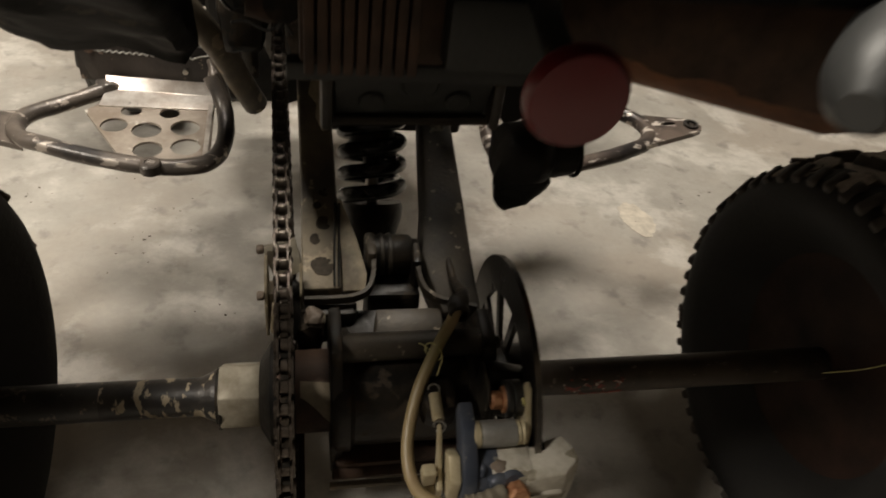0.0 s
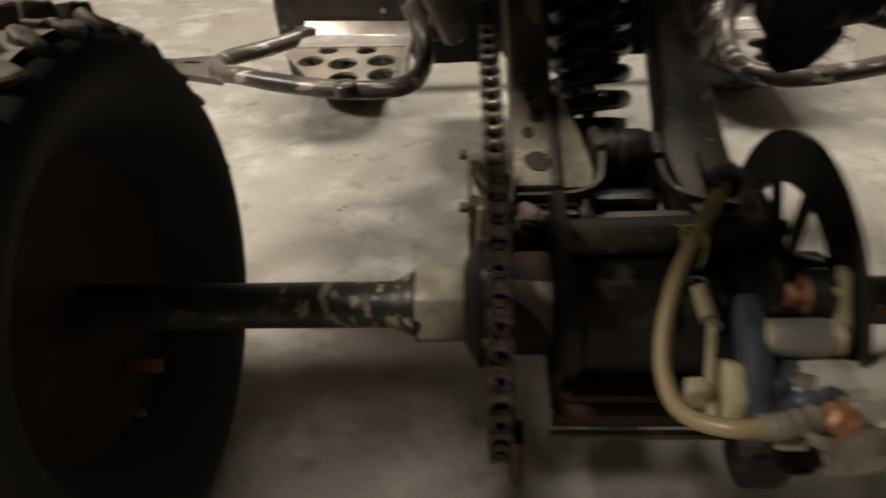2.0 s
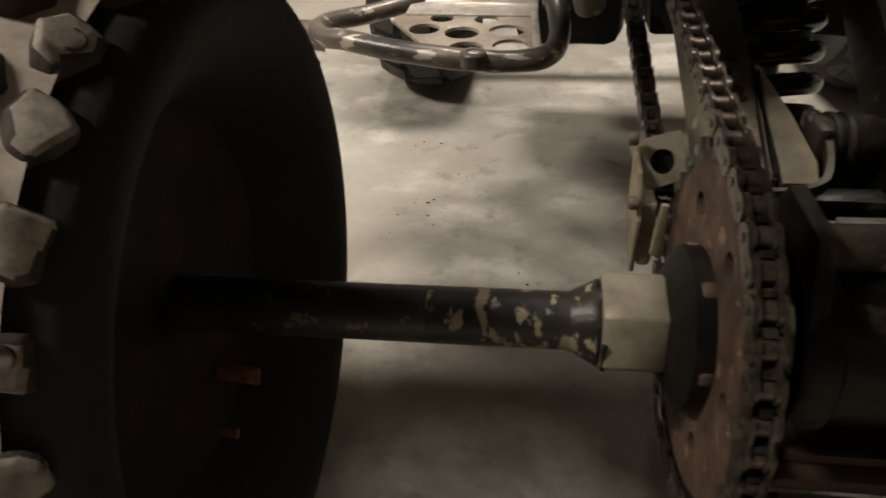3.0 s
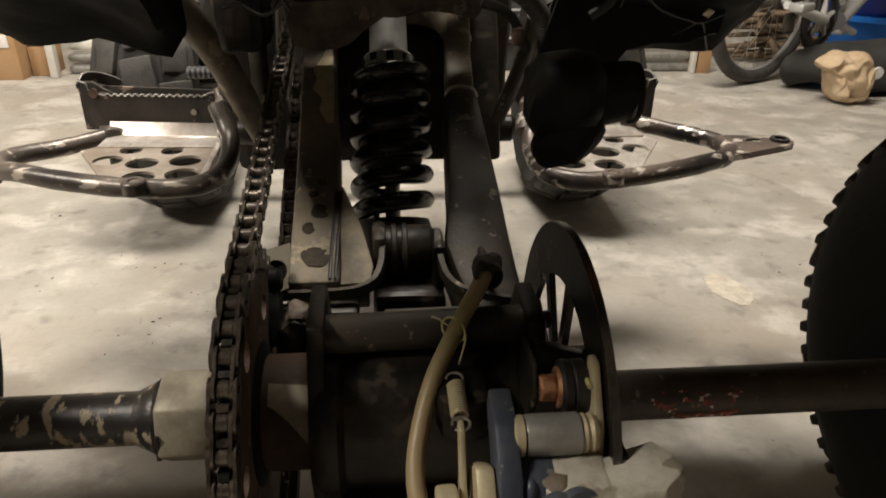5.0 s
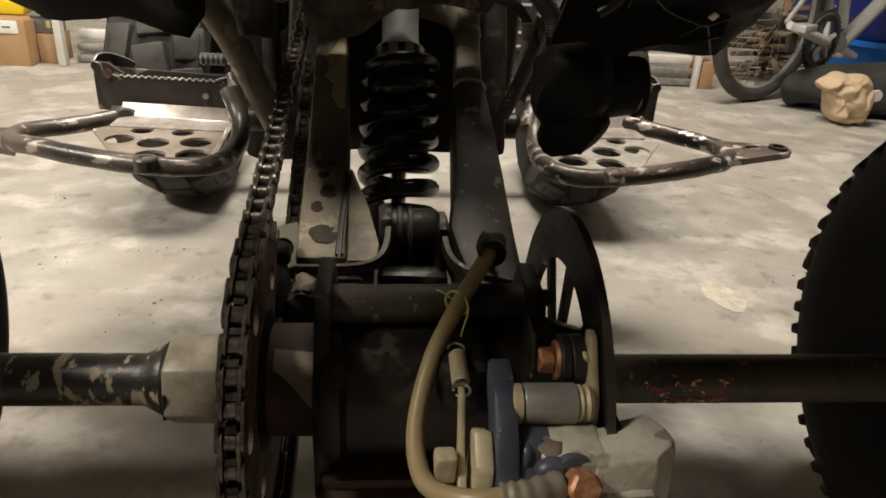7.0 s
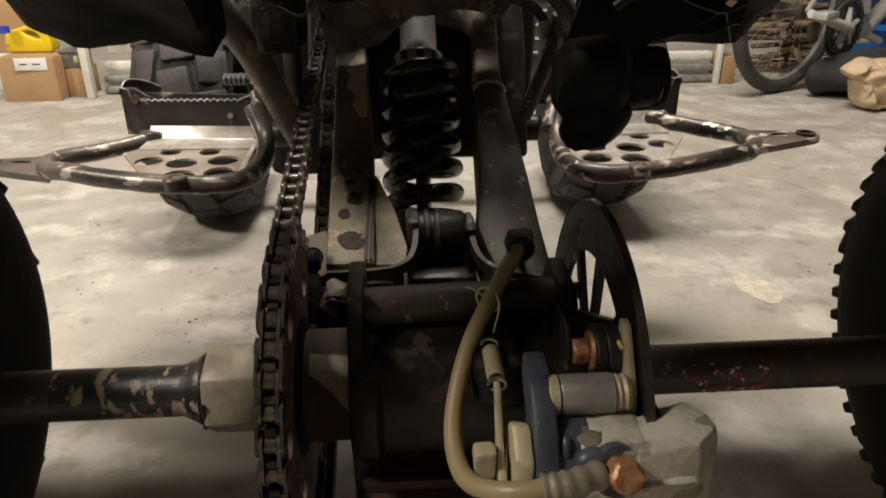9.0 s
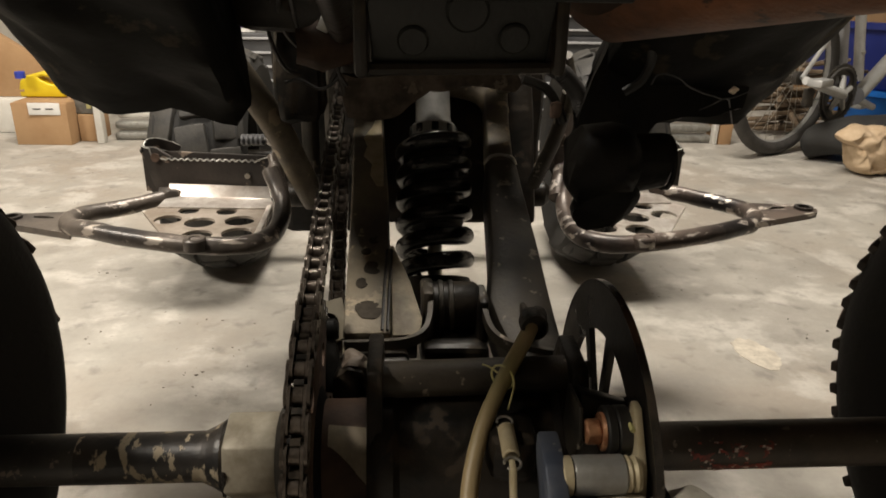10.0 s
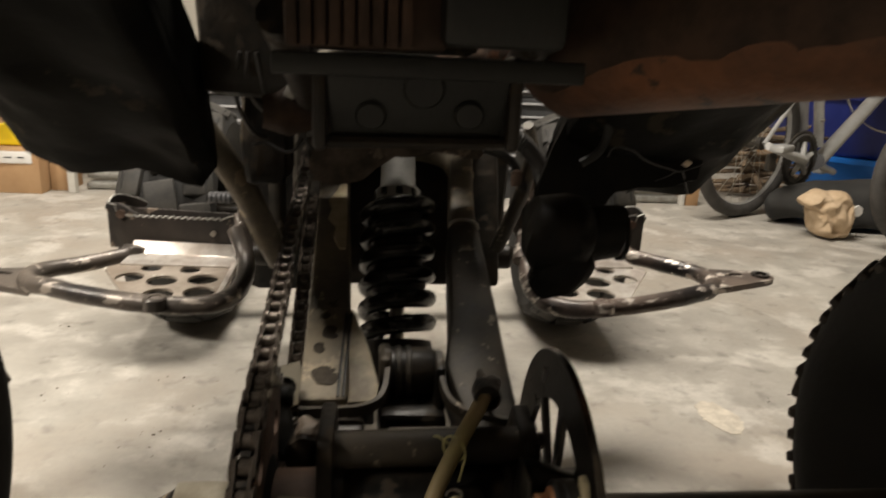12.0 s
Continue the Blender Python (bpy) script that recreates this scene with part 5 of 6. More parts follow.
    peg.faces.new((front[n][0], back[n][0], back[n][1], front[n][1]))
    fp = part("foot_peg", peg, M_PEG, quad, "worn steel foot peg with a toothed edge", smooth=False)
    edge = []
    for k in range(n + 1):
        f = k / n
        tooth = 0.0013 * math.sin(2 * math.pi * 21 * (f - 0.12)) if 0.12 < f < 0.84 else 0.006 * min(1, abs(f - 0.5) - 0.34) * 8
        edge.append(p(x0 + (x1 - x0) * f, 0.437 + 0.028 * f, 0.2987 - 0.004 * f + tooth + (0.008 if f > 0.93 else 0)))
    part("toothed_edge", tube(edge, 0.0011, 5), M_ALU, fp, "bright worn teeth")
    # the second toothed strip behind
    part("rear_strip", hull_beam([[p(x, 0.470 + 0.028 * (x - x0) / (x1 - x0), 0.266), p(x, 0.474 + 0.028 * (x - x0) / (x1 - x0), 0.266), p(x, 0.474 + 0.028 * (x - x0) / (x1 - x0), 0.297), p(x, 0.470 + 0.028 * (x - x0) / (x1 - x0), 0.297)] for x in (x0, x1)], bevel=0.001), M_PEG, fp)
    lobe = [(0.296, 0.258), (0.322, 0.256), (0.3270, 0.268), (0.3305, 0.284), (0.3350, 0.297), (0.3345, 0.305), (0.3280, 0.3095), (0.3170, 0.3090), (0.3080, 0.3030), (0.2980, 0.2975)]
    part("peg_end", hull_beam([[p(x, 0.461 + 0.10 * (x - 0.30), z) for x, z in lobe], [p(x, 0.467 + 0.10 * (x - 0.30), z) for x, z in lobe]], bevel=0.0018), M_PEG, fp)
    curl = smooth_path([p(0.3345, 0.466, 0.300), p(0.3320, 0.480, 0.308), p(0.3250, 0.492, 0.3075), p(0.3120, 0.498, 0.303), p(0.300, 0.500, 0.297)], 5)
    part("peg_curl", strip(curl, 0.003, 0.012), M_PEG, fp)
    part("curl_edge", tube([v + Vector((0, 0, 0.0062)) for v in curl], 0.0011, 6), M_ALU, fp)
    part("plate_side", hull_beam([[p(x, 0.293, 0.2652 + pz), p(x + 0.006, 0.293, 0.2652 + pz), p(x + 0.006, 0.293, 0.2632 + pz), p(x, 0.293, 0.2632 + pz)] if k == 0 else [p(x, 0.410, 0.2652 + pz), p(x + 0.006, 0.410, 0.2652 + pz), p(x + 0.006, 0.410, 0.2632 + pz), p(x, 0.410, 0.2632 + pz)] for k, x in ((0, 0.1700), (1, 0.1725))], bevel=0.0005), M_BARE, plate, "bright scraped plate edge")
    part("flattened_end", rough_up(hull_beam([[p(0.306, 0.428, 0.262 + dz), p(0.318, 0.446, 0.262 + dz), p(0.316, 0.446, 0.279 + dz), p(0.304, 0.430, 0.279 + dz)], [p(0.286, 0.440, 0.259 + dz), p(0.300, 0.460, 0.259 + dz), p(0.298, 0.460, 0.276 + dz), p(0.284, 0.442, 0.275 + dz)]], bevel=0.005), 0.0018, 80), paint, nb, "rusty flattened bar end")
    part("peg_rivet", lathe([(-0.002, 0.0), (-0.002, 0.0035), (0.003, 0.0030), (0.003, 0.0)], 10, "y", p(0.206, 0.442, 0.280)), M_STEEL, fp)
    part("peg_rivet", lathe([(-0.002, 0.0), (-0.002, 0.0055), (0.003, 0.0050), (0.003, 0.0)], 12, "y", p(0.318, 0.462, 0.297)), M_RUST, fp)
    part("mount_post", tube(smooth_path([p(0.170, 0.415, 0.312), p(0.164, 0.400, 0.292), p(0.158, 0.378, 0.272)], 5), [0.006] * 3 + [0.009] * 4 + [0.0105] * 4, 12), paint, nb)
    part("mount_bracket", rbox((0.012, 0.040, 0.050), p(0.163, 0.425, 0.315), 0.003), paint, nb)
    part("mount_knob", lathe([(-0.014, 0.0), (-0.014, 0.012), (-0.008, 0.016), (0.006, 0.016), (0.012, 0.011), (0.012, 0.0)], 18, "x", p(0.150, 0.45, 0.255)), M_GREASY, nb)
    return nb


nerf(-1)
nerf(1)
# gear lever tip with ribbed rubber over the near peg
bm = bmesh.new()
prof = []
for k in range(11):
    prof.append((-0.229 + 0.003 * k, 0.0068 + (0.0012 if k % 2 else 0)))
lathe([(prof[0][0], 0.0)] + prof + [(prof[-1][0], 0.0)], 14, "x", (0, 0.53, 0.304), bm)
part("gear_lever_rubber", bm, M_GREY, quad, "ribbed rubber gear lever tip")
gear = part("gear_lever", tube(smooth_path([(-0.199, 0.53, 0.304), (-0.188, 0.525, 0.303), (-0.174, 0.512, 0.296), (-0.168, 0.505, 0.282), (-0.170, 0.500, 0.262)], 5), 0.0055, 10), M_PEG, quad, "worn steel gear lever")
part("lever_blade", hull_beam([[(-0.192, 0.505, 0.315), (-0.190, 0.510, 0.315), (-0.190, 0.510, 0.304), (-0.192, 0.505, 0.304)], [(-0.170, 0.497, 0.303), (-0.168, 0.502, 0.303), (-0.168, 0.502, 0.292), (-0.170, 0.497, 0.292)], [(-0.169, 0.497, 0.290), (-0.1665, 0.500, 0.290), (-0.1665, 0.500, 0.270), (-0.169, 0.497, 0.270)]], bevel=0.0008), M_BARE, gear)

# frame tubes, engine and rear body
part("frame_tube", tube(smooth_path([(-0.215, 0.30, 0.455), (-0.196, 0.32, 0.437), (-0.172, 0.34, 0.395), (-0.152, 0.36, 0.352), (-0.136, 0.38, 0.304), (-0.122, 0.40, 0.262)], 6), 0.0150, 14), M_DUSTY, quad, "dusty black frame tube")
part("frame_tube", tube(smooth_path([(0.150, 0.33, 0.400), (0.142, 0.345, 0.350), (0.126, 0.37, 0.290)], 6), 0.0080, 12), M_RAIL, quad, "grey-worn frame tube")
part("frame_tube", tube(smooth_path([(0.136, 0.298, 0.440), (0.150, 0.32, 0.405), (0.150, 0.33, 0.380)], 6), 0.006, 10), M_DUSTY, quad)
bm = rbox((0.25, 0.26, 0.20), (0.005, 0.62, 0.36), 0.03)
engine = part("engine", rough_up(bm, 0.006, 22), M_ENGINE, quad, "oily black engine block")
part("engine_case", lathe([(0.10, 0.0), (0.10, 0.082), (0.130, 0.080), (0.150, 0.060), (0.150, 0.0)], 32, "x", (0, 0.62, 0.340)), M_ENGINE, engine)
for k in range(7):
    part("cooling_fin", rbox((0.17, 0.17, 0.004), (0.01, 0.68, 0.475 + 0.013 * k), 0.0015), M_ENGINE, engine)
part("engine_sump", rough_up(hull_beam([[(x, 0.366, 0.244), (x, 0.455, 0.420), (x, 0.60, 0.420), (x, 0.60, 0.244)] for x in (-0.070, -0.03, 0.02, 0.08, 0.132)], bevel=0.006), 0.003, 30), M_GREASY, engine, "greasy black engine underside")
part("engine_cover", rough_up(rbox((0.130, 0.17, 0.30), (-0.130, 0.66, 0.305), 0.02), 0.004, 24), M_NEAR_BLACK, engine)
part("engine_cover", rough_up(rbox((0.040, 0.15, 0.16), (0.140, 0.565, 0.33), 0.02), 0.004, 24), M_GREASY, engine)
air = part("airbox", rough_up(rbox((0.102, 0.06, 0.15), (-0.120, 0.285, 0.535), 0.012), 0.005, 26), M_GREASY, quad, "dark lumpy airbox")
part("airbox_duct", rough_up(rbox((0.046, 0.06, 0.115), (-0.124, 0.345, 0.425), 0.014), 0.005, 40), M_GREASY, air)
part("airbox_clip", rbox((0.010, 0.004, 0.012), Matrix.Translation((-0.089, 0.250, 0.468)) @ pose(0, 0, 0, 0, 25, 0), 0.001), M_ALU, air)
part("airbox_boot", rough_up(lathe([(-0.03, 0.0), (-0.03, 0.020), (-0.01, 0.026), (0.01, 0.022), (0.03, 0.018), (0.03, 0.0)], 18, "x", (-0.085, 0.275, 0.452)), 0.003, 60), M_BROWN, air)
# Hidden box, kept small to let some lamp light reach the shock.
part("battery_box", rbox((0.15, 0.12, 0.12), (0.0, 0.28, 0.565), 0.012), M_FENDER, quad)
part("shock_mount", rough_up(rbox((0.115, 0.05, 0.040), (0.012, 0.425, 0.452), 0.010), 0.002, 40), M_GREASY, quad)
# brown cross casting between the rails, over the damper
edge = [(-0.081, 0.400), (-0.074, 0.380), (-0.058, 0.375), (-0.031, 0.379), (-0.013, 0.390), (0.007, 0.402), (0.046, 0.408), (0.089, 0.405), (0.097, 0.413), (0.085, 0.426), (0.030, 0.424), (-0.030, 0.418), (-0.081, 0.418)]
bm = holed_plate(edge, [], 0.022, Matrix.Translation((0, 0.300, 0)) @ Matrix.Rotation(radians(90), 4, "X"))
bmesh.ops.subdivide_edges(bm, edges=bm.edges[:], cuts=3)
part("cross_casting", rough_up(bm, 0.0045, 60), M_EAR, quad, "dusty brown cross casting")
for x in (-0.060, 0.088):
    part("mount_plate", hull_beam([[(x - 0.004, 0.33, 0.40), (x + 0.004, 0.33, 0.40), (x + 0.004, 0.43, 0.38), (x - 0.004, 0.43, 0.38)], [(x - 0.004, 0.20, 0.50), (x + 0.004, 0.20, 0.50), (x + 0.004, 0.40, 0.50), (x - 0.004, 0.40, 0.50)]], bevel=0.002), M_DUSTY, quad)
part("subframe_tube", tube([(-0.072, 0.44, 0.40), (-0.075, 0.14, 0.505), (-0.076, 0.07, 0.530)], 0.013, 12), M_GREASY, quad)
part("subframe_tube", tube([(0.096, 0.44, 0.40), (0.094, 0.14, 0.505), (0.094, 0.07, 0.530)], 0.013, 12), M_GREASY, quad)

# tail plate with three round bosses
bm = hull_beam([[(-0.042, 0.052, 0.458), (0.066, 0.052, 0.460), (0.066, 0.058, 0.460), (-0.042, 0.058, 0.458)], [(-0.044, 0.037, 0.500), (0.068, 0.037, 0.502), (0.068, 0.043, 0.502), (-0.044, 0.043, 0.500)]], bevel=0.0025)
plate = part("tail_plate", bm, M_GREY_PLATE, quad, "dark grey tail plate with three round bosses")
tilt = Matrix.Rotation(math.atan2(0.015, 0.042), 4, "X")
for x, z, r in ((-0.017, 0.4735, 0.0095), (0.044, 0.4755, 0.0095), (0.015, 0.491, 0.0130)):
    y = 0.052 - 0.015 * (z - 0.458) / 0.042
    bm = lathe([(0.004, r), (-0.0015, r), (-0.003, r * 0.86), (-0.003, 0.0)], 24, "y")
    bmesh.ops.transform(bm, matrix=Matrix.Translation((x, y, z)) @ tilt, verts=bm.verts[:])
    part("boss", bm, M_GREY_PLATE, plate)
part("plate_lip", tube([(-0.044, 0.050, 0.4560), (0.068, 0.050, 0.4580)], 0.0042, 8), M_GREASY, plate)
part("plate_brace", rbox((0.185, 0.014, 0.013), (0.018, 0.035, 0.5035), 0.002), M_GREY_PLATE, plate)
part("plate_side", rbox((0.009, 0.030, 0.058), (-0.048, 0.055, 0.480), 0.004), M_GREASY, plate)
part("plate_side", rbox((0.009, 0.030, 0.058), (0.072, 0.055, 0.482), 0.004), M_GREASY, plate)
# ribbed rust-brown block and grey box over the plate
for k in range(9):
    part("rib", rbox((0.0062, 0.030, 0.052), (-0.060 + 0.0078 * k, 0.020, 0.540), 0.0012), M_BROWN, plate, "rust-brown rib" if k == 0 else "")
part("rib_core", rbox((0.092, 0.04, 0.054), (-0.020, 0.042, 0.540), 0.003), M_BROWN, plate)
part("tail_box", rbox((0.070, 0.06, 0.050), (0.057, 0.035, 0.541), 0.006), M_GREY_PLATE, plate, "dark grey tail box")

# rusted muffler, red reflector
m0, m1 = Vector((0.120, 0.17, 0.513)), Vector((0.285, -0.04, 0.562))
mq = (m1 - m0).to_track_quat("Z", "Y").to_matrix().to_4x4()
mq.translation = m0
ml = (m1 - m0).length
bm = lathe([(-0.05, 0.0), (-0.05, 0.016), (-0.02, 0.018), (0.0, 0.040), (0.02, 0.052), (ml - 0.02, 0.055), (ml, 0.048), (ml, 0.0)], 36, "z")
bmesh.ops.transform(bm, matrix=mq, verts=bm.verts[:])
muffler = part("muffler", rough_up(bm, 0.0015, 30), M_MUFFLER, quad, "rust-brown exhaust muffler")
# Dark shell over the upper muffler paints in its shaded side.
steps = [k / 30 for k in range(31)]
bm = lathe([(f * ml, 0.0545 + 0.003 * f - 0.012 * max(0.0, 0.08 - f) / 0.08) for f in steps], 110, "z")
bmesh.ops.transform(bm, matrix=mq, verts=bm.verts[:])
way = (m1 - m0).normalized()
low = []
for v in bm.verts:
    d = v.co - m0
    d = (d - way * d.dot(way)).normalized()
    if d.z < -0.58 + 0.30 * noise.noise(v.co * 16) + 0.16 * noise.noise(v.co * 60):
        low.append(v)
bmesh.ops.delete(bm, geom=low, context="VERTS")
for k in range(8):
    bmesh.ops.smooth_vert(bm, verts=[v for v in bm.verts if v.is_boundary], factor=0.5, use_axis_x=True, use_axis_y=True, use_axis_z=True)
got = bmesh.ops.extrude_face_region(bm, geom=bm.faces[:])
bmesh.ops.translate(bm, vec=(0, 0, 0.0006), verts=[v for v in got["geom"] if isinstance(v, bmesh.types.BMVert)])
part("shade_shell", bm, M_BROWN, muffler, "dark shell painted in for the muffler's shaded upper side")
bm = tube(smooth_path([(0.275, -0.03, 0.585), (0.235, -0.09, 0.618), (0.165, -0.16, 0.625), (0.122, -0.205, 0.618)], 6), [0.017] * 12 + [0.019] * 4 + [0.018, 0.015, 0.008], 16)
part("muffler_tip", bm, M_TIP, muffler, "grey metal tip")
refl = part("reflector", lathe([(0.004, 0.0), (0.004, 0.0240), (0.0, 0.0245), (-0.005, 0.022), (-0.0065, 0.012), (-0.007, 0.0)], 40, "y", (0.053, -0.130, 0.579)), M_RED, quad, "round red rear reflector")
part("reflector_stem", tube([(0.053, -0.120, 0.579), (0.075, 0.03, 0.575)], 0.008, 10), M_FENDER, refl)

# rear fenders: curved plastic shells with a low front lip
def fender(s, lip):
    bm = bmesh.new()
    grid = []
    prof = [(0.285, 0.0), (0.25, 0.030), (0.19, 0.078), (0.12, 0.128), (0.04, 0.185), (-0.04, 0.228), (-0.11, 0.245), (-0.15, 0.248)]
    for y, rise in prof:
        row = []
        for x, z in lip:
            f = rise
            row.append(bm.verts.new((s * x, y, min(z + f, 0.655))))
        grid.append(row)
    for a, b in zip(grid, grid[1:]):
        for k in range(len(a) - 1):
            bm.faces.new((a[k], a[k + 1], b[k + 1], b[k]))
    bmesh.ops.subdivide_edges(bm, edges=bm.edges[:], cuts=3, use_grid_fill=True)
    bmesh.ops.smooth_vert(bm, verts=[v for v in bm.verts if not v.is_boundary], factor=0.5, use_axis_x=True, use_axis_y=True, use_axis_z=True)
    got = bmesh.ops.extrude_face_region(bm, geom=bm.faces[:])
    bmesh.ops.translate(bm, vec=(0, 0.006, 0.008), verts=[v for v in got["geom"] if isinstance(v, bmesh.types.BMVert)])
    for v in bm.verts:
        v.co += Vector((0, 1, 1)) * (0.006 * noise.noise(v.co * 14) + 0.004 * noise.noise(v.co * 37))
    return part("rear_fender", bm, M_FENDER, quad, "black plastic rear fender")


fender(-1, [(0.170, 0.475), (0.165, 0.425), (0.164, 0.390), (0.178, 0.372), (0.238, 0.387), (0.300, 0.380), (0.334, 0.404), (0.366, 0.457), (0.386, 0.490)])
f_r = fender(1, [(0.176, 0.465), (0.160, 0.425), (0.158, 0.395), (0.190, 0.377), (0.250, 0.375), (0.308, 0.380), (0.338, 0.410), (0.408, 0.484), (0.48, 0.535), (0.57, 0.560)])
# Unseen slabs over the tail, sized to block or pass lamp light.
part("bridge_light_block", rbox((0.34, 0.32, 0.012), (0.0, 0.000, 0.640), 0.004), M_FENDER, quad)
part("seat_light_block", rbox((0.168, 0.40, 0.06), (-0.034, 0.588, 0.655), 0.02), M_FENDER, quad)
part("side_light_block", rbox((0.062, 0.46, 0.014), (-0.146, 0.44, 0.650), 0.005), M_FENDER, quad)
part("fender_tag", rbox((0.006, 0.002, 0.007), Matrix.Translation((0.263, 0.207, 0.422)) @ pose(0, 0, 0, 40, 25, 0), 0.0006), M_TAG, f_r, "small peach-coloured tag")
for pts in (
    [(0.190, 0.207, 0.426), (0.189, 0.196, 0.434), (0.194, 0.192, 0.437), (0.209, 0.196, 0.433), (0.220, 0.204, 0.426), (0.237, 0.212, 0.419), (0.251, 0.217, 0.415), (0.265, 0.222, 0.412), (0.285, 0.225, 0.418)],
    [(0.229, 0.259, 0.382), (0.240, 0.243, 0.394), (0.254, 0.229, 0.405), (0.264, 0.220, 0.413), (0.278, 0.239, 0.400), (0.294, 0.263, 0.382)],
):
    part("stray_wire", tube(smooth_path(pts, 6), 0.0007, 6), M_TIP, f_r, "thin grey wire")

# black sheet added to fill the dark gap between the fender and the drum
edge = [(0.172, 0.520), (0.158, 0.449), (0.138, 0.402), (0.134, 0.372), (0.134, 0.352), (0.145, 0.335), (0.178, 0.352), (0.214, 0.386), (0.290, 0.400), (0.300, 0.520)]
bm = holed_plate(edge, [], 0.012, Matrix.Translation((0, 0.236, 0)) @ Matrix.Rotation(radians(90), 4, "X"))
bmesh.ops.subdivide_edges(bm, edges=bm.edges[:], cuts=2)
guard = part("gap_filler", rough_up(bm, 0.006, 32), M_NEAR_BLACK, quad, "black sheet filling the dark gap between fender and drum")
# Grey tube painted in for a highlight along a tube's edge.
part("highlight_tube", tube(smooth_path([(0.178, 0.205, 0.480), (0.183, 0.200, 0.463), (0.185, 0.200, 0.446), (0.178, 0.200, 0.430), (0.166, 0.204, 0.420)], 6), 0.0042, 8), M_TIP, guard, "grey tube drawn in for a highlight along an edge")

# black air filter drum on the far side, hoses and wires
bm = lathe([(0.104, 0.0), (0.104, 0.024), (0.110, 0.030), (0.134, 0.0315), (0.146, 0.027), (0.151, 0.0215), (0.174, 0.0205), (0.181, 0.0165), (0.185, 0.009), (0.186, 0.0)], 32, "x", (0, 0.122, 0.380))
drum = part("air_filter", rough_up(bm, 0.007, 34), M_NEAR_BLACK, quad, "oily black air filter drum")
part("filter_drip", rough_up(rbox((0.050, 0.026, 0.036), (0.130, 0.116, 0.350), 0.010), 0.012, 48), M_NEAR_BLACK, drum)
part("filter_band", lathe([(0.176, 0.0190), (0.176, 0.0215), (0.179, 0.0215), (0.179, 0.0185)], 32, "x", (0, 0.122, 0.380), closed=True), M_NEAR_BLACK, drum)
ribs = smooth_path([(0.078, 0.25, 0.437), (0.093, 0.25, 0.4385), (0.105, 0.25, 0.437), (0.116, 0.25, 0.433), (0.127, 0.25, 0.425), (0.139, 0.25, 0.410), (0.143, 0.25, 0.397), (0.145, 0.25, 0.384)], 9)
part("corrugated_hose", tube(ribs, [0.0082 + (0.0006 if k % 2 else 0) for k in range(len(ribs))], 12), M_HOSE_BLACK, quad, "black corrugated breather hose")
part("vent_hose", tube(smooth_path([(0.085, 0.24, 0.425), (0.105, 0.24, 0.418), (0.118, 0.245, 0.403), (0.127, 0.25, 0.385)], 8), 0.0042, 10), M_GLOSS, quad, "thin glossy vent hose")
part("wire_joint", rough_up(rbox((0.010, 0.008, 0.016), (0.116, 0.238, 0.398), 0.003), 0.002, 90), M_RUST, quad, "peach-brown wire joint")
for k, pts in enumerate((
    [(-0.125, 0.25, 0.50), (-0.128, 0.26, 0.470), (-0.118, 0.28, 0.448), (-0.100, 0.30, 0.438)],
    [(-0.118, 0.25, 0.50), (-0.112, 0.26, 0.462), (-0.100, 0.28, 0.446), (-0.085, 0.30, 0.444)],
    [(-0.132, 0.25, 0.50), (-0.140, 0.27, 0.460), (-0.132, 0.30, 0.425), (-0.112, 0.33, 0.412)],
    [(-0.105, 0.27, 0.452), (-0.090, 0.28, 0.436), (-0.080, 0.29, 0.420), (-0.078, 0.30, 0.400)],
)):
    part("wire", tube(smooth_path(pts, 6), 0.0022, 6), M_HOSE_BLACK, quad)
for pts, r in (
    ([(-0.084, 0.28, 0.484), (-0.092, 0.28, 0.454), (-0.079, 0.28, 0.434), (-0.088, 0.28, 0.415)], 0.0020),
    ([(-0.112, 0.29, 0.460), (-0.101, 0.29, 0.445), (-0.086, 0.288, 0.442), (-0.074, 0.286, 0.433)], 0.0017),
    ([(-0.079, 0.276, 0.464), (-0.072, 0.276, 0.444), (-0.081, 0.276, 0.429), (-0.073, 0.276, 0.412)], 0.0016),
    ([(-0.133, 0.300, 0.411), (-0.119, 0.298, 0.414), (-0.098, 0.296, 0.406), (-0.081, 0.294, 0.418)], 0.0018),
):
    part("wire", tube(smooth_path(pts, 6), r, 6), M_GLOSS, quad)
part("wire_plug", rough_up(rbox((0.010, 0.008, 0.020), (-0.093, 0.274, 0.456), 0.002), 0.0012, 90), M_RUST, quad, "brown wire plug")
part("wire_plug", rbox((0.007, 0.007, 0.010), (-0.080, 0.274, 0.437), 0.0015), M_ALU, quad)
part("bracket_arc", strip(smooth_path([(-0.136, 0.36, 0.422), (-0.127, 0.36, 0.408), (-0.126, 0.36, 0.393), (-0.133, 0.36, 0.376)], 6), 0.0025, 0.006), M_TIP, quad, "grey worn bracket")
part("frame_tube", tube([(-0.126, 0.42, 0.410), (-0.126, 0.42, 0.290)], 0.010, 12), M_RAIL, quad)
part("wire_clip", rbox((0.012, 0.008, 0.010), (-0.086, 0.285, 0.440), 0.002), M_RUST, quad)
part("kick_plate", hull_beam([[(-0.168, 0.46, 0.40), (-0.166, 0.46, 0.40), (-0.166, 0.49, 0.40), (-0.168, 0.49, 0.40)], [(-0.160, 0.45, 0.455), (-0.158, 0.45, 0.455), (-0.158, 0.47, 0.465), (-0.160, 0.47, 0.465)]], bevel=0.001), M_ALU, quad, "dull aluminium side plate")
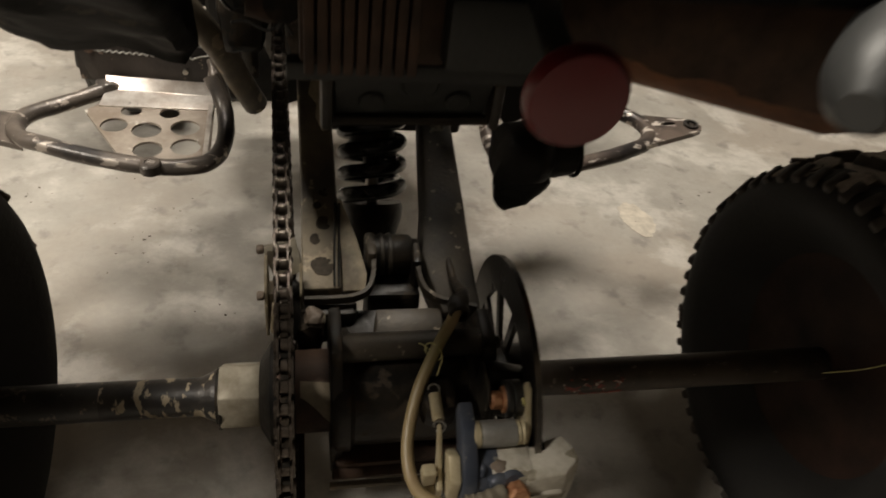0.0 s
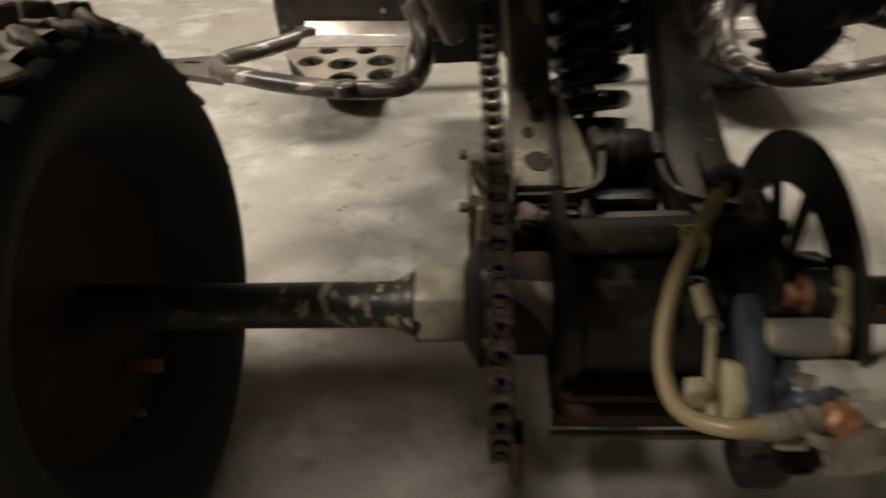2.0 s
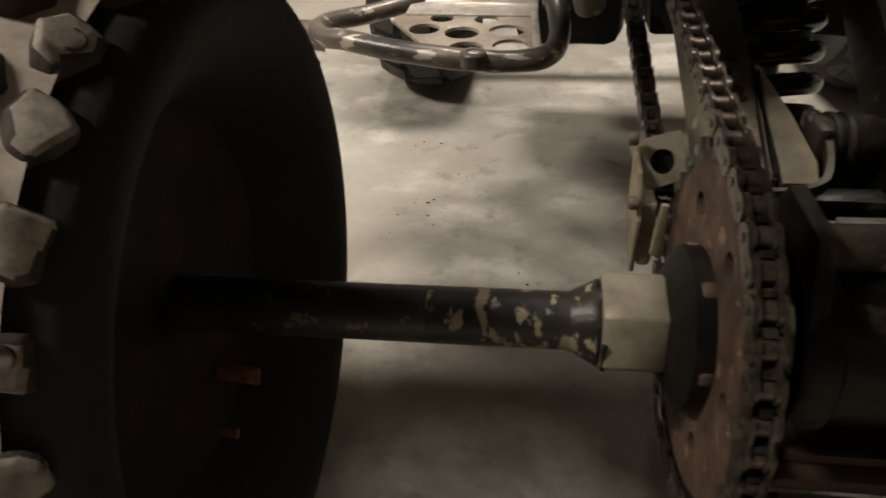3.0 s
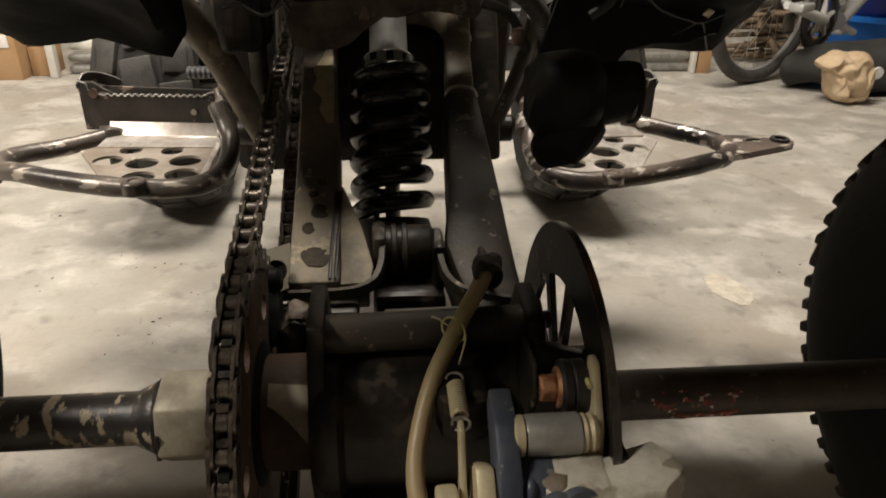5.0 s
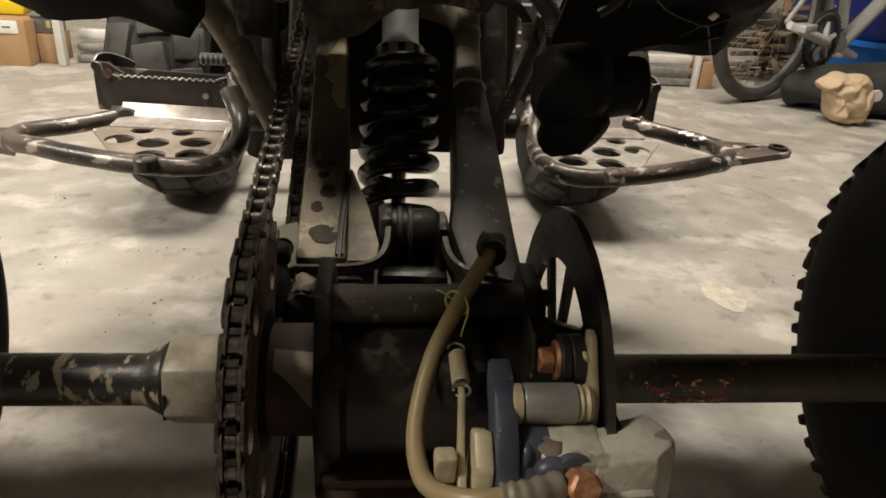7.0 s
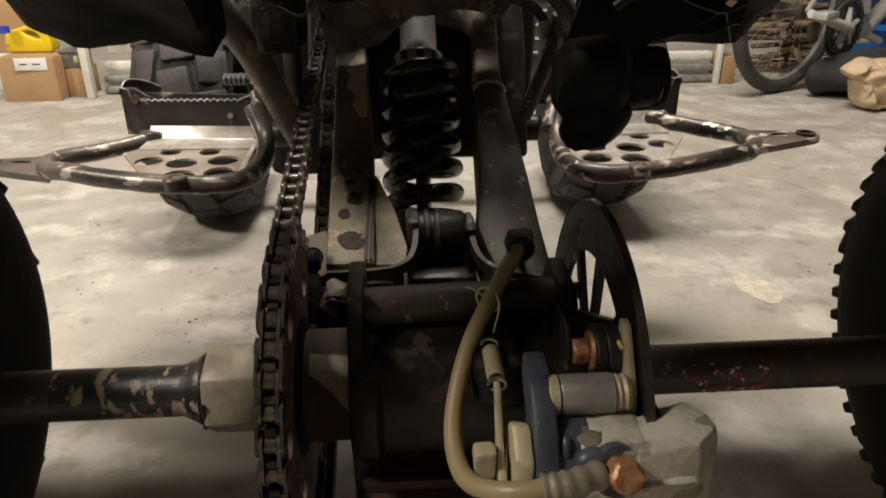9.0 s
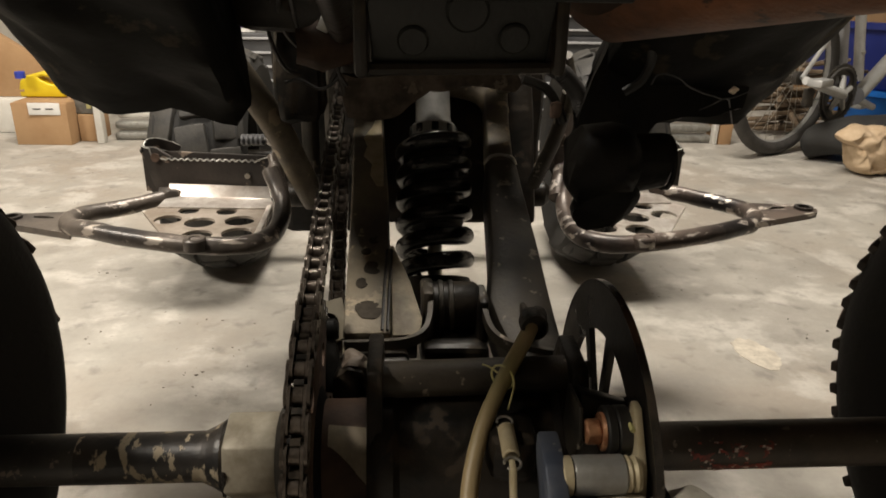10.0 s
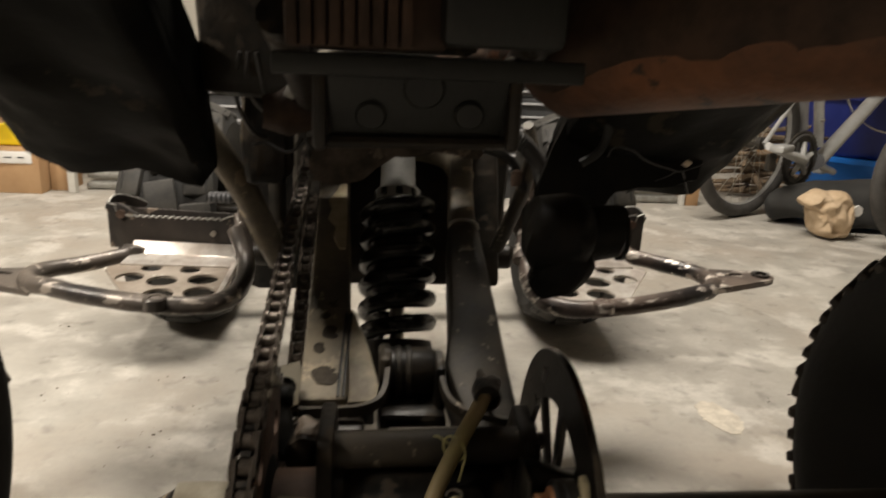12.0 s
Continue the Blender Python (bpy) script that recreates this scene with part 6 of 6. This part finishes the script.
part("exhaust_pipe", tube(smooth_path([(0.110, 0.20, 0.505), (0.090, 0.30, 0.500), (0.070, 0.42, 0.490), (0.06, 0.55, 0.47)], 7), 0.016, 14), M_RUST, quad)

# ---- along the far wall ----
def carton(at, size, yaw, label):
    ob = part("cardboard_box", rbox(size, Matrix.Translation((at[0], at[1], size[2] / 2)) @ pose(0, 0, 0, 0, 0, yaw), 0.002), M_CARD)
    return tagged(ob, label, "box")


c1 = carton((-1.095, 1.86), (0.163, 0.12, 0.126), -2, "small brown cardboard box with a white label under a yellow jug")
part("label", rbox((0.092, 0.002, 0.036), (-1.080, 1.797, 0.110), 0.0005), M_PAPER, c1, "white paper label")
for dx in (-0.02, 0.016):
    part("print_bar", rbox((0.022, 0.001, 0.003), (-1.080 + dx, 1.7955, 0.110), 0), M_BAG, c1)
part("flap_seam", rbox((0.155, 0.10, 0.002), (-1.095, 1.86, 0.127), 0.0005), M_CARD, c1)
carton((-0.982, 1.90), (0.056, 0.10, 0.084), 0, "narrow cardboard carton standing by the white post")
carton((1.052, 1.90), (0.044, 0.10, 0.085), 0, "small cardboard carton beside the white post")
tray = thing("plastic_tray", "cloudy grey plastic tray of odds and ends on the narrow carton", "tray")
part("body", rbox((0.068, 0.070, 0.050), (-0.986, 1.892, 0.110), 0.004), M_CLOUDY, tray)
part("rim", rbox((0.074, 0.076, 0.006), (-0.986, 1.892, 0.134), 0.002), M_CLOUDY, tray)
part("yellow_tab", rbox((0.014, 0.004, 0.020), (-0.972, 1.854, 0.112), 0.001), M_WIRE, tray, "yellow-green tab")
# leaning cardboard sheet behind, on a low pale crate
crate_low = part("low_crate", rbox((0.52, 0.16, 0.112), (-1.42, 2.05, 0.056), 0.006), M_WHITE)
tagged(crate_low, "low pale crate under the leaning cardboard", "crate")
sheet = hull_beam([[(x, y + (z - 0.1) * 0.12, z) for x, z in ((-1.66, 0.545), (-1.115, 0.196), (-1.150, 0.146), (-1.175, 0.1135), (-1.66, 0.1135))] for y in (1.990, 2.020)], bevel=0.002)
tagged(part("cardboard_sheet", sheet, M_CARD), "large slanting brown cardboard leaning behind the jug", "cardboard")

jug = thing("jug", "yellow plastic jug with a blue cap standing on the box", "jug", at=(-0.016, 0, 0))
side = [(-1.168, 0.1295), (-1.170, 0.150), (-1.163, 0.178), (-1.146, 0.194), (-1.128, 0.198), (-1.112, 0.203), (-1.088, 0.208), (-1.062, 0.205), (-1.043, 0.191), (-1.033, 0.168), (-1.031, 0.145), (-1.034, 0.1295)]
grip = [(-1.108, 0.190), (-1.094, 0.194), (-1.074, 0.189), (-1.061, 0.176), (-1.064, 0.168), (-1.080, 0.172), (-1.100, 0.182)]
bm = holed_plate(side, [grip], 0.062, Matrix.Translation((0, 1.822, 0)) @ Matrix.Rotation(radians(90), 4, "X"))
for v in bm.verts:
    v.co.y += 0.062
rims = [e for e in bm.edges if len(e.link_faces) == 2 and e.calc_face_angle(0) > 1.0]
bmesh.ops.bevel(bm, geom=rims, offset=0.006, segments=3, profile=0.5, affect="EDGES")
part("body", bm, M_YELLOW, jug)
part("cap", lathe([(0.192, 0.0), (0.192, 0.015), (0.210, 0.015), (0.212, 0.012), (0.212, 0.0)], 20, "z", (-1.142, 1.853, 0)), M_CAP, jug, "blue screw cap")
part("label_patch", rbox((0.026, 0.001, 0.006), (-1.135, 1.8208, 0.160), 0), M_CARD, jug)

# grey ribbed drawers stacked behind
crate = thing("ribbed_storage_bin", "black ribbed storage drawers with pale ridges at the far wall", "storage bin")
part("body", rbox((1.42, 0.12, 0.245), (0.05, 1.945, 0.2095), 0.01), M_CHEST, crate)
part("upper_drawer", rbox((0.86, 0.10, 0.170), (0.33, 1.950, 0.4170), 0.008), M_CHEST, crate)
for k in range(4):
    part("rib", rbox((0.86, 0.010, 0.006), (0.33, 1.897, 0.352 + 0.042 * k), 0.002), M_GREY_PALE, crate)
for k in range(6):
    part("rib", rbox((1.42, 0.010, 0.007), (0.05, 1.881, 0.105 + 0.042 * k), 0.002), M_GREY_PALE, crate, "pale ridge" if k == 0 else "")
part("mark", rbox((0.007, 0.002, 0.030), (0.622, 1.8755, 0.285), 0), M_PAPER, crate)
part("stand", rbox((1.25, 0.10, 0.087), (0.05, 1.945, 0.0435), 0.004), M_CHEST, crate)

# bottle with a yellow and purple label, on the bin
bottle = thing("bottle", "white bottle with a yellow and purple label on the storage bin", "bottle")
part("body", lathe([(0.332, 0.0), (0.332, 0.028), (0.455, 0.028), (0.475, 0.018), (0.488, 0.012), (0.508, 0.012), (0.508, 0.0)], 24, "z", (-0.490, 1.92, 0)), M_PAPER, bottle)
part("label", lathe([(0.385, 0.0282), (0.385, 0.0288), (0.440, 0.0288), (0.440, 0.0282)], 24, "z", (-0.490, 1.92, 0), closed=True), M_YELLOW, bottle, "yellow label band")
part("label_band", lathe([(0.345, 0.0282), (0.345, 0.0288), (0.384, 0.0288), (0.384, 0.0282)], 24, "z", (-0.490, 1.92, 0), closed=True), M_PURPLE, bottle, "purple label band")

# bicycle leaning along the wall
bike = thing("bicycle", "silver bicycle with a grey tyre standing in front of blue tubs", "bicycle")
bx = Vector((0.891, 0.454, 0.0))
nx = Vector((-0.454, 0.891, 0.0))
HUB = Vector((1.150, 1.722, 0.240))


def on_bike(u, v, w=0.0):
    return HUB + bx * u + Vector((0, 0, v)) + nx * w


def bike_wheel(u):
    mw = Matrix((bx, Vector((0, 0, 1)), nx)).transposed().to_4x4()
    mw.translation = on_bike(u, 0)
    bm = tube([mw @ Vector((0.219 * math.cos(a), 0.219 * math.sin(a), 0)) for a in [2 * math.pi * k / 64 for k in range(64)]], 0.021, 12, closed=True)
    wh = part("wheel", bm, M_BIKE_TYRE, bike, "grey bicycle tyre")
    part("rim", tube([mw @ Vector((0.204 * math.cos(a), 0.204 * math.sin(a), 0)) for a in [2 * math.pi * k / 56 for k in range(56)]], 0.009, 8, closed=True), M_BIKE, wh)
    part("hub", tube([mw @ Vector((0, 0, -0.045)), mw @ Vector((0, 0, 0.045))], 0.020, 12), M_ENGINE, wh)
    for k in range(28):
        a = 2 * math.pi * k / 28
        b = a + (0.5 if k % 2 else -0.5)
        part("spoke", tube([mw @ Vector((0.018 * math.cos(b), 0.018 * math.sin(b), 0.03 if k % 4 < 2 else -0.03)), mw @ Vector((0.200 * math.cos(a), 0.200 * math.sin(a), 0))], 0.0011, 4), M_STEEL, wh)
    return wh


bike_wheel(0.0)
BB = (0.185, -0.056)
part("chainstay", tube([on_bike(0, 0, -0.06), on_bike(BB[0] + 0.05, BB[1], -0.045)], 0.009, 8), M_BIKE, bike)
part("seat_tube", tube([on_bike(0.285, -0.050), on_bike(0.266, 0.017), on_bike(0.205, 0.240)], 0.021, 14), M_GREY_PALE, bike, "grey seat tube")
part("second_tube", tube([on_bike(0.385, -0.030), on_bike(0.300, 0.240)], 0.0165, 12), M_BAR, bike, "bright silver upright tube")
part("bolt", tube([on_bike(0.352, 0.060, -0.022), on_bike(0.352, 0.060, 0.0)], 0.006, 8), M_STEEL, bike)
part("down_tube", tube([on_bike(0.400, -0.085), on_bike(0.641, 0.093), on_bike(0.900, 0.285)], 0.024, 14), M_BIKE, bike, "thick silver down tube")
part("bottom_bracket", tube([on_bike(0.330, -0.075, -0.03), on_bike(0.400, -0.085, 0.03)], 0.030, 14), M_GREY, bike)
part("seat_stay", tube([on_bike(0, 0, -0.05), on_bike(0.225, 0.200, -0.02)], 0.007, 8), M_BIKE, bike)
part("top_tube", tube([on_bike(0.21, 0.235), on_bike(0.88, 0.36)], 0.014, 10), M_BIKE, bike)
part("derailleur", rough_up(rbox((0.03, 0.02, 0.055), on_bike(0.02, -0.055, -0.07), 0.006), 0.003, 60), M_ENGINE, bike, "dark derailleur")
cm = Matrix((bx, Vector((0, 0, 1)), nx)).transposed().to_4x4()
cm.translation = on_bike(BB[0], BB[1], -0.060)
teeth = []
for k in range(36):
    for f, r in ((0, 0.088), (0.35, 0.094), (0.65, 0.094)):
        a = 2 * math.pi * (k + f) / 36
        teeth.append((r * math.cos(a), r * math.sin(a)))
ch = part("chainring", holed_plate(teeth, [circle(0.046 * math.cos(a), 0.046 * math.sin(a), 0.019, 12) for a in [2 * math.pi * (k + 0.5) / 5 + 0.3 for k in range(5)]], 0.004, cm), M_ENGINE, bike, "dark chainring")
part("guard_ring", tube([cm @ Vector((0.078 * math.cos(a), 0.078 * math.sin(a), -0.004)) for a in [2 * math.pi * k / 40 for k in range(40)]], 0.006, 8, closed=True), M_BIKE_TYRE, ch)
for k in range(5):
    a = 2 * math.pi * k / 5 + 0.3
    part("spider_arm", tube([cm @ Vector((0, 0, -0.010)), cm @ Vector((0.058 * math.cos(a), 0.058 * math.sin(a), -0.006))], [0.012, 0.007], 8), M_BAR, ch)
for a, b, off in ((cm @ Vector((0, 0, -0.016)), on_bike(-0.030, 0.000, -0.085), -0.045), (on_bike(0.440, -0.090, 0.06), on_bike(0.640, -0.150, 0.07), 0.045)):
    cr = part("crank", tube([a, a.lerp(b, 0.5), b], [0.017, 0.014, 0.012], 10), M_BAR, bike, "bright silver crank arm")
    part("pedal", rbox((0.070, 0.045, 0.022), Matrix.Translation(b + nx * off) @ pose(0, 0, 0, 0, 0, 32), 0.006), M_BIKE, cr, "grey pedal")

# brown sticks piled on the floor behind the wheel
pile = thing("stick_pile", "heap of dry brown sticks behind the bicycle wheel", "firewood")
rnd = random.Random(23)
for k in range(30):
    z = 0.008 + 0.008 * k
    c = Vector((1.345 + rnd.uniform(-0.05, 0.06), 2.04 + rnd.uniform(-0.05, 0.05), z))
    turn, rise = rnd.uniform(-0.5, 0.5) + (0.9 if k % 4 == 0 else 0.0), rnd.uniform(-0.10, 0.10) if k > 4 else 0.0
    d = Vector((math.cos(turn), math.sin(turn), rise)) * rnd.uniform(0.11, 0.19)
    q = [c - d, c + Vector((rnd.uniform(-0.01, 0.01), rnd.uniform(-0.01, 0.01), rnd.uniform(-0.003, 0.006))), c + d]
    for v in q:
        v.z = max(v.z, 0.009)
    part("stick", tube(q, [0.008, 0.009 * rnd.uniform(0.7, 1.1), 0.006], 7), M_STICK, pile)

# blue tubs, black bag and towel
tub = thing("storage_tub", "dark blue round plastic tub behind the bicycle", "tub")
part("body", lathe([(0.134, 0.0), (0.134, 0.30), (0.150, 0.315), (0.355, 0.350), (0.362, 0.362), (0.372, 0.362), (0.372, 0.345), (0.160, 0.305), (0.150, 0.0)], 48, "z", (1.965, 2.40, 0)), M_NAVY, tub)
part("rim", lathe([(0.352, 0.352), (0.352, 0.366), (0.376, 0.368), (0.376, 0.350)], 48, "z", (1.965, 2.40, 0), closed=True), M_NAVY, tub)
part("bail_handle", tube(smooth_path([(1.72, 2.13, 0.36), (1.74, 2.09, 0.30), (1.80, 2.055, 0.255), (1.90, 2.035, 0.240), (2.02, 2.030, 0.250)], 6), 0.003, 6), M_STEEL, tub)
tub2 = thing("storage_tub", "bright blue round plastic tub under the dark blue one", "tub")
part("body", lathe([(0.0, 0.0), (0.0, 0.235), (0.020, 0.255), (0.115, 0.300), (0.120, 0.312), (0.130, 0.312), (0.130, 0.0)], 48, "z", (1.985, 2.38, 0)), M_BRIGHT_BLUE, tub2)
part("rim", lathe([(0.112, 0.300), (0.112, 0.318), (0.132, 0.320), (0.132, 0.300)], 48, "z", (1.985, 2.38, 0), closed=True), M_BRIGHT_BLUE, tub2)
c5 = part("cardboard_box", rbox((0.80, 0.10, 0.50), (2.15, 2.69, 0.25), 0.003), M_CARD)
tagged(c5, "large brown cardboard box behind the blue tubs", "box")
part("cable_loop", tube(smooth_path([(1.98, 2.63, 0.40), (2.00, 2.62, 0.45), (2.06, 2.62, 0.475), (2.13, 2.62, 0.47), (2.20, 2.62, 0.44)], 6), 0.004, 6), M_BAG, c5, "black cable")
bm = bmesh.new()
bmesh.ops.create_icosphere(bm, subdivisions=4, radius=1)
for v in bm.verts:
    v.co = Vector((v.co.x * 0.25, v.co.y * 0.10, max(v.co.z, -0.45) * 0.100))
rough_up(bm, 0.030, 7)
rough_up(bm, 0.006, 34, 3.0)
zmin = min(v.co.z for v in bm.verts)
bmesh.ops.transform(bm, matrix=Matrix.Translation((1.45, 1.62, -zmin)) @ pose(0, 0, 0, 0, 0, -10), verts=bm.verts[:])
tagged(part("duffel_bag", bm, M_BAG), "slack black cloth bag lying on the floor", "bag")
bm = bmesh.new()
bmesh.ops.create_icosphere(bm, subdivisions=6, radius=1)
SHAPE = [(0.072, 0.020), (0.052, 0.062), (0.000, 0.064), (-0.058, 0.060), (-0.090, 0.040), (-0.050, 0.012), (-0.040, -0.020), (-0.012, -0.066), (0.030, -0.068), (0.068, -0.066), (0.074, -0.030)]
SHAPE_A = sorted((math.atan2(z, x), math.hypot(x, z)) for x, z in SHAPE)


def reach(a):
    ring_ = [(SHAPE_A[-1][0] - 2 * math.pi, SHAPE_A[-1][1])] + SHAPE_A + [(SHAPE_A[0][0] + 2 * math.pi, SHAPE_A[0][1])]
    for (a0, r0), (a1, r1) in zip(ring_, ring_[1:]):
        if a0 <= a <= a1:
            f = (a - a0) / (a1 - a0)
            f = f * f * (3 - 2 * f)
            return r0 + (r1 - r0) * f
    return 0.06


for v in bm.verts:
    d = v.co.copy()
    r = reach(math.atan2(d.z, d.x))
    flat_ = math.hypot(d.x, d.z)
    fold = 0.55 * noise.noise(Vector((d.x * 2.6 + d.z * 1.2, d.y * 0.7, d.z * 0.9 + 3.0))) + 0.22 * noise.noise(Vector((d.x * 5.0 - d.z * 3.0, d.y, d.z * 2.2)))
    pocket = 0.42 * math.exp(-((d.x - 0.25) ** 2 + (d.z + 0.42) ** 2) / 0.045)
    v.co = Vector((d.x * r / max(flat_, 0.2) * flat_ ** 0.6 * (0.2 if flat_ < 1e-6 else 1.0), d.y * 0.055 * (1 + 0.8 * fold - pocket), d.z * r / max(flat_, 0.2) * flat_ ** 0.6))
rough_up(bm, 0.004, 26)
zmin = min(v.co.z for v in bm.verts)
bmesh.ops.transform(bm, matrix=Matrix.Translation((1.287, 1.490, -zmin)), verts=bm.verts[:])
tagged(part("towel", bm, M_TOWEL), "crumpled beige towel heaped against the black bag", "towel")
spare = thing("loose_wheel", "loose bicycle wheel with a grey tyre standing by the bag", "wheel")
sw = Matrix.Translation((1.515, 1.40, 0.205)) @ pose(0, 0, 0, 90, 0, 12)
part("tyre", tube([sw @ Vector((0.185 * math.cos(a), 0.185 * math.sin(a), 0)) for a in [2 * math.pi * k / 56 for k in range(56)]], 0.020, 12, closed=True), M_BIKE_TYRE, spare)
part("rim", tube([sw @ Vector((0.160 * math.cos(a), 0.160 * math.sin(a), 0)) for a in [2 * math.pi * k / 56 for k in range(56)]], 0.010, 8, closed=True), M_BIKE, spare)
part("hub", tube([sw @ Vector((0, 0, -0.04)), sw @ Vector((0, 0, 0.04))], 0.014, 10), M_STEEL, spare)
for k in range(20):
    a = 2 * math.pi * k / 20
    part("spoke", tube([sw @ Vector((0, 0, 0.03 if k % 2 else -0.03)), sw @ Vector((0.155 * math.cos(a), 0.155 * math.sin(a), 0))], 0.0011, 4), M_STEEL, spare)
lid = part("jar_lid", lathe([(0.0, 0.0), (0.0, 0.016), (0.005, 0.017), (0.006, 0.014), (0.006, 0.0)], 18, "y", (1.378, 1.478, 0.082)), M_PAPER)
tagged(lid, "small white round lid on the black bag", "lid")

# ---- spill on the floor ----
bm = bmesh.new()
ring = []
for k in range(96):
    a = 2 * math.pi * k / 96
    r = 1 + 0.22 * noise.noise(Vector((math.cos(a) * 1.4, math.sin(a) * 1.4, 5.3))) + 0.14 * noise.noise(Vector((math.cos(a) * 4, math.sin(a) * 4, 1.3))) + 0.07 * noise.noise(Vector((math.cos(a) * 11, math.sin(a) * 11, 2.3)))
    ring.append(bm.verts.new((0.499 + 0.029 * r * math.cos(a) - 0.004 * math.sin(a), 0.486 + 0.043 * r * math.sin(a), 0.0008)))
bm.faces.new(ring)
got = bmesh.ops.extrude_face_region(bm, geom=bm.faces[:])
bmesh.ops.translate(bm, vec=(0, 0, -0.0012), verts=[v for v in got["geom"] if isinstance(v, bmesh.types.BMVert)])
tagged(part("floor_spill", bm, M_STAIN), "dried cream-coloured spill on the concrete", "stain")

# ---- crumbs and grit on the floor ----
bm = bmesh.new()
rnd = random.Random(11)
clumps = ((-0.325, 0.616), (-0.303, 0.462), (-0.483, 0.569), (-0.259, 0.523), (-0.299, 0.433), (0.30, 0.62), (0.42, 0.70), (-0.55, 0.80), (0.62, 0.55), (-0.20, 0.30))
for cx, cy in clumps:
    for k in range(4):
        s = rnd.uniform(0.0005, 0.0016)
        at = Vector((cx + rnd.gauss(0, 0.018), cy + rnd.gauss(0, 0.014), s * 0.25))
        crumb = bmesh.ops.create_icosphere(bm, subdivisions=1, radius=s)["verts"]
        wide = rnd.uniform(0.8, 2.2)
        for v in crumb:
            v.co = Vector((v.co.x * wide, v.co.y, v.co.z * 0.5)) * rnd.uniform(0.75, 1.2) + at
for k in range(160):
    s = rnd.uniform(0.0004, 0.0010)
    at = Vector((rnd.uniform(-1.0, 1.3), rnd.uniform(0.15, 1.5), s * 0.3))
    for v in bmesh.ops.create_icosphere(bm, subdivisions=1, radius=s)["verts"]:
        v.co = v.co * rnd.uniform(0.7, 1.3) + at
tagged(part("floor_grit", bm, M_BROWN), "dark crumbs and grit scattered on the concrete", "grit", kind="stuff")

# ---- unseen ceiling lamps, the second an added fill ----
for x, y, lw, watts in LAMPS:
    cl = thing("unseen_ceiling_lamp", "plain warm white batten lamp, placed unseen under the ceiling", "lamp", "ceiling lamps", at=(x, y, 2.55))
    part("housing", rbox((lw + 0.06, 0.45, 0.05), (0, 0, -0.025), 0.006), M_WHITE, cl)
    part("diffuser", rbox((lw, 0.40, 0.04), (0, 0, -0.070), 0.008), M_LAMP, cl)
